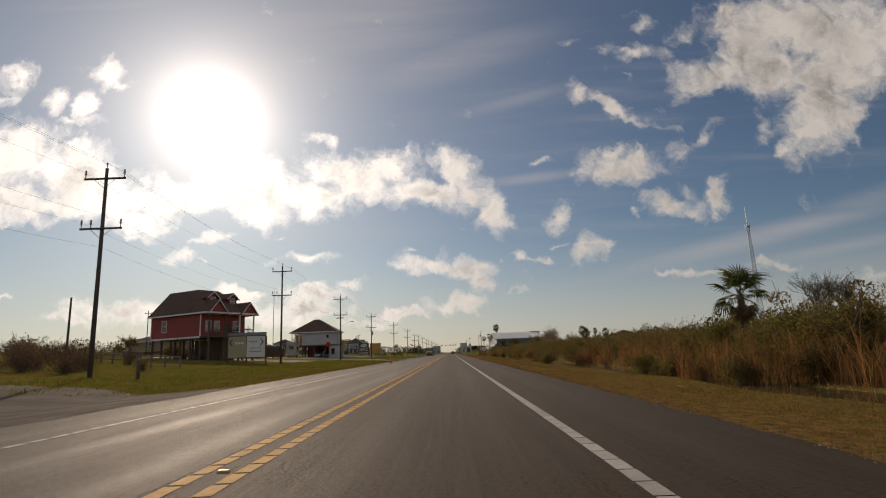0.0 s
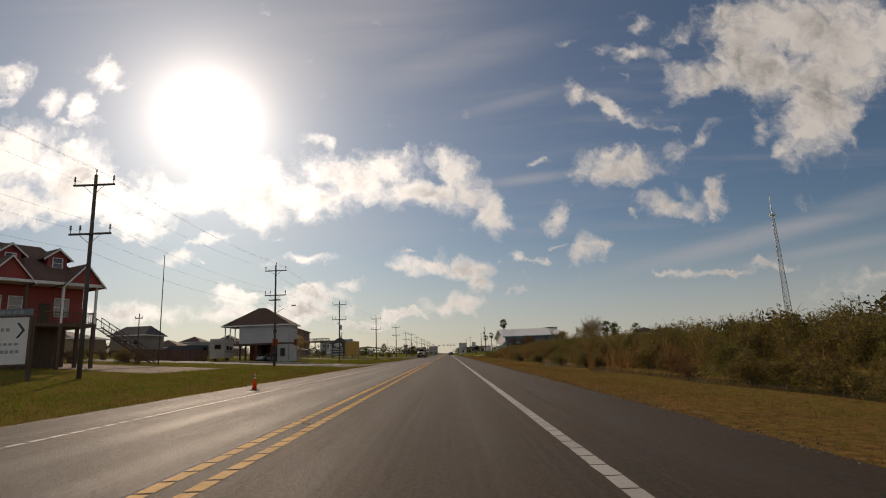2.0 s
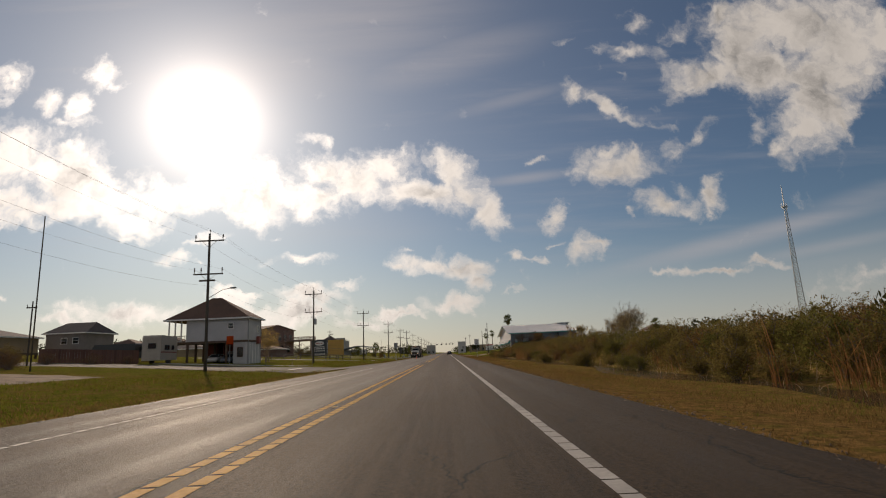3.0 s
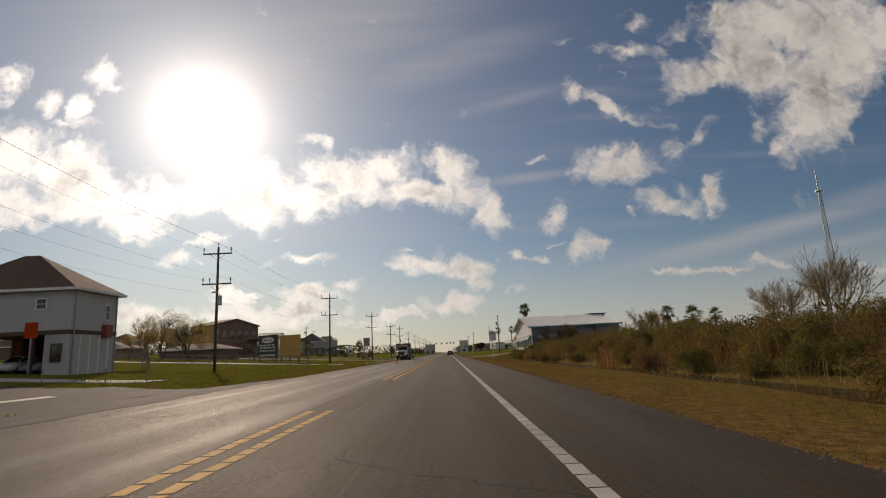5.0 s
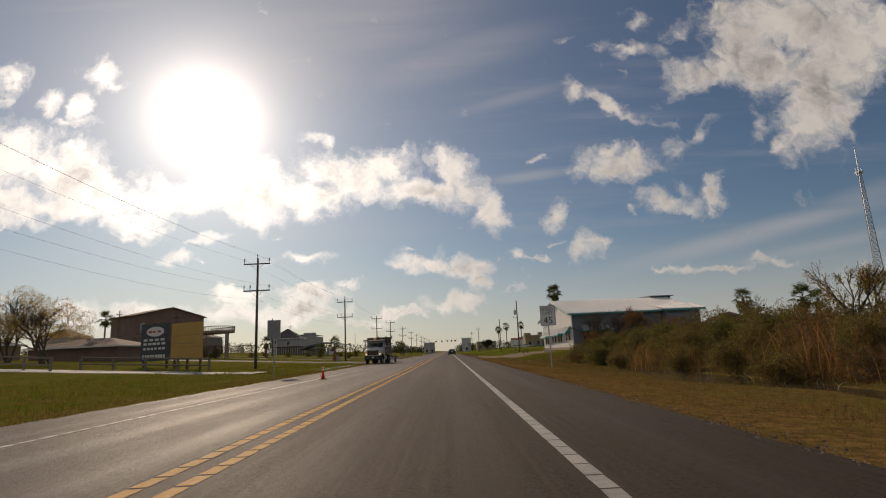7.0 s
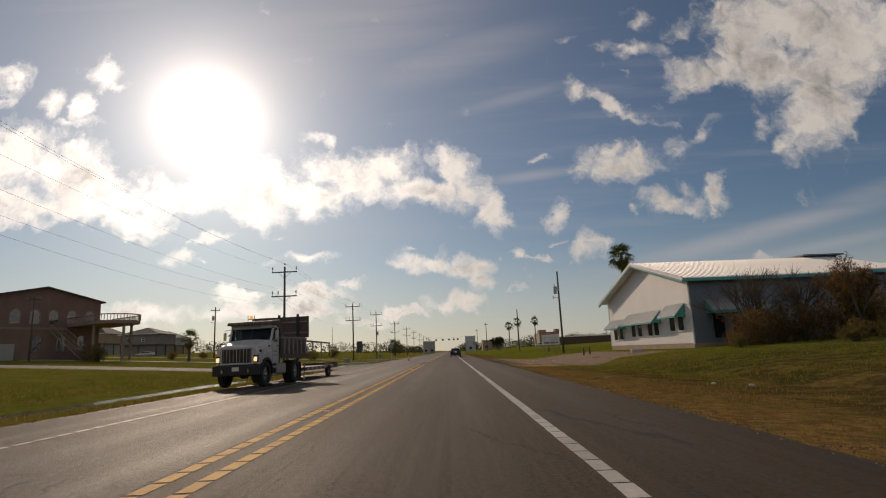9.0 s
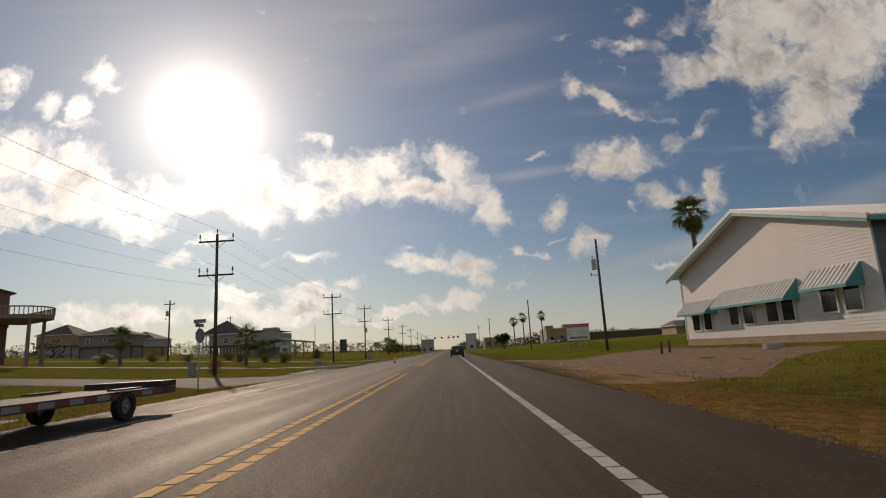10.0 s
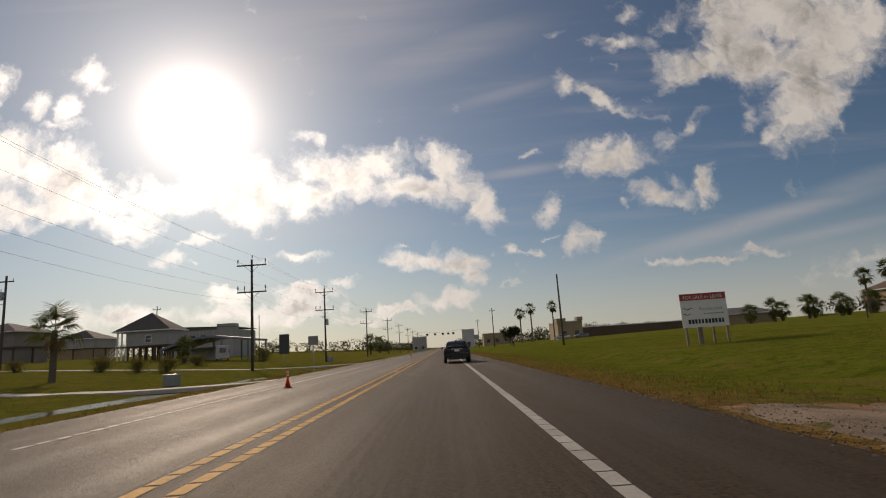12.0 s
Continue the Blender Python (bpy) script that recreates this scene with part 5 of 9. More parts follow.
# ---------------------------------------------------------------- white shop with teal awnings
def turned(bm, angle):
    bmesh.ops.rotate(bm, cent=(0, 0, 0), matrix=Matrix.Rotation(radians(angle), 3, "Z"), verts=bm.verts[:])
    return bm


def ribs(parent, mat, a, b, c, d, count, r=0.03):
    """Raised seams on a roof plane whose eave runs a-b and whose top edge runs d-c; each seam is a part."""
    a, b, c, d = Vector(a), Vector(b), Vector(c), Vector(d)
    up = (b - a).cross(d - a).normalized()
    if up.z < 0:
        up = -up
    side = (b - a).normalized() * r
    base = [-side, side, d - a + side, d - a - side]
    mids = (Vector(), Vector(), d - a, d - a)
    verts = [tuple(v) for v in base] + [tuple(v + up * r * 1.6 - (v - m) * 0.4) for v, m in zip(base, mids)]
    faces = [(4, 5, 6, 7)] + [(k, (k + 1) % 4, (k + 1) % 4 + 4, k + 4) for k in range(4)]
    me = mesh_of("seam", verts, faces, M[mat])
    for i in range(count + 1):
        ob = new("seam", me)
        ob.parent = parent
        ob.location = a.lerp(b, i / count)


def shop():
    g = 0.35
    L, D = 17.2, 20.0
    eave, near_eave, apex = 5.55 - g, 6.0 - g, 8.45 - g
    ob = thing("shop", (19.4, 230.9, g), "white clapboard shop with metal roof and teal trim", "building", turn=4.9)
    bm = bmesh.new()
    extrude_outline(bm, ((0, 0.3), (L, 0.05), (L, eave), (L / 2, apex), (0, near_eave)), "x", 0, 0.25)
    part("wall", bm, M["cream_siding"], ob, "gable wall")

    def span(z, x0, x1):
        far, near = max(0, (z - eave) / (apex - eave)), max(0, (z - near_eave) / (apex - near_eave))
        return x0 + far * L / 2, x1 - near * L / 2
    lap = lap_boards(bmesh.new(), -L, 0, 0.45, apex - 0.1, -0.003, 0.17, 0.019, span)
    part("siding", turned(lap, -90), M["cream_siding"], ob, "painted lap siding")
    # the shade of the side walls is put into their colour
    part("wall", boxes((0.26, D, 0, 0.25, -0.2, near_eave), (0.26, D, L - 0.25, L, -0.2, eave), (D - 0.25, D, 0.25, L - 0.25, -0.2, eave)), M["slate_siding"], ob, "side wall, darkened to slate-blue for its shade")
    part("siding", lap_boards(bmesh.new(), 0.1, D, 0.35, near_eave, -0.003, 0.16, 0.016), M["slate_siding"], ob, "lap siding, darkened to slate-blue for its shade")
    part("foundation", boxes((-0.03, D, -0.03, L + 0.03, -0.9, 0.42)), M["foundation_tan"], ob, "low tan concrete foundation")
    for y, top_z in ((0.0, near_eave), (L, eave)):
        part("corner_trim", boxes((-0.05, 0.06, y - 0.055, y + 0.055, 0.35, top_z - 0.1)), M["trim_white"], ob)
    # roof with raised seams
    o, rise = 0.75, (apex - eave) / (L / 2)
    e0 = eave - o * rise + 0.15
    e1 = near_eave - o * (apex - near_eave) / (L / 2) + 0.15
    top = apex + 0.15
    bm = bmesh.new()
    roof_slab(bm, ((-o, -o, e1), (D, -o, e1), (D, L / 2, top), (-o, L / 2, top)), 0.07)
    roof_slab(bm, ((-o, L / 2, top), (D, L / 2, top), (D, L + o, e0), (-o, L + o, e0)), 0.07)
    roof = part("roof", bm, M["white_metal"], ob, "white ribbed metal roof")
    ribs(roof, "white_metal", (-o, -o, e1 + 0.002), (D, -o, e1 + 0.002), (D, L / 2, top + 0.002), (-o, L / 2, top + 0.002), 50, 0.035)
    bm = bmesh.new()
    for y0, y1, ez in ((-o, L / 2, e1), (L + o, L / 2, e0)):
        pts = [(y0, ez - 0.36), (y1, top - 0.36), (y1, top - 0.20), (y0, ez - 0.20)]
        extrude_outline(bm, pts, "x", -o - 0.04, -o + 0.03)
    part("fascia", bm, M["teal"], ob, "teal rake board")
    part("gutter", bevelled(boxes((-o, D, -o - 0.10, -o - 0.005, e1 - 0.30, e1 - 0.06)), 0.02, 1), M["teal"], ob, "teal eave gutter")
    bm = bmesh.new()
    for y0, y1, ez in ((-o - 0.05, L / 2, e1), (L + o + 0.05, L / 2, e0)):
        extrude_outline(bm, [(y0, ez - 0.20), (y1, top - 0.20), (y1, top + 0.05), (y0, ez + 0.05)], "x", -o - 0.08, -o + 0.12)
    part("rake_cap", bm, M["white_metal"], ob)
    part("soffit", boxes((-0.02, D, -o, -0.02, e1 - 0.10, e1 - 0.08)), M["trim_white"], ob)
    # windows in three groups, each under a metal awning
    groups = (((3.05, 1.6), 0.85, 3.85, 3.0, 4.05), ((7.35, 6.05, 9.55, 11.0), 5.1, 12.1, 2.75, 3.8), ((14.1, 15.6), 12.9, 16.6, 2.55, 3.45))
    for ys, a, b, zl, zt in groups:
        for y in ys:
            window(ob, -0.03, y, zl - g - 1.15, 0.95, 1.15, "-x", mullion=False)
        zl, zt = zl - g + 0.08, zt - g
        bm = bmesh.new()
        roof_slab(bm, ((-0.95, a, zl), (-0.95, b, zl), (-0.03, b, zt), (-0.03, a, zt)), 0.03)
        awn = part("awning", bm, M["white_metal"], ob, "ribbed metal awning with teal sides")
        ribs(awn, "white_metal", (-0.95, a, zl + 0.002), (-0.95, b, zl + 0.002), (-0.03, b, zt + 0.002), (-0.03, a, zt + 0.002), int((b - a) / 0.3), 0.03)
        bm = bmesh.new()
        for y in (a, b):
            extrude_outline(bm, [(-0.95, zl - 0.16), (-0.03, zl - 0.16), (-0.03, zt - 0.04), (-0.95, zl - 0.035)], "y", y - 0.03, y + 0.03)
        box(bm, -0.98, -0.92, a - 0.03, b + 0.03, zl - 0.18, zl - 0.035)
        part("awning_side", bm, M["teal"], awn)
    # awning and windows on the shaded side, in darker colours for that shade
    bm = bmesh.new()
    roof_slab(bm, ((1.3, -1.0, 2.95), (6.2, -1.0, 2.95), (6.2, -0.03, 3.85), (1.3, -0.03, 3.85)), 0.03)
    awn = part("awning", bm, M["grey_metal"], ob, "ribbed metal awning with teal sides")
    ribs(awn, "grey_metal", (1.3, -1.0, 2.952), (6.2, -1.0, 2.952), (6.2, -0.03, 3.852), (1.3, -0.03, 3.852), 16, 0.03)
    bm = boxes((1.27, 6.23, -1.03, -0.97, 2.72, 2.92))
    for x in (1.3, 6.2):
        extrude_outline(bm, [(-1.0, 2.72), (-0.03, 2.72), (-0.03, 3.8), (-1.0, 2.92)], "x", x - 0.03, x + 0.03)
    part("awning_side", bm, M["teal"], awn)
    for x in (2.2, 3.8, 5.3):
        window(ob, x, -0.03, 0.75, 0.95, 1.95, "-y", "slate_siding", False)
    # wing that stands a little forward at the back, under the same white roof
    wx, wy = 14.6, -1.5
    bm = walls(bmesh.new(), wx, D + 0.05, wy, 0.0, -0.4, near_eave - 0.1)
    part("wall", bm, M["slate_siding"], ob, "wing, darkened to slate-blue for its shade")
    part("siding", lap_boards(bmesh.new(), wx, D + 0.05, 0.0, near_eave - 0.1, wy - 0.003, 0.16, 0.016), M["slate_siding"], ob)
    we = near_eave - 0.02
    bm = bmesh.new()
    roof_slab(bm, ((wx - 0.4, wy - 0.6, we), (D + 0.7, wy - 0.6, we), (D + 0.7, 2.4, we + 0.96), (wx - 0.4, 2.4, we + 0.96)), 0.07)
    wing = part("roof", bm, M["white_metal"], ob, "white metal roof of the wing")
    ribs(wing, "white_metal", (wx - 0.4, wy - 0.6, we + 0.002), (D + 0.7, wy - 0.6, we + 0.002), (D + 0.7, 2.4, we + 0.962), (wx - 0.4, 2.4, we + 0.962), 14, 0.035)
    part("gutter", bevelled(boxes((wx - 0.4, D + 0.7, wy - 0.70, wy - 0.605, we - 0.36, we - 0.08)), 0.02, 1), M["teal"], ob, "teal eave gutter")
    # small raised block by the ridge
    part("wall", walls(bmesh.new(), D - 2.6, D + 0.9, 8.8, 12.6, 2.0, apex + 0.35), M["slate_siding"], ob, "raised roof block")
    bm = bmesh.new()
    roof_slab(bm, ((D - 3.0, 8.3, apex + 0.45), (D + 1.3, 8.3, apex + 0.45), (D + 1.3, 13.0, apex + 0.6), (D - 3.0, 13.0, apex + 0.6)), 0.14)
    part("roof", bm, M["slate_siding"], ob)
    return ob


shop()


# ---------------------------------------------------------------- brick house with arched windows and a balcony
def arch_outline(w, h, n=8):
    pts = [(-w / 2, 0), (w / 2, 0), (w / 2, h - w / 2)]
    for i in range(1, n):
        a = math.pi * i / n
        pts.append((w / 2 * math.cos(a), h - w / 2 + w / 2 * math.sin(a)))
    pts.append((-w / 2, h - w / 2))
    return pts


def arch_house():
    g = ground_z(-68)
    ob = thing("house", (-64.6, 272.9, g), "large brown brick house with arched windows and a balcony", "house", turn=57.5)
    hx, d = 8.3, 10.5
    eave, ridge = 12.2 - g, 14.2 - g
    bm = walls(bmesh.new(), -hx, hx, 0, d, -1.2, eave)
    extrude_outline(bm, ((-hx, eave), (hx, eave), (0, ridge - 0.15)), "y", 0.0, 0.2)
    part("wall", bm, M["brick_wall"], ob)
    bm = bmesh.new()
    roof_slab(bm, ((-hx - 0.5, -0.6, eave - 0.1), (0, -0.6, ridge), (0, d, ridge), (-hx - 0.5, d, eave - 0.1)), 0.2)
    roof_slab(bm, ((0, -0.6, ridge), (hx + 0.5, -0.6, eave - 0.1), (hx + 0.5, d, eave - 0.1), (0, d, ridge)), 0.2)
    part("roof", bm, M["shingle_brown"], ob)
    part("band", boxes((-hx - 0.1, hx + 0.1, -0.12, -0.003, 4.6, 4.95)), M["stucco_brown"], ob)
    for x in (-6.6, -3.9, -1.3, 1.3, 3.9, 6.6):
        bm = bmesh.new()
        extrude_outline(bm, [(x + p, 5.5 + q) for p, q in arch_outline(1.3, 2.2)], "y", -0.06, 0.05)
        w = part("window", bm, M["glass"], ob, "dark arched window")
        bm = bmesh.new()
        out = [bm.verts.new((x + p, -0.10, 5.45 + q)) for p, q in arch_outline(1.6, 2.38)]
        inn = [bm.verts.new((x + p, -0.10, 5.5 + q)) for p, q in arch_outline(1.3, 2.2)]
        n = len(out)
        for i in range(n):
            bm.faces.new((out[i], out[(i + 1) % n], inn[(i + 1) % n], inn[i]))
        part("window_frame", bm, M["stucco_brown"], w)
    part("garage_door", boxes((-7.2, -3.6, -0.05, 0.03, -0.6, 2.4)), M["grey_siding"], ob)
    for x in (-0.8, 2.6, 5.6):
        bm = bmesh.new()
        extrude_outline(bm, [(x + p, 1.0 + q) for p, q in arch_outline(1.2, 2.6)], "y", -0.06, 0.05)
        part("window", bm, M["glass"], ob, "dark arched window")
    # rounded balcony on columns, reaching towards the road
    bz = 8.2 - g
    bm = bmesh.new()
    ring = [(hx - 5.0, 0)] + [(hx - 1.5 + 3.5 * math.cos(a), -8.5 + 3.5 * math.sin(a)) for a in [math.radians(q) for q in range(-180, 1, 15)]] + [(hx + 2.0, 0)]
    extrude_outline(bm, ring, "z", bz - 0.5, bz)
    deck = part("balcony", bm, M["stucco_brown"], ob, "round concrete balcony")
    bm = bmesh.new()
    for a, b in zip(ring, ring[1:]):
        va, vb = Vector((*a, bz + 0.95)), Vector((*b, bz + 0.95))
        tube(bm, va, vb, 0.09, n=5)
        n = max(1, int((vb - va).length / 0.35))
        for k in range(n):
            p = va.lerp(vb, k / n)
            tube(bm, (p.x, p.y, bz), p, 0.055, n=5, caps=False)
    part("balustrade", bm, M["stucco_brown"], deck)
    for x, y in ((hx - 4.4, -8.0), (hx + 1.3, -8.0), (hx - 1.5, -11.2)):
        part("column", rods(((x, y, -2.0), (x, y, bz - 0.5), 0.24, 0.20), ((x, y, bz - 0.75), (x, y, bz - 0.5), 0.22, 0.36), n=12), M["stucco_brown"], ob)
    stairs(ob, hx - 7.2, hx - 5.6, -0.3, 4.3, -0.9, "stucco_brown", 0.42)
    return ob


arch_house()

# ---------------------------------------------------------------- houses farther off
DISTANT = "raised houses beyond the fields"
house(-107, -95, 363, 375, 7.6, 10.9, 13.3, "blue_siding", "shingle", "grey-blue raised house with a hipped roof", group=DISTANT, grid=(3, 3), wins=(("-y", 2.5, 8.6, 1.0, 1.2), ("-y", 7.5, 8.6, 1.0, 1.2)), closed=(0.3, 11.6, 0.5, 11, "blue_siding"), inset=5.8)
house(-145.5, -130, 445, 460, 9.6, 13.0, 16.7, "grey_siding", "shingle", "brown raised house with a hipped roof", group=DISTANT, grid=(3, 3), wins=(("-y", 3, 10.8, 1.2, 1.4),), closed=(0.5, 15, 0.5, 14, "tan_siding"), inset=7.2)
house(-160, -146, 416, 430, 10.8, 15.0, 19.4, "tan_siding", "shingle", "tall brown raised house with a hipped dark roof", group=DISTANT, grid=(3, 3), wins=(("-y", 3, 12.4, 1.2, 1.4), ("-y", 9, 12.4, 1.2, 1.4)), closed=(0.5, 13, 0.5, 13, "grey_siding"), inset=6.8)
house(-146, -134, 338, 350, 9.0, 12.2, 15.4, "grey_siding", "shingle_brown", "pale raised house with a brown hipped roof", group=DISTANT, grid=(3, 3), wins=(("-y", 3, 10.0, 1.0, 1.2),), closed=(0.4, 11, 0.5, 11, "blue_siding"), inset=5.8)
deck_house = house(-66, -57.3, 356, 363, 5.6, 8.6, 12.6, "grey_siding", "shingle", "grey-brown raised house with an open corner porch", group=DISTANT, grid=(4, 4), over=0.6, wins=(("-y", 4.5, 6.2, 1.2, 1.4),), inset=3.9, roof_left=2.2)
railing(deck_house, (-6.4, -3.4), (-4.5, -3.4), 5.6 - ground_z(-61.75), 1.0, "trim_white", 0.25)
part("floor", boxes((-6.5, -4.4, -3.5, 3.0, 5.3 - ground_z(-61.65), 5.6 - ground_z(-61.65))), M["dark_wood"], deck_house)
for deck_x in (-6.4, -5.5, -4.5):
    part("post", boxes((deck_x - 0.12, deck_x + 0.12, -3.4, -3.16, -0.6, 8.6 - ground_z(-61.65))), M["trim_white"], deck_house)
stairs(deck_house, -7.6, -6.7, -1.0, 5.6 - ground_z(-61.75), -0.4, "trim_white")
house(-100, -84.5, 166, 178, 4.6, 7.6, 10.0, "tan_siding", "shingle", "yellow-tan house with a hipped dark roof", group=DISTANT, grid=(3, 3), wins=(("-y", 3, 6.6, 1.0, 1.2), ("-y", 8, 6.6, 1.0, 1.2)), closed=(0.3, 11, 0.5, 11, "tan_siding"), inset=5.5)
house(-86, -77.5, 182, 192, 5.0, 8.6, 11.2, "blue_siding", "shingle", "grey-blue house with a dark gabled roof", group=DISTANT, grid=(4, 3), wins=(("-y", 4, 6.4, 1.2, 1.2), ("-y", 6.5, 6.4, 1.2, 1.2)), closed=(0.3, 8.2, 0.5, 9.5, "grey_siding"), along="x", inset=1.6)
house(-135, -120, 120, 134, 6.0, 9.2, 12.4, "tan_siding", "shingle_brown", "brown house with a hipped roof behind a fence", group=DISTANT, grid=(3, 3), closed=(0.3, 14, 0.5, 13, "tan_siding"), inset=6.0)
house(-100, -88, 222, 232, 4.2, 6.4, 9.0, "brick_wall", "shingle_brown", "low brown house among trees", group=DISTANT, stilts=False, inset=4.8)
house(-84, -72, 228, 238, 4.0, 5.3, 7.2, "tan_siding", "shingle", "low tan house with a dark hipped roof", group=DISTANT, stilts=False, inset=4.8)
house(-66, -52, 232, 243, 3.0, 4.3, 5.9, "brick_wall", "shingle_brown", "long low brick house with a brown roof", group=DISTANT, stilts=False, along="x", inset=5)


def gray_hall():
    g = ground_z(-75.5)
    ob = thing("hall", (-79.5, 412, g), "pale grey metal hall with a stepped block on top", "building")
    part("wall", walls(bmesh.new(), -7.0, 14, 0, 20, -0.5, 8.2, 0.3), M["grey_siding"], ob)
    bm = bmesh.new()
    roof_slab(bm, ((-7.4, -0.5, 8.2), (-2.6, -0.5, 9.6), (-2.6, 20.5, 9.6), (-7.4, 20.5, 8.2)), 0.2)
    roof_slab(bm, ((-2.6, -0.5, 9.6), (14.3, -0.5, 8.9), (14.3, 20.5, 8.9), (-2.6, 20.5, 9.6)), 0.2)
    extrude_outline(bm, ((-7, 8.2), (14, 8.2), (14, 8.75), (-2.6, 9.4)), "y", 0.0, 0.2)
    part("roof", bm, M["shingle_grey"], ob)
    part("stair_tower", boxes((9.0, 14.2, -0.4, 4, -0.4, 9.9)), M["grey_siding"], ob)
    rows = []
    for k in range(14):
        rows.append((-6.5 + 1.1 * k, -6.42 + 1.1 * k, -0.06, -0.003, 0, 8))
    part("batten", boxes(*rows), M["grey_metal"], ob)
    for x in (-4.5, -1.5, 1.5, 4.5):
        window(ob, x, -0.02, 5.5, 1.4, 1.2, "-y", "grey_metal")


gray_hall()


def carport():
    """Open metal shelter with a bent roof."""
    g = ground_z(-46)
    ob = thing("carport", (-46, 349, g), "open steel carport with a low arched metal roof", "carport")
    pts = [(-9.5, 2.9), (-6, 4.0), (-2, 4.8), (1, 4.9), (8.0, 3.9)]
    bm = bmesh.new()
    for (a, za), (b, zb) in zip(pts, pts[1:]):
        roof_slab(bm, ((a, 0, za), (b, 0, zb), (b, 11, zb), (a, 11, za)), 0.45)
    part("roof", bm, M["slate_siding"], ob)
    for x, h in ((-9.2, 2.8), (-3.5, 4.2), (2.5, 4.4), (7.7, 3.6)):
        for y in (0.2, 10.8):
            part("post", boxes((x - 0.16, x + 0.16, y - 0.12, y + 0.12, -0.9, h)), M["slate_siding"], ob)
    part("wall", boxes((-9.4, -2.0, 10.5, 10.7, -0.5, 2.9)), M["grey_metal"], ob)


carport()


# ---------------------------------------------------------------- signs and boards
def bars(parent, x0, x1, z, h, y, mat, pieces, seed=0):
    """Unreadable lettering as plain bars."""
    rnd = random.Random(seed)
    x = x0
    unit = (x1 - x0) / pieces
    for _ in range(pieces):
        w = unit * rnd.uniform(0.55, 0.85)
        part("letter_bar", boxes((x, x + w, y - 0.006, y - 0.001, z, z + h)), M[mat], parent)
        x += unit


def letters(parent, text, x, y, z, size, mat, name="lettering", center=True):
    cu = bpy.data.curves.new("text", "FONT")
    cu.body, cu.size, cu.extrude = text, size, 0.002
    cu.align_x = "CENTER" if center else "LEFT"
    tmp = bpy.data.objects.new("text", cu)
    scene.collection.objects.link(tmp)
    bpy.context.view_layer.update()
    me = bpy.data.meshes.new_from_object(tmp.evaluated_get(bpy.context.evaluated_depsgraph_get()))
    bpy.data.objects.remove(tmp)
    bpy.data.curves.remove(cu)
    me.transform(Matrix.Translation((x, y, z)) @ Matrix.Rotation(radians(90), 4, "X"))
    me.materials.clear()
    me.materials.append(M[mat])
    ob = new(name, me)
    ob.parent = parent
    return ob


def sale_board():
    g = ground_z(16.4)
    ob = thing("billboard", (16.4, 276.4, g), "white for-sale board on wooden posts in the grass", "billboard", turn=-3)
    w, z0, z1 = 1.42, 1.25 - g, 3.35 - g
    part("panel", boxes((-w, w, -0.04, 0.02, z0, z1)), M["sign_white"], ob)
    part("header", boxes((-w, w, -0.046, -0.041, z1 - 0.42, z1)), M["sign_red"], ob)
    letters(ob, "FOR SALE or LEASE", 0, -0.05, z1 - 0.33, 0.29, "sign_white")
    letters(ob, "Restaurant", 0.42, -0.044, z0 + 1.02, 0.33, "ink_grey")
    bars(ob, -0.05, 1.2, z0 + 0.78, 0.07, -0.041, "ink_grey", 6, 5)
    bars(ob, -1.05, 1.2, z0 + 0.22, 0.27, -0.041, "ink", 11, 6)
    for cx, cz, s in ((-1.0, z0 + 1.12, 0.36), (-1.05, z0 + 0.78, 0.28)):
        bm = bmesh.new()
        for sign in (-1, 1):
            pts = [(cx, cz), (cx + sign * s * 0.5, cz + s * 0.32), (cx + sign * s, cz + s * 0.1), (cx + sign * s * 0.5, cz + s * 0.16), (cx, cz - s * 0.14)]
            vs = [bm.verts.new((p, -0.044, q)) for p, q in (pts if sign > 0 else pts[::-1])]
            bm.faces.new(vs)
        part("emblem", bm, M["ink"], ob)
    for x in (-1.2, -0.45, -0.3, 0.45, 1.3):
        part("post", boxes((x - 0.06, x + 0.06, 0.03, 0.15, -0.4, z0 + 0.6 if abs(x) < 1 else z1 - 0.1)), M["fence_wood"], ob)


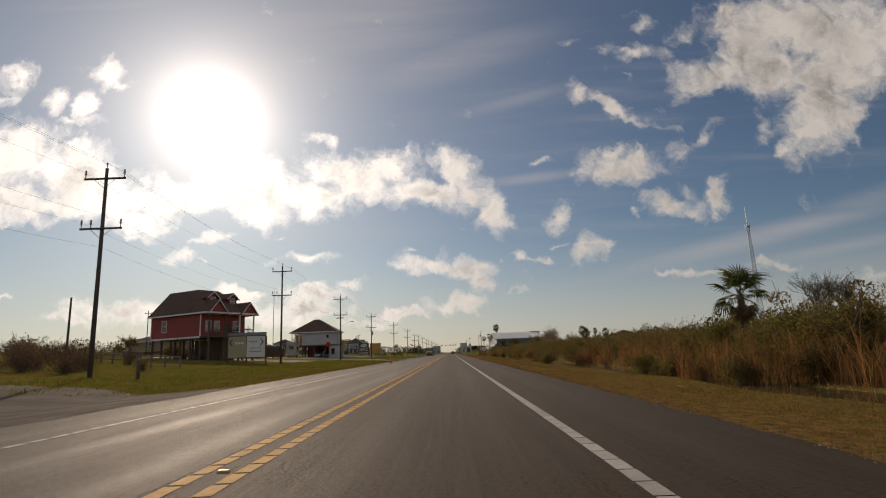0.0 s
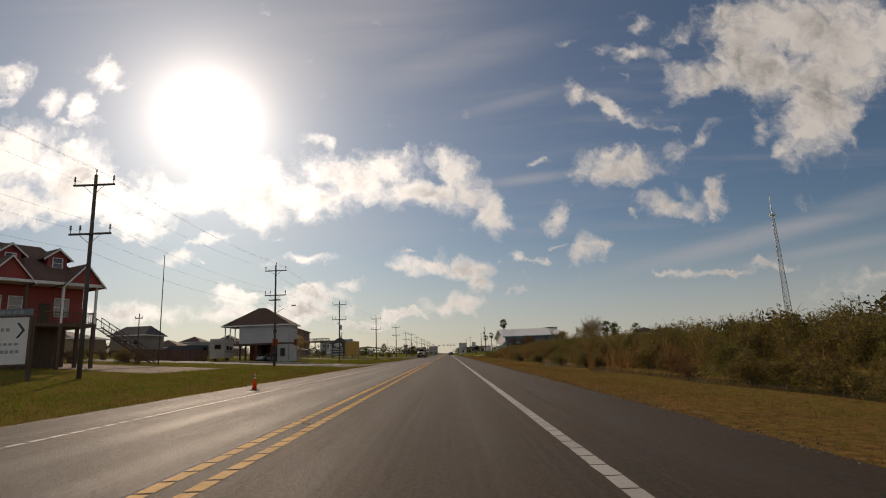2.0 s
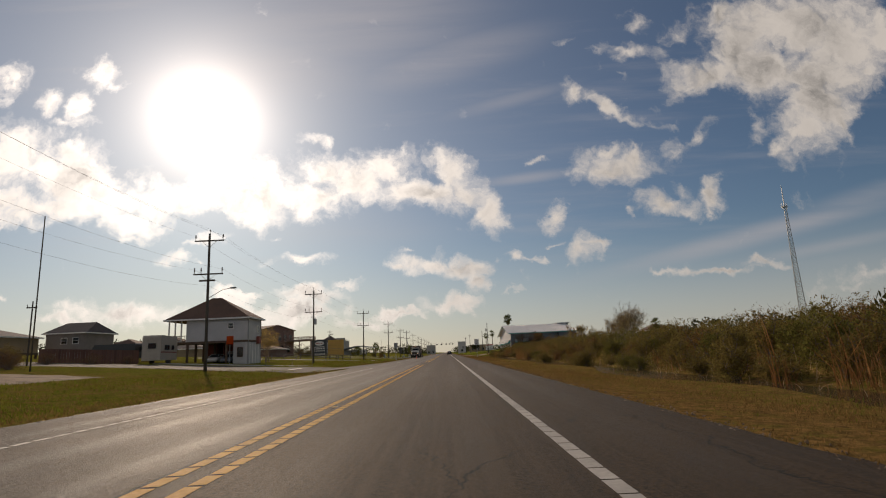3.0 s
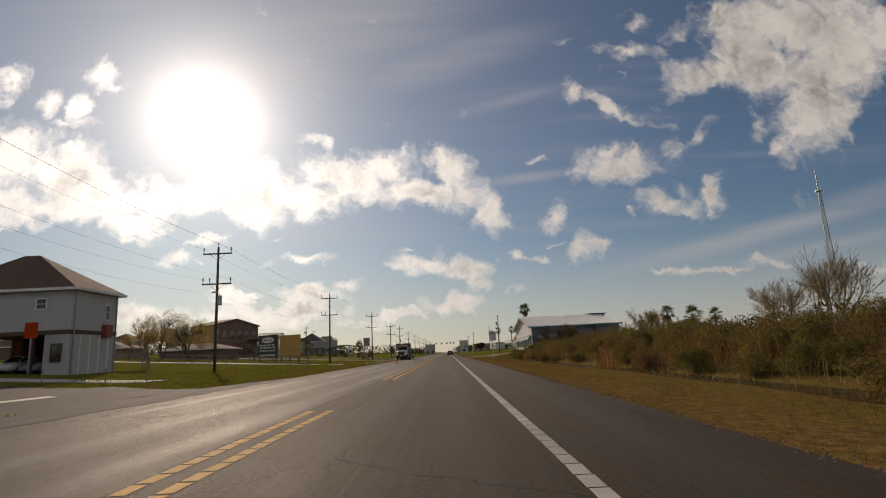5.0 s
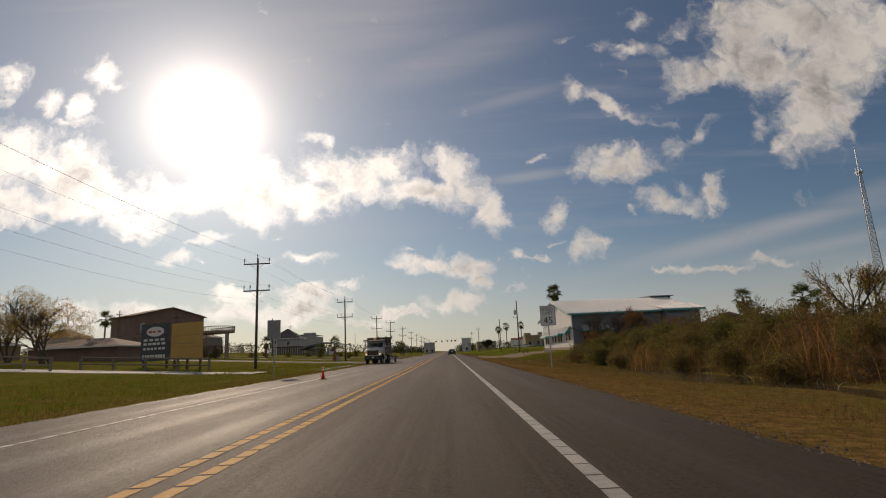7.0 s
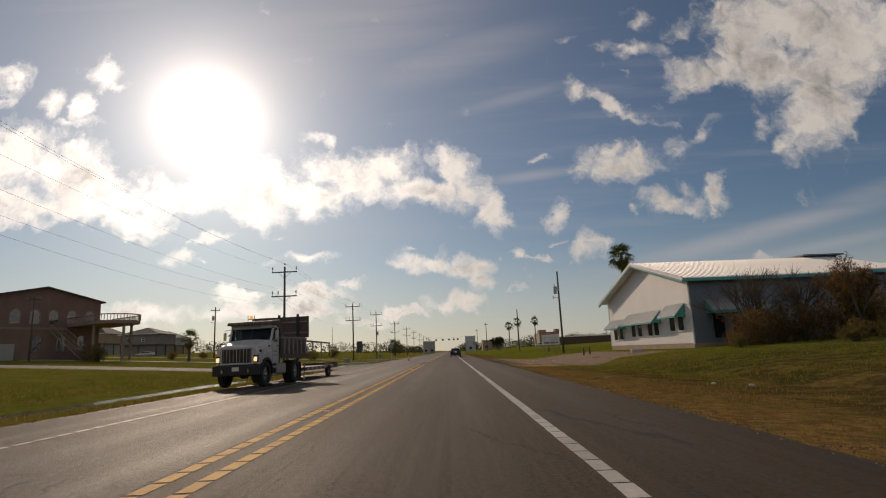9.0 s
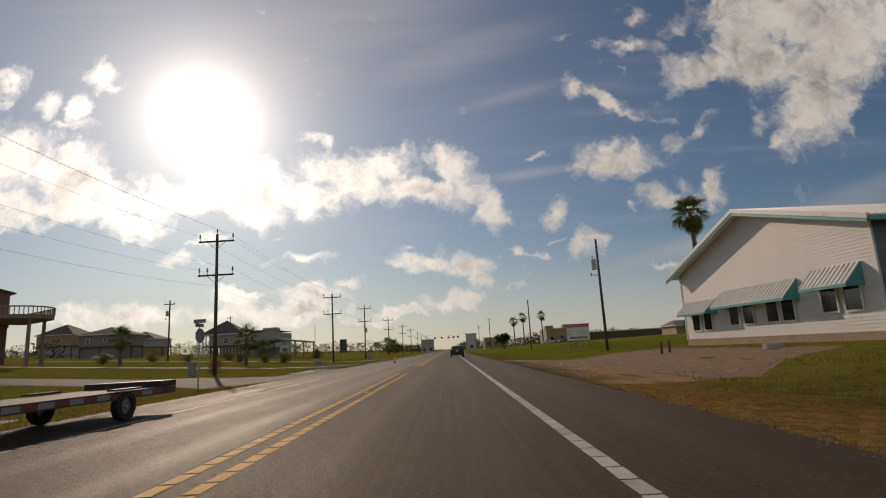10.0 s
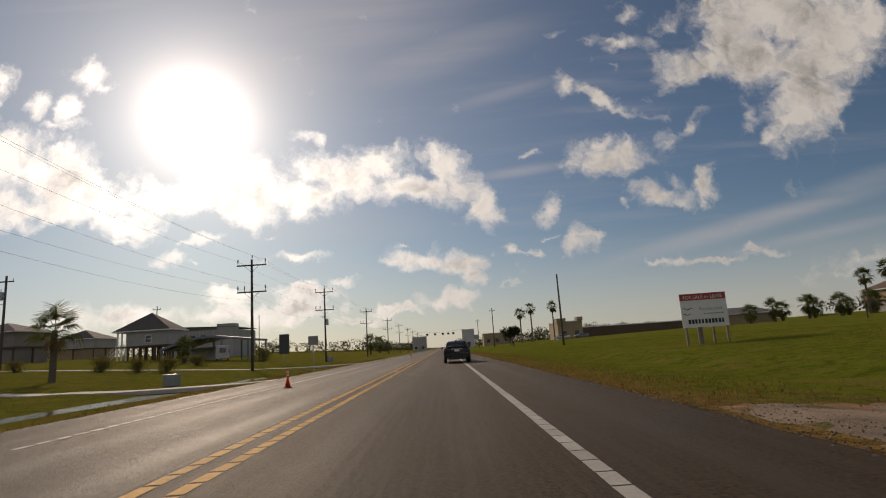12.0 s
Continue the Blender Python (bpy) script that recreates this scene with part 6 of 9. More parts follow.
def arrow_board():
    g = ground_z(-29.8)
    ob = thing("billboard", (-29.8, 79.0, g), "two-panel roadside board with chevrons on dark posts", "billboard", turn=6)
    z0, z1 = 1.45 - g, 4.45 - g
    part("panel", boxes((-2.6, -0.08, -0.06, 0.0, z0, z1)), M["sign_olive"], ob, "faded olive panel")
    part("panel", boxes((0.0, 2.6, -0.06, 0.0, z0, z1)), M["sign_white"], ob, "pale grey panel")
    part("frame", boxes((-2.75, -2.6, -0.1, 0.05, z0 - 0.1, z1 + 0.1), (-0.08, 0.0, -0.1, 0.05, z0, z1), (2.6, 2.75, -0.1, 0.05, z0 - 0.1, z1 + 0.1), (-2.6, 2.6, -0.1, 0.05, z1, z1 + 0.12), (-2.6, 2.6, -0.1, 0.05, z0 - 0.12, z0)), M["dark_wood"], ob)
    part("header", boxes((-2.75, 2.75, -0.05, 0.0, z1 + 0.13, z1 + 0.55)), M["slate_siding"], ob)
    bars(ob, -2.3, 2.3, z1 + 0.24, 0.2, -0.05, "ink_grey", 12, 8)
    for x, s in ((-2.1, -1), (2.0, 1)):
        bm = bmesh.new()
        for k in (1, -1):
            vs = [bm.verts.new(p) for p in ((x, -0.066, z0 + 2.15 + k * 0.5), (x + s * 0.38, -0.066, z0 + 2.15), (x + s * 0.2, -0.066, z0 + 2.15), (x - s * 0.16, -0.066, z0 + 2.15 + k * 0.5))]
            bm.faces.new(vs)
        part("chevron", bm, M["ink"], ob)
    bars(ob, 0.35, 1.5, z0 + 2.1, 0.22, -0.06, "ink_grey", 4, 9)
    bars(ob, 0.5, 2.1, z0 + 1.2, 0.16, -0.06, "ink_grey", 5, 10)
    bars(ob, 0.35, 2.2, z0 + 0.7, 0.2, -0.06, "ink_grey", 6, 11)
    bars(ob, -1.6, -0.4, z0 + 1.9, 0.3, -0.06, "sign_white", 3, 12)
    for x in (-2.68, -0.04, 2.68):
        part("post", boxes((x - 0.1, x + 0.1, 0.06, 0.26, -0.6, z1)), M["dark_wood"], ob)


def roadside_boards():
    g = ground_z(-31)
    ob = thing("billboard", (-28.6, 206.2, g), "blank orange-yellow plywood board on posts", "billboard", turn=-25)
    part("panel", boxes((-2.45, 2.45, -0.05, 0.03, 1.55 - g, 5.5 - g)), M["sign_yellow"], ob)
    rows = [(-2.45, 2.45, -0.056, -0.051, z - g, z - g + 0.02) for z in (2.8, 4.1)]
    part("seam", boxes(*rows), M["dark_wood"], ob)
    bars(ob, -1.6, 1.4, 3.2 - g, 0.14, -0.056, "tan_siding", 8, 14)
    for x in (-2.0, 0.0, 2.0):
        part("post", boxes((x - 0.1, x + 0.1, 0.04, 0.22, -0.6, 5.4 - g)), M["dark_wood"], ob)
    ob = thing("billboard", (-33.3, 208.4, g), "dark sign board with an oval emblem and pale lettering", "billboard", turn=-25)
    part("panel", boxes((-2.4, 2.3, -0.05, 0.03, 1.5 - g, 5.7 - g)), M["sign_dark"], ob)
    bm = bmesh.new()
    vs = [bm.verts.new((1.5 * math.cos(a), -0.058, 4.8 - g + 0.55 * math.sin(a))) for a in [math.tau * i / 24 for i in range(24)]]
    bm.faces.new(vs)
    part("emblem", bm, M["sign_white"], ob, "pale oval")
    bars(ob, -1.1, 1.1, 4.68 - g, 0.22, -0.062, "sign_red", 3, 15)
    for k, z in enumerate((3.75, 3.3, 2.75)):
        bars(ob, -1.9, 1.9, z - g, 0.25, -0.056, "sign_white", 4 + k, 16 + k)
    bars(ob, -2.0, 1.9, 1.75 - g, 0.45, -0.056, "sign_white", 9, 21)
    for x in (-2.0, 1.9):
        part("post", boxes((x - 0.1, x + 0.1, 0.04, 0.22, -0.6, 5.6 - g)), M["dark_wood"], ob)


def plate_sign(x, y, top, w, h, mat, label, post_h=None, back=False, turn=0.0, text=()):
    g = ground_z(x)
    ob = thing("road_sign", (x, y, g), label, "road sign", turn=turn)
    z1 = top - g
    bm = boxes((-w / 2, w / 2, -0.012, 0.012, z1 - h, z1))
    part("plate", bm, M["sign_back"] if back else M[mat], ob)
    part("post", boxes((-0.035, 0.035, 0.013, 0.06, -0.4, z1 - 0.05)), M["steel"], ob)
    for body, z, size in text:
        letters(ob, body, 0, -0.015, z1 - z, size, "ink")
    if text:
        rows = ((-w / 2 + 0.02, w / 2 - 0.02, -0.016, -0.013, z1 - 0.04, z1 - 0.02), (-w / 2 + 0.02, w / 2 - 0.02, -0.016, -0.013, z1 - h + 0.02, z1 - h + 0.04),
                (-w / 2 + 0.02, -w / 2 + 0.04, -0.016, -0.013, z1 - h + 0.04, z1 - 0.04), (w / 2 - 0.04, w / 2 - 0.02, -0.016, -0.013, z1 - h + 0.04, z1 - 0.04))
        part("border", boxes(*rows), M["ink"], ob)
    return ob


sale_board()
arrow_board()
roadside_boards()
plate_sign(6.2, 179.3, 3.5, 0.92, 1.20, "sign_white", "white speed limit sign on a steel post in the verge", text=(("SPEED", 0.30, 0.27), ("LIMIT", 0.54, 0.27), ("45", 1.08, 0.58)))
plate_sign(-10.75, 180.4, 3.48, 0.82, 1.12, "sign_white", "grey back of an upright road sign on a steel post", back=True)
plate_sign(-10.98, 288.5, 2.75, 0.85, 0.75, "sign_white", "grey back of a square road sign on a post", back=True)
plate_sign(10.5, 420, 4.4, 1.6, 1.4, "sign_white", "small pale sign by the road far ahead", back=True)
plate_sign(-21.2, 315.0, 4.2, 1.35, 2.6, "sign_dark", "dark upright sign board on a post beside the road")


def stop_sign():
    g = ground_z(-13.5)
    ob = thing("stop_sign", (-13.5, 235.9, g), "grey back of a stop sign with street name blades", "stop sign", turn=80)
    bm = bmesh.new()
    z = 2.55 - g
    extrude_outline(bm, [(0.42 * math.cos(math.radians(22.5 + 45 * i)), z + 0.42 * math.sin(math.radians(22.5 + 45 * i))) for i in range(8)], "y", -0.02, 0.0)
    part("plate", bm, M["sign_back"], ob)
    part("post", rods(((0, 0.03, -0.4), (0, 0.03, 3.2 - g), 0.035)), M["steel"], ob)
    part("name_blade", boxes((-0.36, 0.36, 0.02, 0.04, 3.02 - g, 3.22 - g)), M["sign_back"], ob)
    part("name_blade", boxes((-0.01, 0.01, -0.33, 0.39, 3.24 - g, 3.44 - g)), M["sign_back"], ob)


stop_sign()


def orange_flag_sign():
    x, y = -34.2, 151.5
    g = ground_z(x)
    ob = thing("road_sign", (x, y, g), "orange panel on a thin stand in front of a house", "road sign")
    part("plate", boxes((-0.55, 0.55, -0.03, 0.0, 3.0, 4.3)), M["orange"], ob)
    part("post", rods(((0, 0.03, -0.2), (0, 0.03, 4.2), 0.04)), M["steel"], ob)


orange_flag_sign()


def cone(x, y, s=0.58):
    ob = thing("traffic_cone", (x, y, 0.0), "orange traffic cone with pale collars on the shoulder", "traffic cone", "cones along the shoulder", turn=(x * 37 + y * 13) % 60)
    bm = boxes((-0.26 * s, 0.26 * s, -0.26 * s, 0.26 * s, 0.0, 0.05 * s), bevel=0.012)
    part("base", bm, M["black_plastic"], ob)
    bm = rods(((0, 0, 0.05 * s), (0, 0, 0.10 * s), 0.19 * s, 0.17 * s), ((0, 0, 0.10 * s), (0, 0, 0.62 * s), 0.15 * s, 0.07 * s), n=18)
    tube(bm, (0, 0, 0.62 * s), (0, 0, 1.1 * s), 0.055 * s, 0.05 * s, 12)
    part("body", bm, M["orange"], ob, smooth=True)
    for a, b, ra, rb in ((0.72, 0.84, 0.062, 0.060), (0.92, 1.02, 0.06, 0.058)):
        part("collar", rods(((0, 0, a * s), (0, 0, b * s), ra * s, rb * s), n=14), M["reflective"], ob, "pale reflective collar")


for x, y in ((-7.4, 65.0), (-6.1, 173.5), (-5.8, 262.9), (-6.0, 340.0)):
    cone(x, y)


def utility_box(x, y, w, h):
    g = max(ground_z(x), -0.05)
    ob = thing("utility_box", (x, y, g), "grey-green utility box standing in the grass", "utility box")
    part("body", boxes((-w / 2, w / 2, -w / 2, w / 2, -0.1, h), bevel=0.03), M["box_green"], ob)
    part("lid", boxes((-w / 2 - 0.03, w / 2 + 0.03, -w / 2 - 0.03, w / 2 + 0.03, h, h + 0.06), bevel=0.015), M["grey_metal"], ob)
    part("door", boxes((-w / 2 + 0.05, w / 2 - 0.05, -w / 2 - 0.02, -w / 2 - 0.002, 0.1, h - 0.08)), M["box_green"], ob)


utility_box(-21.3, 251.6, 0.5, 1.1)
utility_box(-16.9, 276.6, 0.75, 0.55)
utility_box(-18.3, 330.0, 0.8, 0.9)


def plain_pole(x, y, h, r, label, arm=0.0, can=False):
    g = ground_z(x)
    ob = thing("utility_pole", (x, y, g), label, "utility pole")
    top = h - g
    part("post", rods(((0, 0, -0.4), (0, 0, top), r, r * 0.7), n=10), M["pole_wood"], ob, smooth=True)
    if arm:
        part("crossarm", boxes((-arm, arm, -0.15, -0.05, top - 0.8, top - 0.66)), M["pole_wood"], ob)
        for a in (-arm * 0.9, arm * 0.9):
            part("insulator", rods(((a, -0.1, top - 0.66), (a, -0.1, top - 0.35), 0.05, 0.03), n=6), M["insulator"], ob)
    if can:
        part("transformer", bevelled(rods(((-0.42, -0.05, top - 2.9), (-0.42, -0.05, top - 1.95), 0.25), n=12), 0.03), M["grey_metal"], ob)
        part("bracket", boxes((-0.25, 0.05, -0.2, -0.05, top - 2.5, top - 2.38), (-0.75, 0.0, -0.06, 0.0, top - 3.45, top - 3.38)), M["steel"], ob)
        part("insulator", rods(((-0.5, -0.05, top - 1.95), (-0.5, -0.05, top - 1.6), 0.04), ((-0.75, -0.03, top - 3.5), (-0.75, -0.03, top - 3.2), 0.06)), M["insulator"], ob)
    return ob


plain_pole(14.4, 257.2, 10.6, 0.14, "tall wooden power pole with a grey transformer can", can=True)
plain_pole(16.5, 318, 10.2, 0.15, "bare wooden power pole beside the grass field")
plain_pole(14.0, 395, 11, 0.15, "wooden power pole far ahead", 0.8)
plain_pole(13.5, 455, 11, 0.15, "wooden power pole far ahead", 0.8)
plain_pole(-37.8, 115.2, 15.5, 0.07, "tall thin grey flagpole without a flag")
plain_pole(-51.5, 306, 12.9, 0.17, "wooden power pole with transformer behind the path", 1.0, True)
plain_pole(-62, 360, 14.0, 0.13, "wooden power pole among the houses", 0.9)
plain_pole(-33.0, 340, 9.0, 0.08, "thin wooden pole in the field")
plain_pole(-58, 262, 11.5, 0.13, "wooden pole beside the brick house", 1.0)
plain_pole(-60.5, 246, 11.2, 0.11, "slender wooden pole behind the boards", 0.5)
plain_pole(-46.5, 65.3, 9.4, 0.16, "short dark wooden post")
plain_pole(-72, 128, 13.5, 0.12, "wooden power pole behind the houses", 0.8)
plain_pole(-48, 128, 9.0, 0.1, "wooden power pole behind the yard", 0.6)


def lattice_tower():
    """A guyed mast far beyond the scrub."""
    x, y, h = 285.5, 500, 126.0
    g = ground_z(x)
    ob = thing("radio_tower", (x, y, g), "tall slim lattice radio mast", "tower")
    bm = bmesh.new()
    wide = 3.6
    split = 102.0
    corner = [(math.cos(math.radians(a)) * wide, math.sin(math.radians(a)) * wide) for a in (90, 210, 330)]
    zs = [split * k / 26 - 1.0 for k in range(27)]

    def at(c, z):
        k = 1 - 0.72 * max(z, 0) / split
        return Vector((c[0] * k, c[1] * k, z))
    for c in corner:
        tube(bm, at(c, zs[0]), at(c, zs[-1]), 0.34, 0.24, 5)
    for z0, z1 in zip(zs, zs[1:]):
        for i in range(3):
            a, b = corner[i], corner[(i + 1) % 3]
            tube(bm, at(a, z0), at(b, z1), 0.13, n=4, caps=False)
            tube(bm, at(b, z0), at(a, z1), 0.13, n=4, caps=False)
            tube(bm, at(a, z1), at(b, z1), 0.13, n=4, caps=False)
    part("mast", bm, M["grey_metal"], ob)
    part("platform", boxes((-1.8, 1.8, -1.8, 1.8, split - 1.2, split - 0.4)), M["grey_metal"], ob)
    part("antenna", rods(((0, 0, split - 1.5), (0, 0, h - g), 0.5, 0.22), n=6), M["grey_metal"], ob)
    for k in (-1.9, 1.9):
        part("antenna", rods(((k, 0, split - 3), (k, 0, split + 2), 0.25), n=6), M["grey_metal"], ob)


lattice_tower()


def fence(x0, y0, x1, y1, step=3.0, h=1.2, label="weathered wooden post and rail fence"):
    a, b = Vector((x0, y0)), Vector((x1, y1))
    n = max(2, int((b - a).length / step))
    c = (a + b) / 2
    g = ground_z(c.x)
    ob = thing("fence", (c.x, c.y, g), label, "fence")
    pts = []
    for i in range(n + 1):
        p = a.lerp(b, i / n)
        z = ground_z(p.x) - g
        q = (p.x - c.x, p.y - c.y, z)
        pts.append(q)
        part("post", boxes((q[0] - 0.09, q[0] + 0.09, q[1] - 0.09, q[1] + 0.09, z - 0.3, z + h)), M["fence_wood"], ob)
    for p, q in zip(pts, pts[1:]):
        for k in (0.45, 0.95):
            bm = bmesh.new()
            tube(bm, (p[0], p[1] - 0.1, p[2] + h * k), (q[0], q[1] - 0.1, q[2] + h * k), 0.07, n=4)
            part("rail", bm, M["fence_wood"], ob)


fence(-36, 196, -62, 204, 3.4, 1.3)
fence(-24, 201.5, -36, 200, 3.0, 1.3)
fence(-61, 92, -84, 84, 3.0, 1.4)
fence(-72, 112, -48, 84, 2.8, 1.3)


def board_fence(x0, y0, x1, y1, h, label):
    """A close fence of upright boards."""
    a, b = Vector((x0, y0)), Vector((x1, y1))
    n = int((b - a).length / 0.3)
    ob = thing("fence", (x0, y0, 0.0), label, "fence")
    way = (b - a).normalized()
    turn = math.degrees(math.atan2(way.y, way.x))
    plank = boxes((-0.14, 0.14, -0.012, 0.012, -0.3, 1.0))
    me = bpy.data.meshes.new("board")
    plank.to_mesh(me)
    plank.free()
    me.materials.append(M["rust_brown"])
    for k in range(n):
        p = a.lerp(b, (k + 0.5) / n)
        board = new("board", me)
        board.parent = ob
        board.matrix_basis = Matrix.Translation((p.x - x0, p.y - y0, ground_z(p.x))) @ Matrix.Rotation(radians(turn), 4, "Z") @ Matrix.Diagonal((1, 1, h + 0.05 * noise.noise(Vector((k, 3, 1))), 1))
    for z in (0.4, h - 0.3):
        part("rail", rods(((0, 0.05, ground_z(x0) + z), (x1 - x0, y1 - y0 + 0.05, ground_z(x1) + z), 0.05), n=4), M["dark_wood"], ob)


board_fence(-53.5, 137.0, -44.0, 143.5, 1.9, "reddish-brown close-boarded yard fence")

plain_pole(-21.7, 37.5, 1.35, 0.13, "short stout wooden post at the edge of the lawn")
fence(-29.0, 58.0, -52.0, 74.0, 3.0, 1.2)


# ---------------------------------------------------------------- vehicles
def wheel(parent, x, y, z, r, w, side, name="wheel"):
    """A wheel whose axle lies along x; side is +1 or -1 for the outer face."""
    bm = bmesh.new()
    ring = [(r * 0.62, -w / 2), (r * 0.93, -w / 2), (r, -w * 0.36), (r, w * 0.36), (r * 0.93, w / 2), (r * 0.62, w / 2)]
    n = 26
    rows = []
    for i in range(n):
        a = math.tau * i / n
        rows.append([bm.verts.new((x + q, y + p * math.cos(a), z + p * math.sin(a))) for p, q in ring])
    for i in range(n):
        for j in range(len(ring)):
            a, b = rows[i], rows[(i + 1) % n]
            k = (j + 1) % len(ring)
            bm.faces.new((a[j], b[j], b[k], a[k]))
    tyre = part(name, bm, M["rubber"], parent, "black rubber tyre", smooth=False)
    bm = bmesh.new()
    tube(bm, (x - w * 0.30, y, z), (x + side * w * 0.22, y, z), r * 0.62, r * 0.60, 20)
    tube(bm, (x + side * w * 0.2, y, z), (x + side * w * 0.42, y, z), r * 0.22, r * 0.16, 12)
    for i in range(8):
        a = math.tau * i / 8
        tube(bm, (x + side * w * 0.2, y + r * 0.4 * math.cos(a), z + r * 0.4 * math.sin(a)), (x + side * w * 0.28, y + r * 0.4 * math.cos(a), z + r * 0.4 * math.sin(a)), 0.025, n=6)
    part("rim", bm, M["steel"], tyre, "grey steel rim")
    return tyre


def loft(stations, closed=True):
    """Skins cross-sections given as lists of points of equal length."""
    bm = bmesh.new()
    rows = [[bm.verts.new(p) for p in s] for s in stations]
    for a, b in zip(rows, rows[1:]):
        for j in range(len(a) - 1):
            bm.faces.new((a[j], a[j + 1], b[j + 1], b[j]))
    if closed:
        bm.faces.new(rows[0])
        bm.faces.new(rows[-1][::-1])
    return bm


def sedan(x, y, paint, label, turn=0.0, group="", z=0.0):
    """A four-door saloon. Its rear stands at y = 0 and it points to +y."""
    ob = thing("car", (x, y, z), label, "car", group, turn)
    # y, sill half width, belt half width, sill height, bumper bulge height, belt height, deck height at the middle
    spec = ((0.00, 0.78, 0.74, 0.36, 0.62, 0.92, 1.00), (0.10, 0.86, 0.83, 0.27, 0.60, 1.00, 1.06), (0.55, 0.91, 0.86, 0.22, 0.60, 1.01, 1.07), (1.10, 0.92, 0.86, 0.20, 0.58, 0.99, 1.02),
            (2.20, 0.92, 0.86, 0.20, 0.58, 0.97, 0.98), (3.30, 0.92, 0.85, 0.20, 0.58, 0.95, 0.99), (3.70, 0.91, 0.82, 0.21, 0.56, 0.90, 0.98), (4.40, 0.87, 0.72, 0.23, 0.52, 0.78, 0.84), (4.72, 0.74, 0.60, 0.30, 0.50, 0.66, 0.70))
    st = []
    for yy, ws, wb, zs, zb, zt, zd in spec:
        half = [(ws * 0.82, zs), (ws, zs + 0.10), (ws + 0.01, zb), (wb + 0.03, zt - 0.10), (wb, zt - 0.02), (wb * 0.82, zt + (zd - zt) * 0.6), (0.0, zd)]
        full = half + [(-a, b) for a, b in half[-2::-1]]
        st.append([(a, yy, b) for a, b in full])
    bm = loft(st)
    part("body", bm, M[paint], ob, smooth=True)
    # cabin: y, half width at the belt, half width at the roof, belt z, roof z
    cab = ((0.62, 0.72, 0.66, 1.03, 1.06), (1.25, 0.80, 0.60, 0.99, 1.40), (1.55, 0.82, 0.60, 0.98, 1.45), (2.60, 0.82, 0.60, 0.96, 1.46), (2.95, 0.81, 0.58, 0.96, 1.40), (3.65, 0.74, 0.66, 0.93, 0.99))
    st = []
    for yy, wb, wr, zb, zr in cab:
        half = [(wb, zb), (wb * 0.55 + wr * 0.45, zb + (zr - zb) * 0.5), (wr, zr - 0.03), (wr * 0.8, zr), (0, zr + 0.02)]
        st.append([(a, yy, b) for a, b in half + [(-a, b) for a, b in half[-2::-1]]])
    part("window", loft(st), M["glass"], ob, "dark tinted glass", smooth=True)
    st = []
    for yy, wb, wr, zb, zr in cab[1:5]:
        st.append([(a, yy, b) for a, b in ((wr + 0.02, zr - 0.07), (wr + 0.012, zr - 0.01), (wr * 0.8, zr + 0.012), (0, zr + 0.032), (-wr * 0.8, zr + 0.012), (-wr - 0.012, zr - 0.01), (-wr - 0.02, zr - 0.07))])
    part("roof", loft(st, False), M[paint], ob, smooth=True)
    for s in (-1, 1):
        for lower, upper in (((0.73, 0.60, 1.03), (0.615, 1.27, 1.41)), ((0.835, 2.05, 0.97), (0.615, 1.98, 1.44)), ((0.76, 3.62, 0.95), (0.60, 2.92, 1.41))):
            part("pillar", rods(((s * lower[0], lower[1], lower[2]), (s * upper[0], upper[1], upper[2]), 0.033), n=6), M[paint], ob)
        bm = bmesh.new()
        extrude_outline(bm, [(s * 0.40, 0.86), (s * 0.78, 0.84), (s * 0.84, 0.93), (s * 0.80, 0.985), (s * 0.42, 0.955)], "y", -0.02 + 0.03, 0.16)
        part("tail_lamp", bm, M["lamp_red"], ob, "red tail lamp")
        part("mirror", bevelled(boxes((s * 0.90, s * 1.06, 2.98, 3.10, 0.97, 1.10)), 0.025, 1), M[paint], ob)
        for yy in (0.95, 3.75):
            wheel(ob, s * 0.80, yy, 0.32, 0.325, 0.21, s)
        part("exhaust", rods(((s * 0.55, -0.03, 0.30), (s * 0.55, 0.25, 0.30), 0.045), n=10), M["chrome"], ob)
    part("bumper", bevelled(boxes((-0.80, 0.80, -0.045, 0.10, 0.36, 0.66)), 0.04, 2), M[paint], ob)
    part("diffuser", boxes((-0.60, 0.60, -0.055, 0.1, 0.24, 0.40)), M["black_plastic"], ob)
    part("number_plate", boxes((-0.16, 0.16, -0.012, 0.02, 0.76, 0.90)), M["sign_white"], ob, "plain pale number plate")
    part("badge_strip", boxes((-0.36, 0.36, -0.012, 0.04, 0.915, 0.935)), M["chrome"], ob)
    part("spoiler", bevelled(boxes((-0.66, 0.66, -0.02, 0.14, 1.03, 1.065)), 0.012, 1), M[paint], ob)
    part("aerial", boxes((-0.03, 0.03, 1.4, 1.55, 1.46, 1.53)), M[paint], ob)
    return ob


sedan(0.85, 279.0, "black_paint", "black four-door saloon driving ahead in the lane")


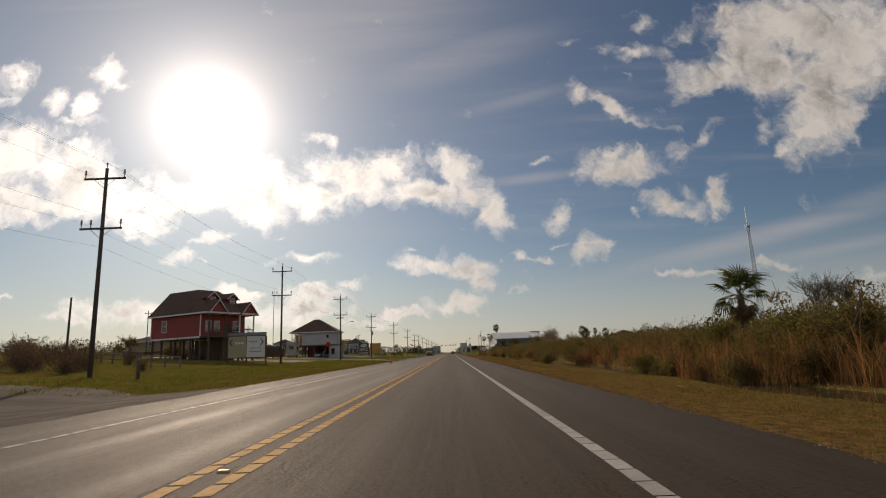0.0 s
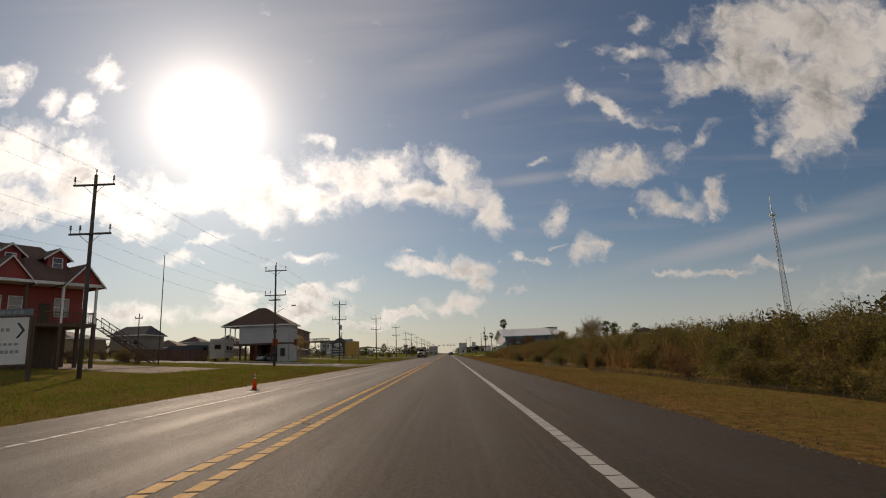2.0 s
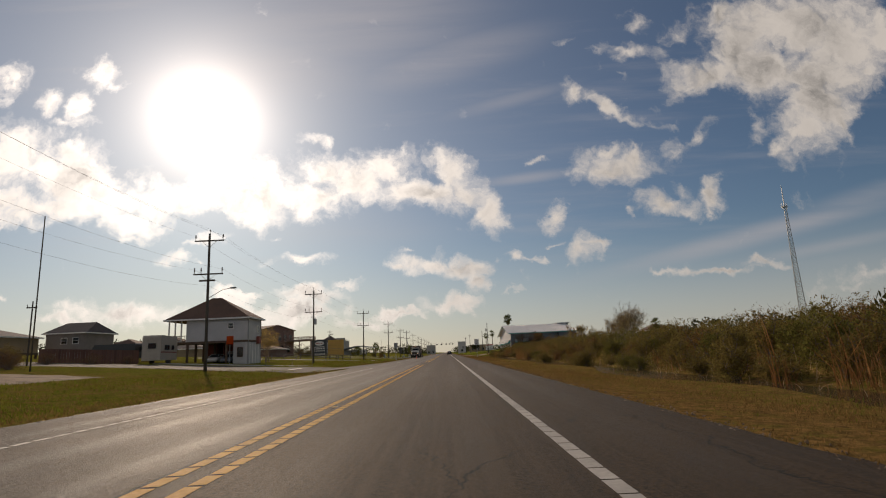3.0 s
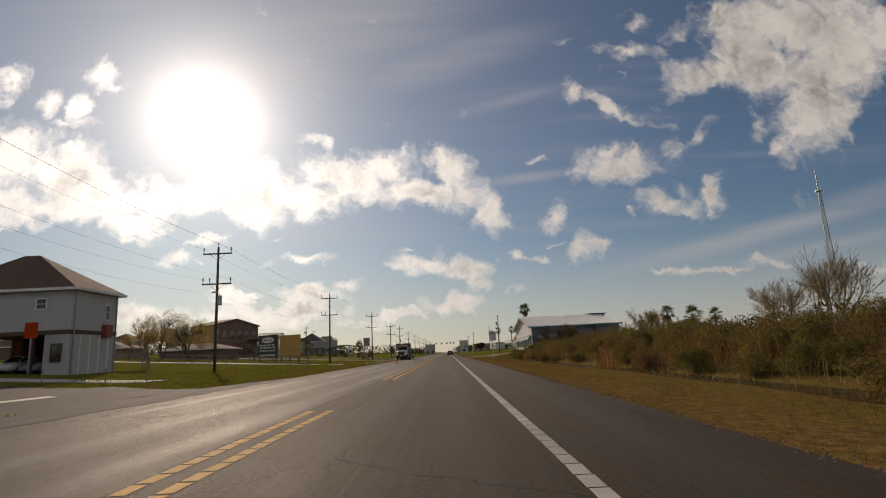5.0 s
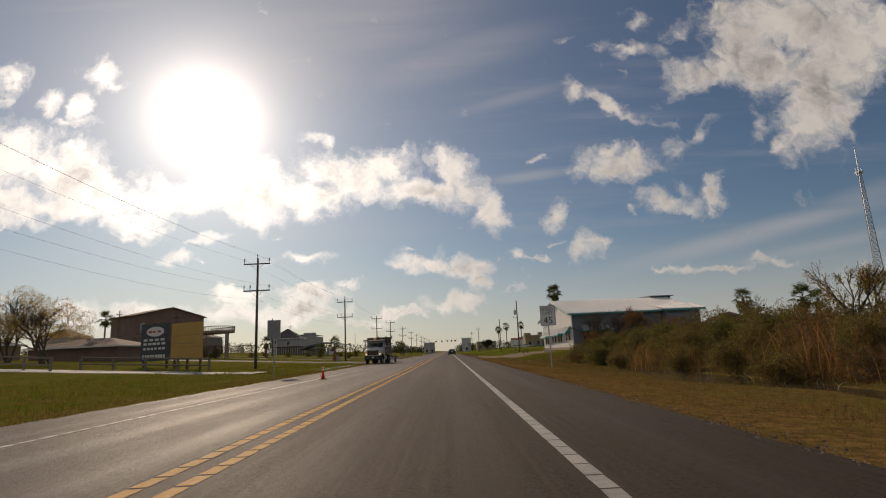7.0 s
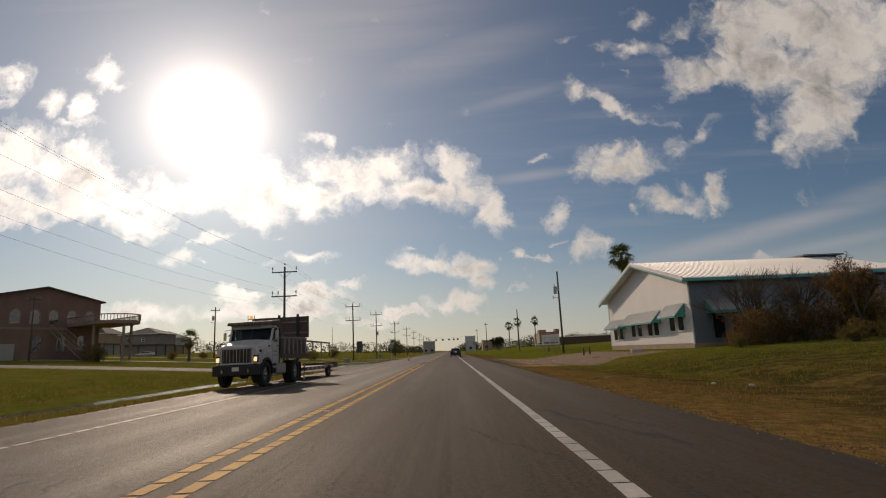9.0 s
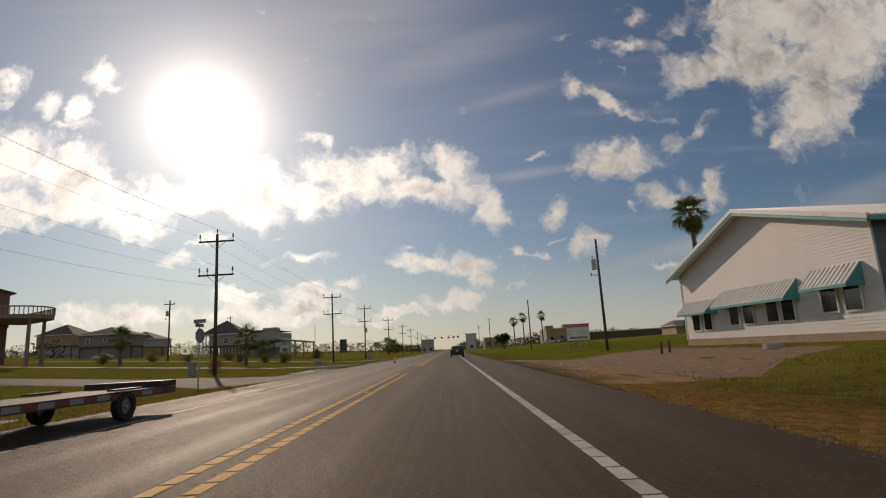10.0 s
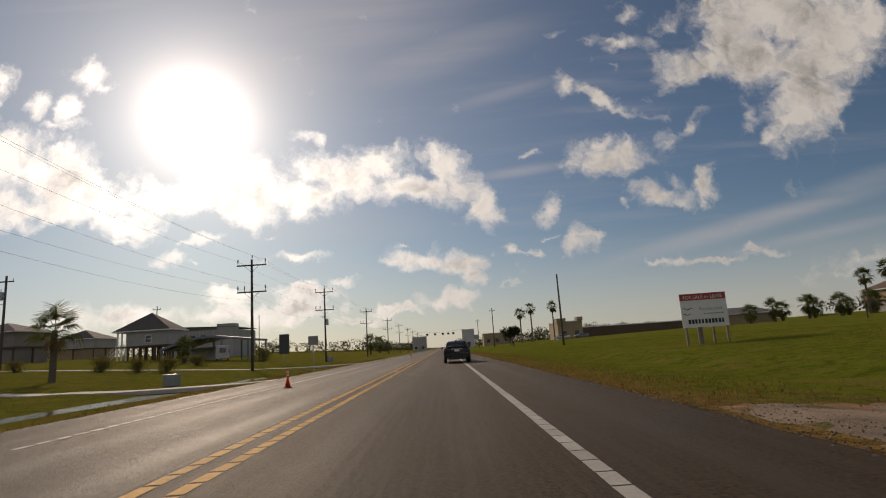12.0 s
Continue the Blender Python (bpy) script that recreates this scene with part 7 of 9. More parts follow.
def dump_truck():
    ob = thing("dump_truck", (-8.6, 209.2, 0.0), "dusty white dump truck standing on the shoulder, lights on", "truck", turn=-9)
    ob.scale = (0.92, 0.80, 1.0)
    W, FRONT, REAR = 1.08, 0.84, 4.20
    part("chassis", boxes((-0.45, -0.30, 0.3, 6.0, 0.66, 0.86), (0.30, 0.45, 0.3, 6.0, 0.66, 0.86), (-0.45, 0.45, 0.5, 0.6, 0.64, 0.84), (-0.45, 0.45, 3.0, 3.12, 0.64, 0.84), (-0.45, 0.45, 5.8, 5.95, 0.64, 0.88)), M["black_plastic"], ob)
    for y in (FRONT, REAR):
        part("axle", rods(((-0.9, y, 0.50), (0.9, y, 0.50), 0.07), ((-0.15, y, 0.50), (0.15, y, 0.50), 0.16)), M["black_plastic"], ob)
    bumper = part("bumper", bevelled(boxes((-W - 0.02, W + 0.02, -0.06, 0.18, 0.48, 0.88)), 0.05, 2), M["black_plastic"], ob)
    for x in (-0.62, 0.62):
        part("tow_hook", rods(((x, -0.16, 0.62), (x, -0.05, 0.62), 0.03), ((x, -0.16, 0.62), (x, -0.16, 0.74), 0.03), n=6), M["steel"], bumper)
    part("number_plate", boxes((-0.16, 0.16, -0.078, -0.064, 0.66, 0.82)), M["sign_white"], ob, "plain pale number plate")
    part("radiator", boxes((-0.72, 0.72, 0.24, 0.34, 0.62, 0.98)), M["black_plastic"], ob)
    # nose: broad bonnet with rounded edges, its sides cut away over the wheels
    st = []
    for y, w, z0, z1 in ((0.12, 0.94, 0.93, 1.58), (0.22, 1.00, 0.90, 1.66), (0.50, 1.03, 0.92, 1.71), (0.72, 1.05, 1.10, 1.75), (1.22, 1.06, 1.18, 1.80), (1.68, 1.06, 1.10, 1.86), (1.90, 1.05, 0.95, 1.89)):
        half = [(w, z0), (w + 0.02, z0 + 0.20), (w, z1 - 0.22), (w - 0.06, z1 - 0.09), (w - 0.20, z1 - 0.01), (0.35, z1 + 0.03), (0, z1 + 0.035)]
        st.append([(a, y, b) for a, b in half + [(-a, b) for a, b in half[-2::-1]]])
    part("bonnet", loft(st), M["truck_white"], ob, smooth=False)
    g = part("grille", boxes((-0.70, 0.70, 0.07, 0.13, 0.98, 1.52)), M["black_plastic"], ob)
    for k in range(9):
        part("grille_bar", boxes((-0.645 + 0.16 * k, -0.625 + 0.16 * k, 0.045, 0.075, 0.99, 1.51)), M["chrome"], g)
    for k in range(6):
        part("grille_bar", boxes((-0.69, 0.69, 0.055, 0.072, 1.05 + 0.08 * k, 1.062 + 0.08 * k)), M["rust_brown"], g)
    part("grille_surround", bevelled(boxes((-0.77, 0.77, 0.03, 0.13, 1.52, 1.60), (-0.77, 0.77, 0.03, 0.13, 0.91, 0.98), (-0.77, -0.70, 0.03, 0.13, 0.98, 1.52), (0.70, 0.77, 0.03, 0.13, 0.98, 1.52)), 0.012, 1), M["truck_white"], g)
    for s in (-1, 1):
        h = part("headlamp_bezel", bevelled(boxes((s * 0.78, s * 1.00, 0.06, 0.20, 0.98, 1.27)), 0.015, 1), M["black_plastic"], ob)
        part("headlamp", bevelled(boxes((s * 0.81, s * 0.97, 0.035, 0.065, 1.02, 1.20)), 0.012, 1), M["lamp_white"], h, "lit headlamp")
        part("turn_lamp", bevelled(boxes((s * 0.98, s * 1.075, 0.26, 0.42, 1.38, 1.48)), 0.01, 1), M["lamp_red"] if s > 0 else M["lamp_amber"], ob, "orange marker lamp")
        # wheel arch
        bm = bmesh.new()
        pts = [(FRONT + 0.64 * math.cos(a), 0.50 + 0.66 * math.sin(a)) for a in [math.radians(d) for d in range(0, 181, 15)]]
        inner = [(FRONT + 0.57 * math.cos(a), 0.50 + 0.58 * math.sin(a)) for a in [math.radians(d) for d in range(180, -1, -15)]]
        extrude_outline(bm, pts + inner, "x", s * 0.70, s * 1.10)
        part("wheel_arch", bm, M["black_plastic"], ob)
        wheel(ob, s * 0.92, FRONT, 0.50, 0.50, 0.28, s)
        wheel(ob, s * 0.97, REAR, 0.51, 0.51, 0.25, s)
        wheel(ob, s * 0.69, REAR, 0.51, 0.51, 0.25, s)
        part("mirror", bevelled(boxes((s * 1.22, s * 1.36, 1.98, 2.05, 1.92, 2.26)), 0.02, 1), M["truck_white"], ob)
        part("mirror_arm", rods(((s * 1.0, 2.02, 1.84), (s * 1.32, 2.0, 1.88), 0.016), ((s * 0.98, 2.1, 2.38), (s * 1.32, 2.02, 2.34), 0.016), n=5), M["chrome"], ob)
        part("mudflap", boxes((s * 0.56, s * 1.10, 4.82, 4.85, 0.16, 0.90)), M["rubber"], ob)
        part("step", boxes((s * 0.70, s * 1.06, 2.1, 2.85, 0.42, 0.50), (s * 0.70, s * 1.04, 2.1, 2.85, 0.72, 0.80)), M["steel"], ob)
    part("fuel_tank", bevelled(boxes((0.58, 1.04, 2.9, 3.9, 0.42, 0.90)), 0.10, 3), M["steel"], ob)
    part("air_tank", rods(((-0.75, 2.9, 0.62), (-0.75, 3.8, 0.62), 0.18), n=14), M["black_plastic"], ob)
    # cab: sills, pillars and a rounded roof round open windows
    zb, zt, zr = 1.88, 2.40, 2.54
    bm = bmesh.new()
    for x0, x1 in ((-W + 0.02, -W + 0.10), (W - 0.10, W - 0.02)):
        for piece in ([(1.88, 0.90), (3.05, 0.90), (3.05, zb - 0.10), (1.88, zb)], [(2.88, zb - 0.10), (3.05, zb - 0.10), (3.05, zr - 0.06), (2.88, zr - 0.06)],
                      [(2.34, zt), (2.88, zt), (2.88, zr - 0.06), (2.28, zr - 0.06)], [(1.88, zb), (1.98, zb - 0.02), (2.36, zt), (2.26, zt + 0.02)]):
            extrude_outline(bm, piece, "x", x0, x1)
    box(bm, -W + 0.1, W - 0.1, 2.97, 3.05, 0.90, 1.80)
    box(bm, -W + 0.1, W - 0.1, 2.97, 3.05, zt - 0.04, zr - 0.06)
    box(bm, -W + 0.1, -0.80, 2.97, 3.05, 1.80, zt - 0.04)
    box(bm, 0.80, W - 0.1, 2.97, 3.05, 1.80, zt - 0.04)
    box(bm, -W + 0.1, W - 0.1, 1.88, 1.94, 0.90, zb)
    box(bm, -W + 0.1, W - 0.1, 1.94, 2.97, 0.90, 1.0)
    part("cab", bm, M["truck_white"], ob)
    st = []
    for y, w, z in ((2.14, 0.94, zt + 0.07), (2.24, 1.02, zr - 0.03), (2.5, 1.04, zr + 0.03), (3.05, 1.04, zr + 0.02)):
        half = [(w, zt + 0.04), (w, z - 0.05), (w - 0.12, z), (0, z + 0.02)]
        st.append([(a, y, b) for a, b in half + [(-a, b) for a, b in half[-2::-1]]])
    part("cab_roof", loft(st), M["truck_white"], ob)
    bm = bmesh.new()
    roof_slab(bm, ((-W + 0.12, 1.92, zb - 0.01), (W - 0.12, 1.92, zb - 0.01), (W - 0.12, 2.29, zt + 0.03), (-W + 0.12, 2.29, zt + 0.03)), 0.02)
    part("windscreen", bm, M["clear_glass"], ob)
    part("centre_pillar", rods(((0, 1.91, zb), (0, 2.28, zt + 0.03), 0.022), n=6), M["black_plastic"], ob)
    for x in (-0.5, 0.5):
        part("seat", bevelled(boxes((x - 0.26, x + 0.26, 2.60, 2.90, 1.0, 1.95)), 0.06, 2), M["grey_siding"], ob)
    part("dashboard", bevelled(boxes((-0.95, 0.95, 1.96, 2.22, 1.45, 1.80)), 0.05, 2), M["grey_siding"], ob)
    part("steering_wheel", bevelled(rods(((0.45, 2.30, 1.88), (0.45, 2.33, 1.91), 0.22), n=16), 0.01, 1), M["black_plastic"], ob)
    part("wiper", rods(((-0.5, 1.88, 1.90), (-0.1, 2.02, 2.06), 0.012), ((0.2, 1.88, 1.90), (0.6, 2.02, 2.06), 0.012), n=4), M["black_plastic"], ob)
    for s in (-1, 1):
        bm = bmesh.new()
        extrude_outline(bm, [(2.06, zb - 0.06), (2.86, zb - 0.10), (2.86, zt), (2.40, zt)], "x", s * (W - 0.022), s * (W - 0.012))
        part("side_window", bm, M["clear_glass"], ob)
        part("quarter_bar", rods(((s * (W - 0.008), 2.30, zb - 0.08), (s * (W - 0.008), 2.42, zt), 0.018), n=5), M["black_plastic"], ob)
        d = part("door", bevelled(boxes((s * (W - 0.02), s * (W + 0.012), 2.0, 2.90, 0.95, zb - 0.12)), 0.008, 1), M["truck_white"], ob)
        part("door_handle", boxes((s * (W + 0.013), s * (W + 0.035), 2.68, 2.84, 1.60, 1.65)), M["black_plastic"], d)
        part("lettering", boxes((s * (W + 0.013), s * (W + 0.016), 2.1, 2.7, 1.36, 1.44), (s * (W + 0.013), s * (W + 0.016), 2.2, 2.6, 1.22, 1.28)), M["ink_grey"], d)
        part("badge", boxes((s * 1.066, s * 1.085, 1.42, 1.62, 1.58, 1.66)), M["ink"], ob)
        part("exhaust_stack", rods(((s * 0.98, 3.12, 0.9), (s * 0.98, 3.12, 2.3), 0.06), n=10), M["steel"], ob) if s > 0 else None
    # sun strip with faint lettering over the windscreen
    part("visor", bevelled(boxes((-W + 0.08, W - 0.08, 2.06, 2.26, zt - 0.02, zt + 0.13)), 0.015, 1), M["truck_white"], ob)
    bars(ob, -0.55, 0.55, zt + 0.02, 0.07, 2.055, "ink_grey", 6, 31)
    for x in (-0.7, -0.25, 0.0, 0.25, 0.7):
        part("roof_lamp", bevelled(boxes((x - 0.05, x + 0.05, 2.22, 2.32, zr - 0.01, zr + 0.06)), 0.015, 1), M["lamp_red"], ob, "small marker lamp")
    # tipper body
    bz, bt = 1.16, 1.92
    bm = boxes((-W, -W + 0.07, 3.22, 5.95, bz, bt), (W - 0.07, W, 3.22, 5.95, bz, bt), (-W + 0.07, W - 0.07, 3.22, 3.29, bz, 2.50), (-W + 0.07, W - 0.07, 5.88, 5.95, bz, bt), (-W + 0.07, W - 0.07, 3.29, 5.88, bz, bz + 0.08))
    bed = part("tipper_body", bm, M["bed_steel"], ob, "dark rusty steel tipper body")
    for s in (-1, 1):
        part("top_rail", bevelled(boxes((s * (W - 0.1), s * (W + 0.06), 3.22, 6.0, bt, bt + 0.10)), 0.02, 1), M["bed_rib"], bed)
        part("side_rail", boxes((s * (W + 0.001), s * (W + 0.06), 3.22, 6.0, bz - 0.08, bz + 0.10)), M["bed_steel"], bed)
        for k in range(6):
            y = 3.50 + 0.46 * k
            bm = bmesh.new()
            extrude_outline(bm, [(y - 0.05, bz + 0.1), (y + 0.05, bz + 0.1), (y + 0.12, bt), (y - 0.12, bt)], "x", s * (W + 0.001), s * (W + 0.07))
            part("rib", bm, M["bed_rib"], bed)
    # plate that sweeps up from the bed's front and reaches over the cab
    prof = [(5.95, 1.90), (3.60, 1.98), (3.46, 2.20), (3.40, 2.55), (3.20, 2.74), (1.78, 2.66), (1.72, 2.60)]
    bm = bmesh.new()
    outer = [[bm.verts.new((x, y, z)) for y, z in prof[2:]] for x in (-W, W)]
    inner = [[bm.verts.new((x, y - 0.02, z - 0.07)) for y, z in prof[2:]] for x in (-W, W)]
    for k in range(len(prof) - 3):
        bm.faces.new((outer[0][k], outer[0][k + 1], outer[1][k + 1], outer[1][k]))
        bm.faces.new((inner[0][k + 1], inner[0][k], inner[1][k], inner[1][k + 1]))
        for i in (0, 1):
            bm.faces.new((outer[i][k], inner[i][k], inner[i][k + 1], outer[i][k + 1]))
    bm.faces.new((outer[0][-1], inner[0][-1], inner[1][-1], outer[1][-1]))
    bmesh.ops.recalc_face_normals(bm, faces=bm.faces[:])
    for x0, x1 in ((-W, -W + 0.05), (W - 0.05, W)):
        extrude_outline(bm, [(1.80, 2.59), (3.16, 2.66), (3.36, 2.50), (3.42, 2.20), (3.58, 1.94), (3.24, 1.94), (3.16, 2.36), (2.60, 2.47)], "x", x0, x1)
    part("cab_shield", bm, M["bed_steel"], bed, "steel plate reaching over the cab")
    rack = part("beacon_rack", rods(((-0.30, 2.45, 2.68), (-0.30, 2.45, 2.96), 0.018), ((0.02, 2.45, 2.68), (0.02, 2.45, 2.96), 0.018), ((-0.30, 2.45, 2.80), (0.02, 2.45, 2.80), 0.018), n=5), M["steel"], ob)
    part("beacon", bevelled(rods(((-0.14, 2.45, 2.81), (-0.14, 2.45, 2.94), 0.08, 0.07), n=12), 0.01, 1), M["lamp_amber"], rack, "amber beacon")
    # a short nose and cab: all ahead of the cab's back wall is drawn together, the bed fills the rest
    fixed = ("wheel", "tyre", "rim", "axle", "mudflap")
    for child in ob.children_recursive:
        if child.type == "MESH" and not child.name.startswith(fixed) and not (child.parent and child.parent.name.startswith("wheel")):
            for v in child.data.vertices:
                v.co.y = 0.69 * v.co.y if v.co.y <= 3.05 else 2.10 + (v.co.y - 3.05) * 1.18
    return ob


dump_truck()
under_house()


def arrow_trailer():
    ob = thing("trailer", (-8.2, 213.6, 0.0), "low flat trailer with a dark upright message panel", "trailer", turn=-4)
    part("drawbar", rods(((0, -0.5, 0.48), (-0.5, 1.2, 0.48), 0.05), ((0, -0.5, 0.48), (0.5, 1.2, 0.48), 0.05), n=6), M["black_plastic"], ob)
    part("deck", boxes((-0.95, 0.95, 0.9, 6.6, 0.44, 0.60)), M["bed_steel"], ob)
    for k in range(14):
        part("marker_stripe", boxes((0.952, 0.96, 1.1 + 0.35 * k, 1.45 + 0.35 * k, 0.47, 0.57)), M["rust_red" if k % 2 else "grey_siding"], ob)
    for s in (-1, 1):
        wheel(ob, s * 0.92, 4.75, 0.30, 0.30, 0.18, s)
        part("mudguard", boxes((s * 0.82, s * 1.04, 4.35, 5.15, 0.62, 0.66)), M["black_plastic"], ob)
    part("end_bar", boxes((-0.95, 0.95, 6.0, 6.6, 0.61, 0.74)), M["black_plastic"], ob)
    for x in (-0.5, 0.47):
        part("mast", boxes((x - 0.05, x + 0.05, 1.05, 1.15, 0.6, 3.25)), M["black_plastic"], ob)
    p = part("panel", boxes((-1.95, 1.0, 1.16, 1.26, 2.08, 3.14), bevel=0.02), M["bed_steel"], ob, "dark back of the message panel")
    part("stiffener", boxes((-1.9, 0.95, 1.11, 1.155, 2.3, 2.36), (-1.9, 0.95, 1.11, 1.155, 2.84, 2.9)), M["bed_rib"], p)
    for x in (-0.85, 0.85):
        part("jack", rods(((x, 1.0, 0.0), (x, 1.0, 0.75), 0.035), n=6), M["steel"], ob)


arrow_trailer()

sedan(-38.0, 158.0, "truck_white", "white saloon parked under the raised house", 180, z=0.98)
sedan(-35.6, 158.2, "slate_siding", "grey saloon parked under the raised house", 178, z=0.88)
sedan(-86.0, 345.0, "truck_white", "pale saloon parked by the distant houses", 100, z=3.45)


def camper(x, y, l, w, h, mat, label, turn=0.0):
    g = ground_z(x)
    ob = thing("camper_trailer", (x, y, g), label, "trailer", turn=turn)
    bm = bmesh.new()
    prof = [(-l / 2, 0.45), (l / 2, 0.45), (l / 2, h - 0.5), (l / 2 - 0.35, h), (-l / 2 + 0.2, h), (-l / 2, h - 0.2)]
    extrude_outline(bm, prof, "x", -w / 2, w / 2)
    part("body", bevelled(bm, 0.08, 2), M[mat], ob)
    for yy in (-l * 0.22, -l * 0.08, l * 0.2):
        window(ob, w / 2 + 0.005, yy, h * 0.5, 0.8, 0.55, "+x", "black_plastic", False)
    window(ob, 0.1, -l / 2 - 0.005, h * 0.55, 0.9, 0.6, "-y", "black_plastic", False)
    part("stripe", boxes((w / 2 + 0.002, w / 2 + 0.01, -l / 2 + 0.2, l / 2 - 0.2, h * 0.38, h * 0.42)), M["rust_red"], ob)
    for s in (-1, 1):
        for yy in (-0.4, 0.45):
            wheel(ob, s * (w / 2 - 0.15), yy, 0.33, 0.33, 0.2, s)
    part("drawbar", rods(((0, l / 2 + 1.0, 0.5), (-0.6, l / 2, 0.5), 0.05), ((0, l / 2 + 1.0, 0.5), (0.6, l / 2, 0.5), 0.05), n=5), M["black_plastic"], ob)


camper(-42.8, 147.0, 7.5, 2.5, 4.0, "rv_tan", "large tan motorhome parked beside the raised house", 10)
camper(-50.5, 149.5, 7.0, 2.4, 2.7, "sign_dark", "dark enclosed cargo trailer parked in the yard", 85)
camper(-44.0, 351.0, 5.0, 2.3, 3.0, "white_siding", "white camper trailer under the carport", 20)


# ---------------------------------------------------------------- plants
def array_mesh(name, verts, faces, mat):
    """A mesh from numpy arrays: faces are all triangles or all quads."""
    me = bpy.data.meshes.new(name)
    k = faces.shape[1]
    me.vertices.add(len(verts))
    me.vertices.foreach_set("co", verts.astype(np.float32).ravel())
    me.loops.add(faces.size)
    me.loops.foreach_set("vertex_index", faces.astype(np.int32).ravel())
    me.polygons.add(len(faces))
    me.polygons.foreach_set("loop_start", np.arange(0, faces.size, k, dtype=np.int32))
    me.materials.append(mat)
    me.update(calc_edges=True)
    me.validate()
    return me


def leaves(rng, centers, size, flat=0.4):
    """Small leaf quads with random turns round the given centres."""
    n = len(centers)
    a = rng.normal(size=(n, 3)) * (1.0, 1.0, 1.5)
    a /= np.linalg.norm(a, axis=1)[:, None]
    b = rng.normal(size=(n, 3))
    b -= a * (a * b).sum(1)[:, None]
    b /= np.linalg.norm(b, axis=1)[:, None]
    s = size * rng.uniform(0.6, 1.4, size=(n, 1))
    flat = flat * rng.uniform(0.3, 1.15, size=(n, 1))
    v = np.stack([centers - a * s, centers + b * s * flat, centers + a * s, centers - b * s * flat], 1).reshape(-1, 3)
    f = np.arange(4 * n).reshape(n, 4)
    return v, f


def crown_points(rng, blobs, n):
    """Points in the outer shell of lumpy blobs (x, y, z, rx, ry, rz)."""
    blobs = np.array(blobs, float)
    weight = (blobs[:, 3] * blobs[:, 4] * blobs[:, 5]) ** 0.67
    pick = rng.choice(len(blobs), n, p=weight / weight.sum())
    d = rng.normal(size=(n, 3))
    d /= np.linalg.norm(d, axis=1)[:, None]
    r = rng.uniform(0.35, 1.0, size=(n, 1)) ** 0.45
    return blobs[pick, :3] + d * r * blobs[pick, 3:]


def shrub_meshes(seed, mat, leaf=0.07, n=3200, tall=1.0):
    """The crown and stems of one shrub about 2 m wide and 2 m high."""
    rng = np.random.default_rng(seed)
    blobs = []
    for _ in range(17):
        a, r = rng.uniform(0, math.tau), rng.uniform(0, 0.8)
        z = rng.uniform(0.12, 1.6) * tall
        s = rng.uniform(0.28, 0.55) * (1.15 - 0.3 * z / 2)
        blobs.append((r * math.cos(a), r * math.sin(a), z, s, s, s * rng.uniform(0.7, 1.2)))
    pts = crown_points(rng, blobs, n)
    # loose shoots standing out of the crown
    shoots = []
    for _ in range(16):
        b = blobs[rng.integers(len(blobs))]
        p = np.array(b[:3]) + np.array((rng.normal() * 0.3, rng.normal() * 0.3, b[5] * 0.8))
        way = np.array((rng.normal() * 0.35, rng.normal() * 0.35, 1.0))
        for k in range(14):
            shoots.append(p + way * 0.024 * k + rng.normal(size=3) * 0.03)
    pts = np.vstack([pts, np.array(shoots)])
    pts = pts[pts[:, 2] > 0.02]
    v, f = leaves(rng, pts, leaf)
    crown = array_mesh("crown", v, f, M[mat])
    bm = bmesh.new()
    for b in blobs:
        mid = Vector((b[0] * 0.4 + rng.normal() * 0.06, b[1] * 0.4 + rng.normal() * 0.06, b[2] * 0.55))
        tube(bm, (rng.normal() * 0.08, rng.normal() * 0.08, -0.15), mid, 0.035, 0.022, 5, False)
        tube(bm, mid, b[:3], 0.022, 0.008, 5, False)
        for _ in range(3):
            e = Vector(b[:3]) + Vector((rng.normal() * 0.3, rng.normal() * 0.3, 0.15 + abs(rng.normal()) * 0.25))
            tube(bm, b[:3], e, 0.010, 0.003, 4, False)
    me = bpy.data.meshes.new("stem")
    bm.to_mesh(me)
    bm.free()
    me.materials.append(M["twig"])
    return crown, me


KINDS = [shrub_meshes(3, "leaf", 0.055, 4200), shrub_meshes(5, "leaf_olive", 0.055, 4200), shrub_meshes(8, "leaf_olive", 0.055, 3800, 1.15), shrub_meshes(11, "leaf_rust", 0.045, 3000), shrub_meshes(14, "leaf", 0.052, 4200, 0.9), shrub_meshes(17, "leaf_brown", 0.045, 1900, 1.05)]
SHRUB_LABELS = ("dense dark green shrub", "olive-green scrub bush", "loose olive scrub bush with thin shoots", "rust-brown winter scrub bush", "broad-leaved green shrub", "spindly brown leafless-looking bush")


def shrub(x, y, s, h, kind, rng, where="by the wet ditch", group="scrub along the ditch", name="shrub"):
    ob = thing(name, (x, y, ground_z(x) - 0.05), SHRUB_LABELS[kind] + " " + where, "shrub", group, rng.uniform(0, 360))
    ob.scale = (s, s * rng.uniform(0.85, 1.15), h)
    for key, me in zip(("crown", "stem"), KINDS[kind]):
        p = new(key, me)
        p.parent = ob
    return ob


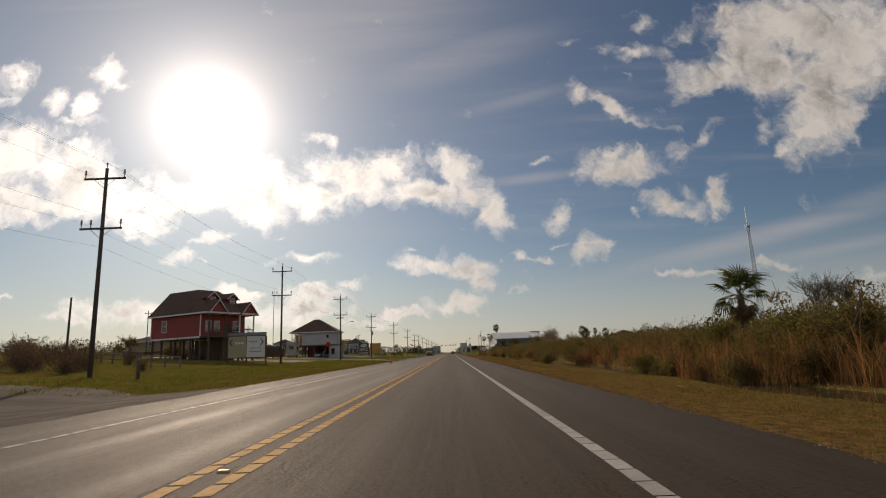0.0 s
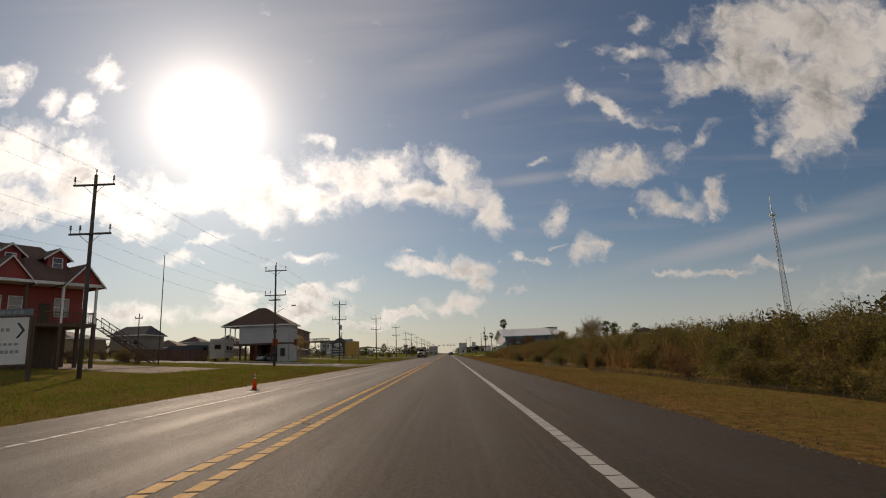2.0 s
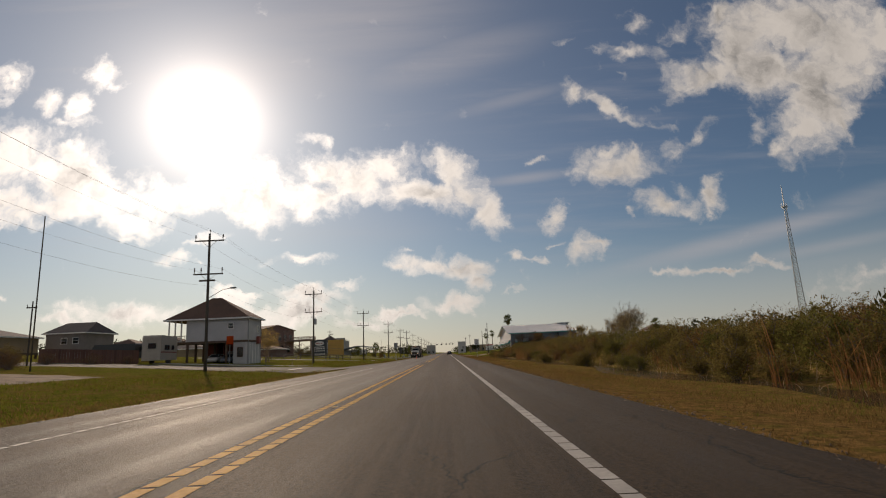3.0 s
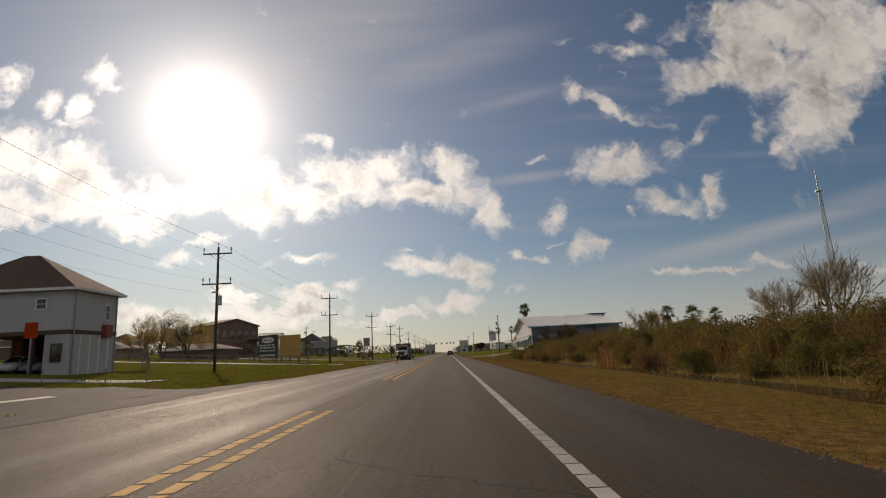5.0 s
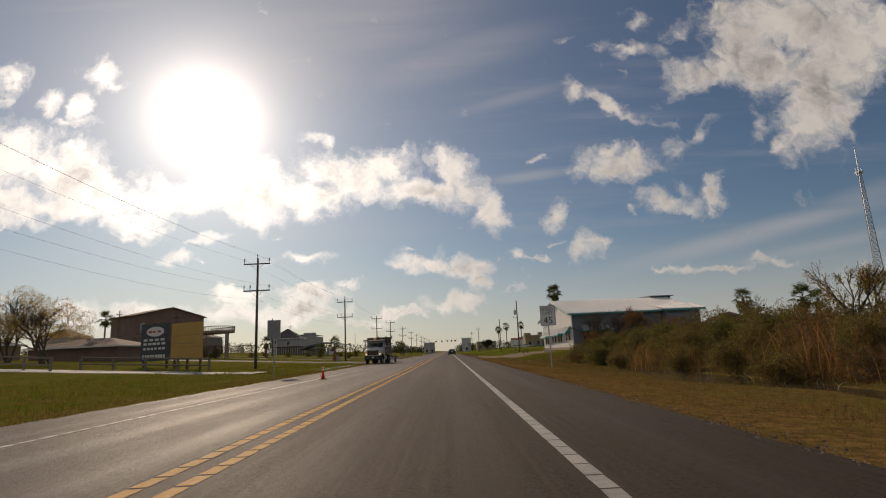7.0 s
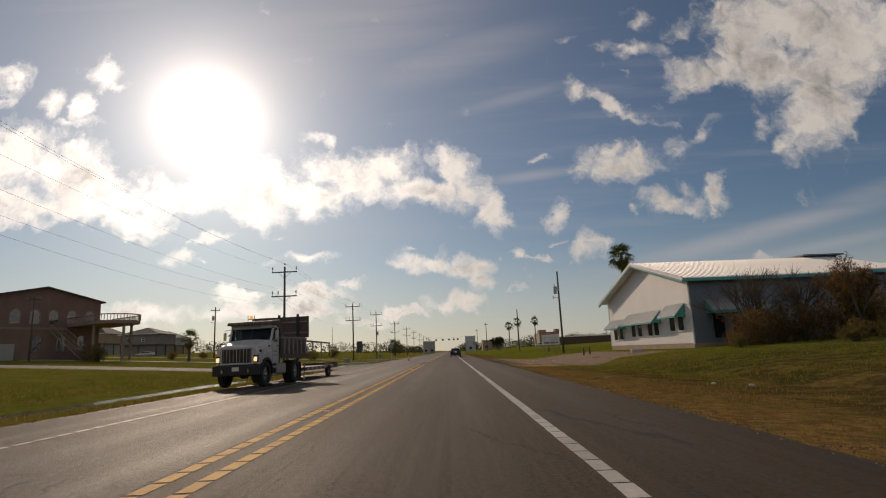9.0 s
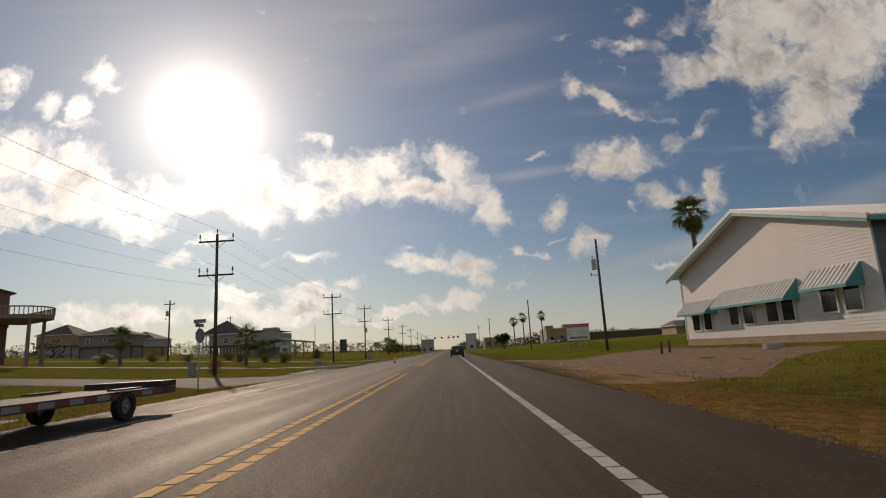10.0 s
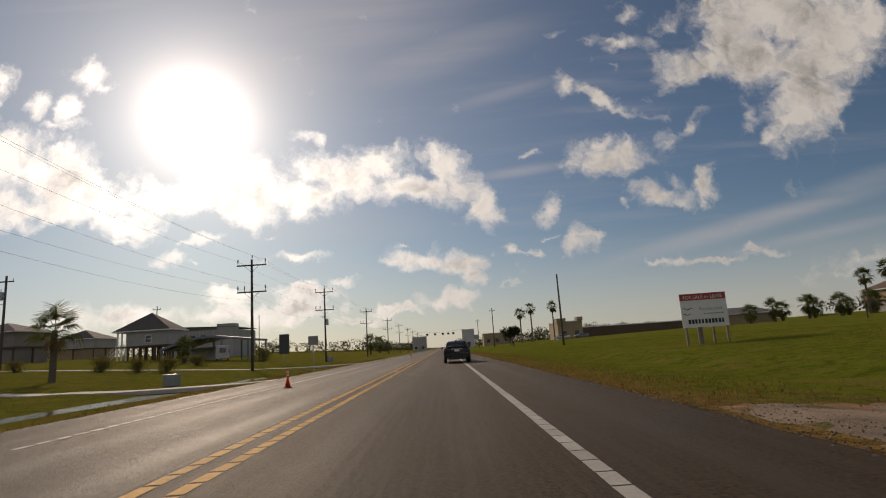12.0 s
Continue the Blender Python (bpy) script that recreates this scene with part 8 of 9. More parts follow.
def scrub_belt():
    rng = np.random.default_rng(21)
    far = {}
    for row, (x0, step, h0, h1) in enumerate(((10.7, 2.1, 0.4, 0.8), (13.6, 2.4, 0.7, 1.05), (16.5, 2.9, 0.9, 1.3), (21.0, 3.8, 1.05, 1.5), (28.0, 5.6, 1.2, 1.8), (38.0, 8.5, 1.5, 2.2))):
        y = -4.0
        end = (196, 200, 205, 210, 213, 214)[row]
        while y < end:
            x = x0 + rng.normal() * 0.8
            h = rng.uniform(h0, h1) * (1.35 if 6 < y < 32 and row > 0 else 1.0)
            s = h * rng.uniform(0.85, 1.25) * (1.45 if row == 0 else 1.1)
            near = y < 70
            if row == 0 and rng.random() < 0.15 or row < 3 and near and rng.random() < 0.08:
                kind = 3
            else:
                kind = int(rng.choice([0, 1, 1, 2, 2, 3, 4], p=[0.16, 0.25, 0.2, 0.16, 0.1, 0.07, 0.06]))
            if row == 0 and y < 46 and rng.random() < 0.5:
                y += step
                continue
            if row < 3:
                shrub(x, y, s, h, kind, rng)
            else:
                far.setdefault(kind, []).append((x, y, s, h, rng.uniform(0, math.tau)))
            y += step * rng.uniform(0.75, 1.3)
    # the scrub behind, too deep to pick apart, keeps its leaves in one mesh for each kind
    for kind, rows in far.items():
        me = KINDS[kind][0]
        co = np.empty(len(me.vertices) * 3, np.float32)
        me.vertices.foreach_get("co", co)
        quads = co.reshape(-1, 4, 3)[::2]
        mid = quads.mean(1, keepdims=True)
        quads = mid + (quads - mid) * 0.8
        out = []
        for x, y, s, h, a in rows:
            c, d = math.cos(a), math.sin(a)
            q = quads.reshape(-1, 3)
            out.append(np.stack([x + s * (q[:, 0] * c - q[:, 1] * d), y + s * (q[:, 0] * d + q[:, 1] * c), ground_z(x) - 0.05 + h * q[:, 2]], 1))
        v = np.vstack(out)
        tagged(new("scrub", array_mesh("scrub", v, np.arange(len(v)).reshape(-1, 4), me.materials[0])), SHRUB_LABELS[kind] + " in the thicket behind the ditch", "scrub", kind="stuff")
    # thicket in front of the shop's shaded wall
    for x, y, h, kind in ((19.8, 225.6, 0.8, 3), (20.8, 225.6, 1.5, 3), (21.8, 224.6, 1.5, 3), (22.8, 225.2, 1.65, 1), (24.0, 224.0, 1.6, 3), (25.4, 223.6, 1.7, 3), (27.2, 223.4, 1.8, 2), (29.4, 224.5, 2.0, 3), (32.0, 225.0, 2.3, 3),
                          (35.5, 224.5, 2.3, 1), (38.5, 224.0, 2.6, 3), (42, 223, 2.8, 1), (19.0, 223.4, 0.5, 4), (22.6, 218.0, 0.75, 1), (24.4, 217.0, 1.0, 1), (26.5, 216.2, 1.2, 4), (29.0, 215.4, 1.4, 1), (32.0, 217.5, 1.6, 2), (36.0, 217.5, 1.9, 1), (30.0, 221.0, 1.4, 3)):
        shrub(x, y, h * 1.05, h, kind, rng, "beside the shop")


scrub_belt()


def strands(name, rng, bases, heights, width, bend, mat, label, category, short=False):
    """Blades, each a bent strip that tapers to its tip: of three pieces, or two where they are short."""
    n = len(bases)
    a = rng.uniform(0, math.tau, n)
    side = np.stack([np.cos(a), np.sin(a), np.zeros(n)], 1)
    b = rng.uniform(0, math.tau, n)
    lean = np.stack([np.cos(b), np.sin(b), np.zeros(n)], 1) * (bend * rng.uniform(0.1, 1.0, n) ** 1.5 * heights)[:, None]
    up = np.array([0, 0, 1.0])
    w = (width * rng.uniform(0.6, 1.3, n))[:, None]
    rows = []
    for k, taper in ((0.0, 1.0), (0.5, 0.8)) if short else ((0.0, 1.0), (0.4, 0.9), (0.75, 0.6)):
        p = bases + up * (heights * k * (1 - 0.12 * k))[:, None] + lean * k * k
        rows += [p - side * w * taper, p + side * w * taper]
    tip = bases + up * (heights * 0.9)[:, None] + lean * 1.1
    rows.append(tip)
    v = np.stack(rows, 1).reshape(-1, 3)
    base = (np.arange(n) * len(rows))[:, None]
    tri = [[0, 1, 3], [0, 3, 2], [2, 3, 4]] if short else [[0, 1, 3], [0, 3, 2], [2, 3, 5], [2, 5, 4], [4, 5, 6]]
    tri = np.array(tri)
    f = (base[:, :, None] + tri[None]).reshape(-1, 3)
    return tagged(new(name, array_mesh(name, v, f, M[mat])), label, category, kind="stuff")


def land_array(x):
    return np.array([ground_z(float(q)) for q in np.round(x, 1)])


def reed_bed():
    rng = np.random.default_rng(4)
    n = 62000
    y = np.where(rng.random(n) < 0.25, rng.uniform(-6, 50, n), rng.uniform(-6, 200, n))
    x = np.where(y < 50, 10.0, 10.4) + np.abs(rng.normal(size=n)) * 1.1 + 0.7 * np.sin(y * 0.21) + 0.5 * np.sin(y * 0.53)
    dens = np.array([noise.noise(Vector((a * 0.35, b * 0.14, 2.0))) for a, b in zip(x, y)])
    drift = np.array([noise.noise(Vector((5.0, b * 0.05, 7.0))) for b in y])
    clump = np.array([noise.noise(Vector((a * 0.9, b * 0.6, 11.0))) for a, b in zip(x, y)])
    # stands where the reeds grow tall; elsewhere only a thin fringe
    tall = (y < 50) | (y > 66) & (y < 82) | (y > 118) & (y < 142) | (y > 156) & (y < 178)
    thin = rng.random(n) < np.where(y < 50, 0.46, np.where(tall, 0.44, 0.14))
    keep = (dens + 0.5 * drift > -0.25) & thin & (clump > 0.02 + 0.10 * rng.normal(size=n))
    x, y, dens, clump, tall = x[keep], y[keep], dens[keep], clump[keep], tall[keep]
    h = rng.uniform(0.35, 1.75, len(x)) * (1 + 0.35 * dens) * (0.8 + 0.9 * clump) * np.where(tall, 1.12, 0.7)
    z = land_array(x) - 0.05
    pts = np.stack([x, y, z], 1)
    brown = rng.random(len(x)) < np.clip(0.85 - 0.35 * np.clip((y - 40) / 80, 0, 1) + dens * 0.8, 0.15, 0.95)
    strands("reeds", rng, pts[brown], h[brown], 0.010, 0.75, "reed", "dry rust-brown reeds and cattails in the wet ditch", "reeds")
    strands("reeds", rng, pts[~brown], h[~brown] * 0.9, 0.007, 0.38, "reed_green", "olive-green reeds in the wet ditch", "reeds")
    # pale bare stalks standing at the water's edge
    m = 1500
    y = rng.uniform(-5, 198, m)
    x = 10.5 + np.abs(rng.normal(size=m)) * 0.7
    pts = np.stack([x, y, land_array(x) - 0.05], 1)
    strands("reed_stalks", rng, pts, rng.uniform(0.3, 1.1, m), 0.006, 0.28, "stalk", "pale dead stalks standing in the ditch", "reeds")
    # broken stalks lying at the water's edge
    m = 1500
    y = rng.uniform(-5, 180, m)
    x = 10.2 + rng.normal(size=m) * 0.4
    pts = np.stack([x, y, land_array(x) + 0.03], 1)
    strands("reed_litter", rng, pts, np.full(m, 0.2), 0.008, 3.0, "stalk", "broken pale reed stalks lying in the ditch", "reeds")


reed_bed()


# paved mouths of side roads and drives, and ditch water, where no grass stands: x from, to, y from, to
BARE = ((-30, -8, 2, 23), (-13, -8, 116, 139), (-30, -13, 124.5, 139), (-12, -8, 233, 252), (-30, -12, 237.5, 249.5), (-15.8, -12.2, 203, 224), (-15.8, -12.2, 255, 270), (-15.5, -12.5, 273, 284),
        (-30, -8, 270.3, 272.3), (-30, -8, 302.8, 304.8))


def grass(name, x0, x1, y0, y1, count, height, mat, label, seed, clump=0.35, width=0.012):
    rng = np.random.default_rng(seed)
    x, y = rng.uniform(x0, x1, count), rng.uniform(y0, y1, count)
    d = np.array([noise.noise(Vector((a * 0.5, b * 0.3, seed))) + 0.6 * noise.noise(Vector((a * 1.9, b * 1.7, seed))) for a, b in zip(x, y)])
    keep = d > -clump
    for a, b, c, e in BARE:
        keep &= ~((x > a) & (x < b) & (y > c + 0.3 * np.sin(x * 2.1)) & (y < e + 0.3 * np.sin(x * 1.7)))
    x, y, d = x[keep], y[keep], d[keep]
    pts = np.stack([x, y, land_array(x) - 0.02], 1)
    strands(name, rng, pts, height * rng.uniform(0.4, 1.2, len(x)) * (1 + 0.5 * d), width, 1.3, mat, label, "grass", short=True)


grass("grass", 3.5, 6.6, 0, 219, 120000, 0.065, "grass_dry", "short dry brown grass on the verge", 31, 0.45, 0.006)
grass("grass", 5.5, 9.8, 0, 219, 64000, 0.09, "grass_dry", "dry brown grass beside the ditch", 39, 0.6, 0.007)
grass("grass", 4.4, 10.2, 0, 219, 34000, 0.08, "grass_green", "short green grass on the verge", 32, 0.0, 0.007)
grass("grass", -24, -9.0, 2, 330, 70000, 0.11, "grass_green", "short green grass beside the shoulder", 33, 0.3, 0.013)
grass("grass", -26, -12.5, 20, 232, 60000, 0.20, "grass_green", "rough uncut grass beyond the shoulder", 40, 0.05, 0.018)
grass("grass", -26, -11.5, 20, 232, 30000, 0.16, "grass_dry", "straw-coloured tufts in the rough grass", 41, -0.05, 0.014)
grass("grass", -15, -8.8, 2, 330, 34000, 0.13, "grass_dry", "brown grass along the shoulder", 34, 0.1, 0.014)
grass("grass", 3.65, 26, 253, 320, 45000, 0.09, "grass_green", "mown green grass on the open field", 35, 0.5, 0.011)
grass("grass", 3.5, 7, 251, 340, 9000, 0.11, "grass_dry", "dry brown grass on the verge", 36, 0.3, 0.013)
grass("grass", 7.0, 20, 203, 227, 10000, 0.14, "grass_green", "green weeds beside the dirt lot", 37, 0.25, 0.016)
grass("grass", 4.8, 15, 228, 251, 16000, 0.05, "grass_green", "thin weeds in the bare lot", 38, -0.22, 0.014)


# palms
def frond_mesh(seed, radius=1.0, mat="palm_leaf", stem=0.8, droop=0.35):
    """A fan leaf: a stalk and a wheel of narrow folded blades."""
    rng = np.random.default_rng(seed)
    v, f = [], []

    def quad(*p):
        k = len(v)
        v.extend(p)
        f.append(tuple(range(k, k + 4)))
    for s in (-0.018, 0.018):
        quad((s, 0, 0.0), (s, stem, 0.1), (0, stem, 0.13), (0, 0, 0.03))
    c = Vector((0, stem, 0.12))
    n = 20
    for i in range(n):
        a = math.radians(-105 + 210 * i / (n - 1))
        l = radius * (0.75 + 0.25 * math.cos(a)) * rng.uniform(0.9, 1.08)
        d = Vector((math.sin(a), math.cos(a), 0))
        side = Vector((d.y, -d.x, 0)) * radius * 0.034
        m = c + d * l * 0.55 + Vector((0, 0, 0.05))
        e = c + d * l + Vector((0, 0, -droop * l * rng.uniform(0.5, 1.3)))
        fold = Vector((0, 0, 0.025))
        quad(c, m - side, e, m + fold)
        quad(c, m + fold, e, m + side)
    return mesh_of("frond", [tuple(p) for p in v], f, M[mat])


FRONDS = [frond_mesh(1), frond_mesh(2, droop=0.6), frond_mesh(3, droop=0.2)]
DEAD = frond_mesh(7, 0.9, "palm_dead", 0.5, 0.9)


def palm(x, y, crown_z, r, label, count=30, dead=10, trunk=0.17, seed=0, group="", lean=0.0, fall=155):
    rng = np.random.default_rng(seed + 100)
    g = ground_z(x)
    ob = thing("palm_tree", (x, y, g), label, "palm tree", group)
    h = crown_z - g
    bm = bmesh.new()
    n = 14
    for k in range(n):
        a, b = k / n, (k + 1) / n
        pa, pb = (lean * a * a * h, 0, h * a - (0.2 if k == 0 else 0)), (lean * b * b * h, 0, h * b)
        tube(bm, pa, pb, trunk * (1.25 - 0.35 * a) + 0.015, trunk * (1.25 - 0.35 * b), 10, False)
    part("trunk", bm, M["palm_bark"], ob)
    top = Vector((lean * h, 0, h))
    for i in range(count):
        k = i / count
        tilt = 80 - fall * k + rng.normal() * 8
        spin = 137.5 * i + rng.normal() * 10
        leaf = new("frond", FRONDS[i % 3])
        leaf.parent = ob
        leaf.matrix_basis = Matrix.Translation(top + Vector((0, 0, 0.1 - 0.4 * k * r))) @ Euler((radians(tilt), radians(rng.normal() * 14), radians(spin))).to_matrix().to_4x4() @ Matrix.Scale(r * rng.uniform(0.85, 1.1), 4)
    for i in range(dead):
        leaf = new("dead_frond", DEAD)
        leaf.parent = ob
        leaf.matrix_basis = Matrix.Translation(top + Vector((0, 0, -0.35 * r))) @ Euler((radians(-62 + rng.normal() * 9), 0, radians(360 * i / dead + rng.normal() * 8))).to_matrix().to_4x4() @ Matrix.Scale(r * 0.9, 4)
    return ob


palm(21.3, 252.0, 11.4, 1.05, "tall fan palm with a round crown behind the shop", 34, 24, 0.18, 1)
palm(16.7, 31.4, 3.7, 1.12, "young fan palm rising out of the scrub", 20, 7, 0.2, 2, fall=108)
palm(-28.3, 282.2, 4.2, 1.2, "short fan palm on the grass beside the walkway", 17, 3, 0.19, 3, fall=125)
palm(-62.4, 245, 9.8, 1.0, "slim fan palm behind the boards", 22, 8, 0.13, 4)
palm(-44, 335, 4.0, 1.3, "short bushy fan palm on the grass", 22, 8, 0.3, 5)
palm(-44.5, 280.0, 5.1, 1.2, "short fan palm with a brown skirt beside the walkway", 17, 5, 0.19, 6, fall=120)
for k, (x, y, z) in enumerate(((88.9, 355, 10.0), (94.5, 356, 11.4))):
    palm(x, y, z, 1.2, "tall fan palm over the far field", 22, 8, 0.2, 10 + k, "palms beside the far field")
for k, (x, y, z, r) in enumerate(((70, 366, 4.2, 1.3), (73, 362, 4.8, 1.5), (76, 364, 4.4, 1.4), (79.5, 360, 5.2, 1.5), (82, 362, 4.6, 1.4), (85, 358, 5.0, 1.5), (88, 360, 4.4, 1.4), (91, 357, 5.2, 1.5), (94, 360, 4.8, 1.4), (97, 356, 5.0, 1.5), (100, 358, 4.6, 1.4), (103, 354, 5.2, 1.5), (106, 357, 4.8, 1.4))):
    palm(x, y, z, r, "low bushy palm at the edge of the far field", 20, 6, 0.3, 20 + k, "palms beside the far field")
for k, (x, y, z) in enumerate(((26, 425, 10.6), (30.5, 430, 12.4), (38.5, 432, 12.6))):
    palm(x, y, z, 1.35, "tall slim palm in the distance", 18, 6, 0.2, 40 + k, "palms by the far buildings")
palm(-24, 420, 4.5, 1.8, "short palm beside the road far ahead", 18, 4, 0.3, 50)
palm(-27, 470, 4.5, 1.9, "short palm beside the road far ahead", 18, 4, 0.3, 51)
palm(63.4, 262, 9.2, 1.5, "dark palm behind the shop", 20, 6, 0.3, 52)
palm(58.3, 235, 7.0, 1.5, "dark palm beyond the scrub", 20, 6, 0.3, 53)
palm(71, 250, 7.7, 1.2, "dark palm beyond the scrub", 20, 6, 0.3, 54)


def branching(rng, bm, tips, p, way, length, r, depth, spread=0.55):
    q = p + way * length
    tube(bm, p, q, r, r * 0.7, 6 if depth > 2 else 4, False)
    if depth == 0:
        tips.append((p, q))
        return
    for _ in range(3 if depth > 1 else 4):
        d = Vector((rng.normal(), rng.normal(), rng.normal() * 0.6 + 0.35)) * spread + way
        branching(rng, bm, tips, p.lerp(q, rng.uniform(0.55, 1.0)), d.normalized(), length * rng.uniform(0.6, 0.85), r * 0.58, depth - 1, spread)


def tree(x, y, h, label, leaf_mat, leaf_count, leaf_size, seed, stems=1, spread=0.55, name="tree", hang=0.0, depth=4, dome=False, bark="bark"):
    rng = np.random.default_rng(seed)
    ob = thing(name, (x, y, ground_z(x)), label, "tree")
    bm, tips = bmesh.new(), []
    for s in range(stems):
        way = Vector((rng.normal() * 0.22 * (stems > 1), rng.normal() * 0.22 * (stems > 1), 1)).normalized()
        branching(rng, bm, tips, Vector((rng.normal() * 0.3 * (stems > 1), rng.normal() * 0.3 * (stems > 1), -0.2)), way, h * 0.31, h * 0.022 / stems ** 0.3, depth, spread)
    part("trunk", bm, M[bark], ob)
    if dome:
        blobs = []
        for _ in range(34):
            a, r = rng.uniform(0, math.tau), rng.uniform(0, 1) ** 0.6 * h * 0.46
            z = h * (0.30 + 0.58 * rng.uniform(0, 1) * math.sqrt(max(0.05, 1 - (r / (h * 0.5)) ** 2)))
            blobs.append((r * math.cos(a), r * math.sin(a), z, h * 0.12, h * 0.12, h * 0.10))
        v, f = leaves(rng, crown_points(rng, blobs, leaf_count), leaf_size, 0.3)
        c = new("crown", array_mesh("crown", v, f, M[leaf_mat]))
        c.parent = ob
    elif leaf_count:
        pick = rng.integers(0, len(tips), leaf_count)
        k = rng.uniform(0.0, 1.15, leaf_count)
        a = np.array([tips[i][0] for i in pick])
        b = np.array([tips[i][1] for i in pick])
        pts = a + (b - a) * k[:, None] + rng.normal(size=(leaf_count, 3)) * h * 0.018
        if hang:
            pts[:, 2] -= np.abs(rng.normal(size=leaf_count)) * hang
        v, f = leaves(rng, pts, leaf_size, 0.35)
        c = new("crown", array_mesh("crown", v, f, M[leaf_mat]))
        c.parent = ob
    return ob


tree(-52.0, 216, 10.5, "spreading tree with thin yellowish leaves", "leaf_yellow", 13000, 0.10, 61, 5, 0.55, dome=True)
tree(-58.5, 219, 11.5, "spreading tree with thin yellowish leaves", "leaf_yellow", 14000, 0.10, 62, 5, 0.55, dome=True)
tree(26.8, 150.5, 6.4, "willowy half-bare tree over the scrub", "leaf_yellow", 4500, 0.05, 64, 5, 0.36, hang=0.5, bark="pale_twig", depth=5)
tree(26.0, 143.5, 6.6, "willowy half-bare tree over the scrub", "leaf_yellow", 4500, 0.05, 65, 5, 0.36, hang=0.5, bark="pale_twig", depth=5)
tree(28.8, 185, 7.2, "slim half-bare willowy tree over the scrub", "leaf_yellow", 3500, 0.08, 77, 3, 0.35, hang=0.4, depth=4)
tree(39, 57, 8.4, "bare winter tree with fine reddish twigs", "leaf_rust", 0, 0.1, 66, 4, 0.4, depth=5)
tree(43, 58, 7.8, "bare winter tree with fine reddish twigs", "leaf_rust", 0, 0.1, 67, 3, 0.4, depth=5)
tree(21.8, 226.6, 7.0, "bare shrubby tree with grey twigs beside the shop", "leaf_rust", 700, 0.06, 68, 5, 0.4)
tree(24.6, 226.0, 6.6, "bare shrubby tree with grey twigs beside the shop", "leaf_rust", 700, 0.06, 69, 5, 0.4)
tree(26.4, 223.0, 6.2, "dense rust-brown winter tree beside the shop", "leaf_rust", 9000, 0.07, 76, 5, 0.32)
tree(52, 238, 8.5, "bare winter tree beyond the shop", "leaf_rust", 300, 0.08, 70, 3, 0.45)
tree(-51.2, 86, 4.6, "small olive tree in the yard of the red house", "leaf_olive", 5200, 0.08, 71, 3, 0.6)
tree(-34, 168.5, 7.0, "yellow-leaved tree between the houses", "leaf_yellow", 4500, 0.08, 72, 3, 0.5, bark="pale_twig")
tree(16.5, 372, 6.6, "round dark tree at the edge of the field", "far_trees", 6000, 0.22, 73, 4, 0.6)
tree(45, 300, 3.2, "small bare tree in the open field", "leaf_rust", 60, 0.05, 74, 1, 0.45)


def plant_shrub(x, y, s, h, kind, seed, where):
    shrub(x, y, s, h, kind, np.random.default_rng(seed), where, "bushes in the yards")


for k, (x, y, s, h, kind) in enumerate(((-44, 66, 1.8, 1.5, 5), (-40, 58, 1.9, 1.5, 5), (-47, 66, 1.8, 1.5, 5), (-36, 52, 1.8, 1.4, 5), (-52, 70, 1.8, 1.6, 5), (-32, 46, 1.7, 1.2, 5), (-36, 47, 1.8, 1.4, 5), (-30, 42, 1.5, 1.0, 5), (-34, 43, 1.7, 1.2, 5), (-40, 50, 1.9, 1.6, 5), (-44, 55, 2.0, 1.6, 5), (-28.5, 50, 1.0, 0.8, 5), (-38, 64, 1.4, 1.1, 5), (-50, 62, 2.0, 1.8, 5),
                                        (-33, 49, 1.5, 1.1, 5), (-47, 60, 1.9, 1.7, 3), (-55, 76, 1.8, 1.6, 5), (-42, 118, 1.3, 1.1, 5), (-50, 134, 1.5, 1.0, 5), (-46.5, 137, 1.4, 0.9, 5), (-53, 132, 1.5, 1.1, 2), (-43.5, 140, 1.2, 0.8, 5), (-57, 134, 1.7, 1.2, 5), (-46, 122, 1.5, 1.2, 5), (-50, 116, 1.5, 1.2, 5), (-55, 113, 1.6, 1.3, 5),
                                        (-57, 118, 1.6, 1.2, 1), (-52, 121, 1.4, 1.2, 0), (-62, 122, 1.8, 1.5, 2), (-48, 125, 1.4, 1.3, 1), (-66, 128, 2.2, 1.7, 1),
                                        (-27.4, 296.6, 1.3, 1.0, 4), (-36, 300, 1.2, 0.9, 4), (-42, 310, 1.3, 1.0, 4), (-52, 302, 1.1, 0.9, 1), (-50, 285, 1.2, 0.9, 2), (-31, 298, 1.1, 0.9, 4),
                                        (-54, 268, 1.8, 1.6, 3), (-51, 266, 1.6, 1.4, 2), (-23.9, 261.9, 1.0, 0.95, 3), (-33, 342, 1.8, 1.5, 4), (-45, 300, 1.0, 0.8, 4), (-34, 318, 1.3, 1.0, 4))):
    plant_shrub(x, y, s, h, kind, 200 + k, "in a yard")


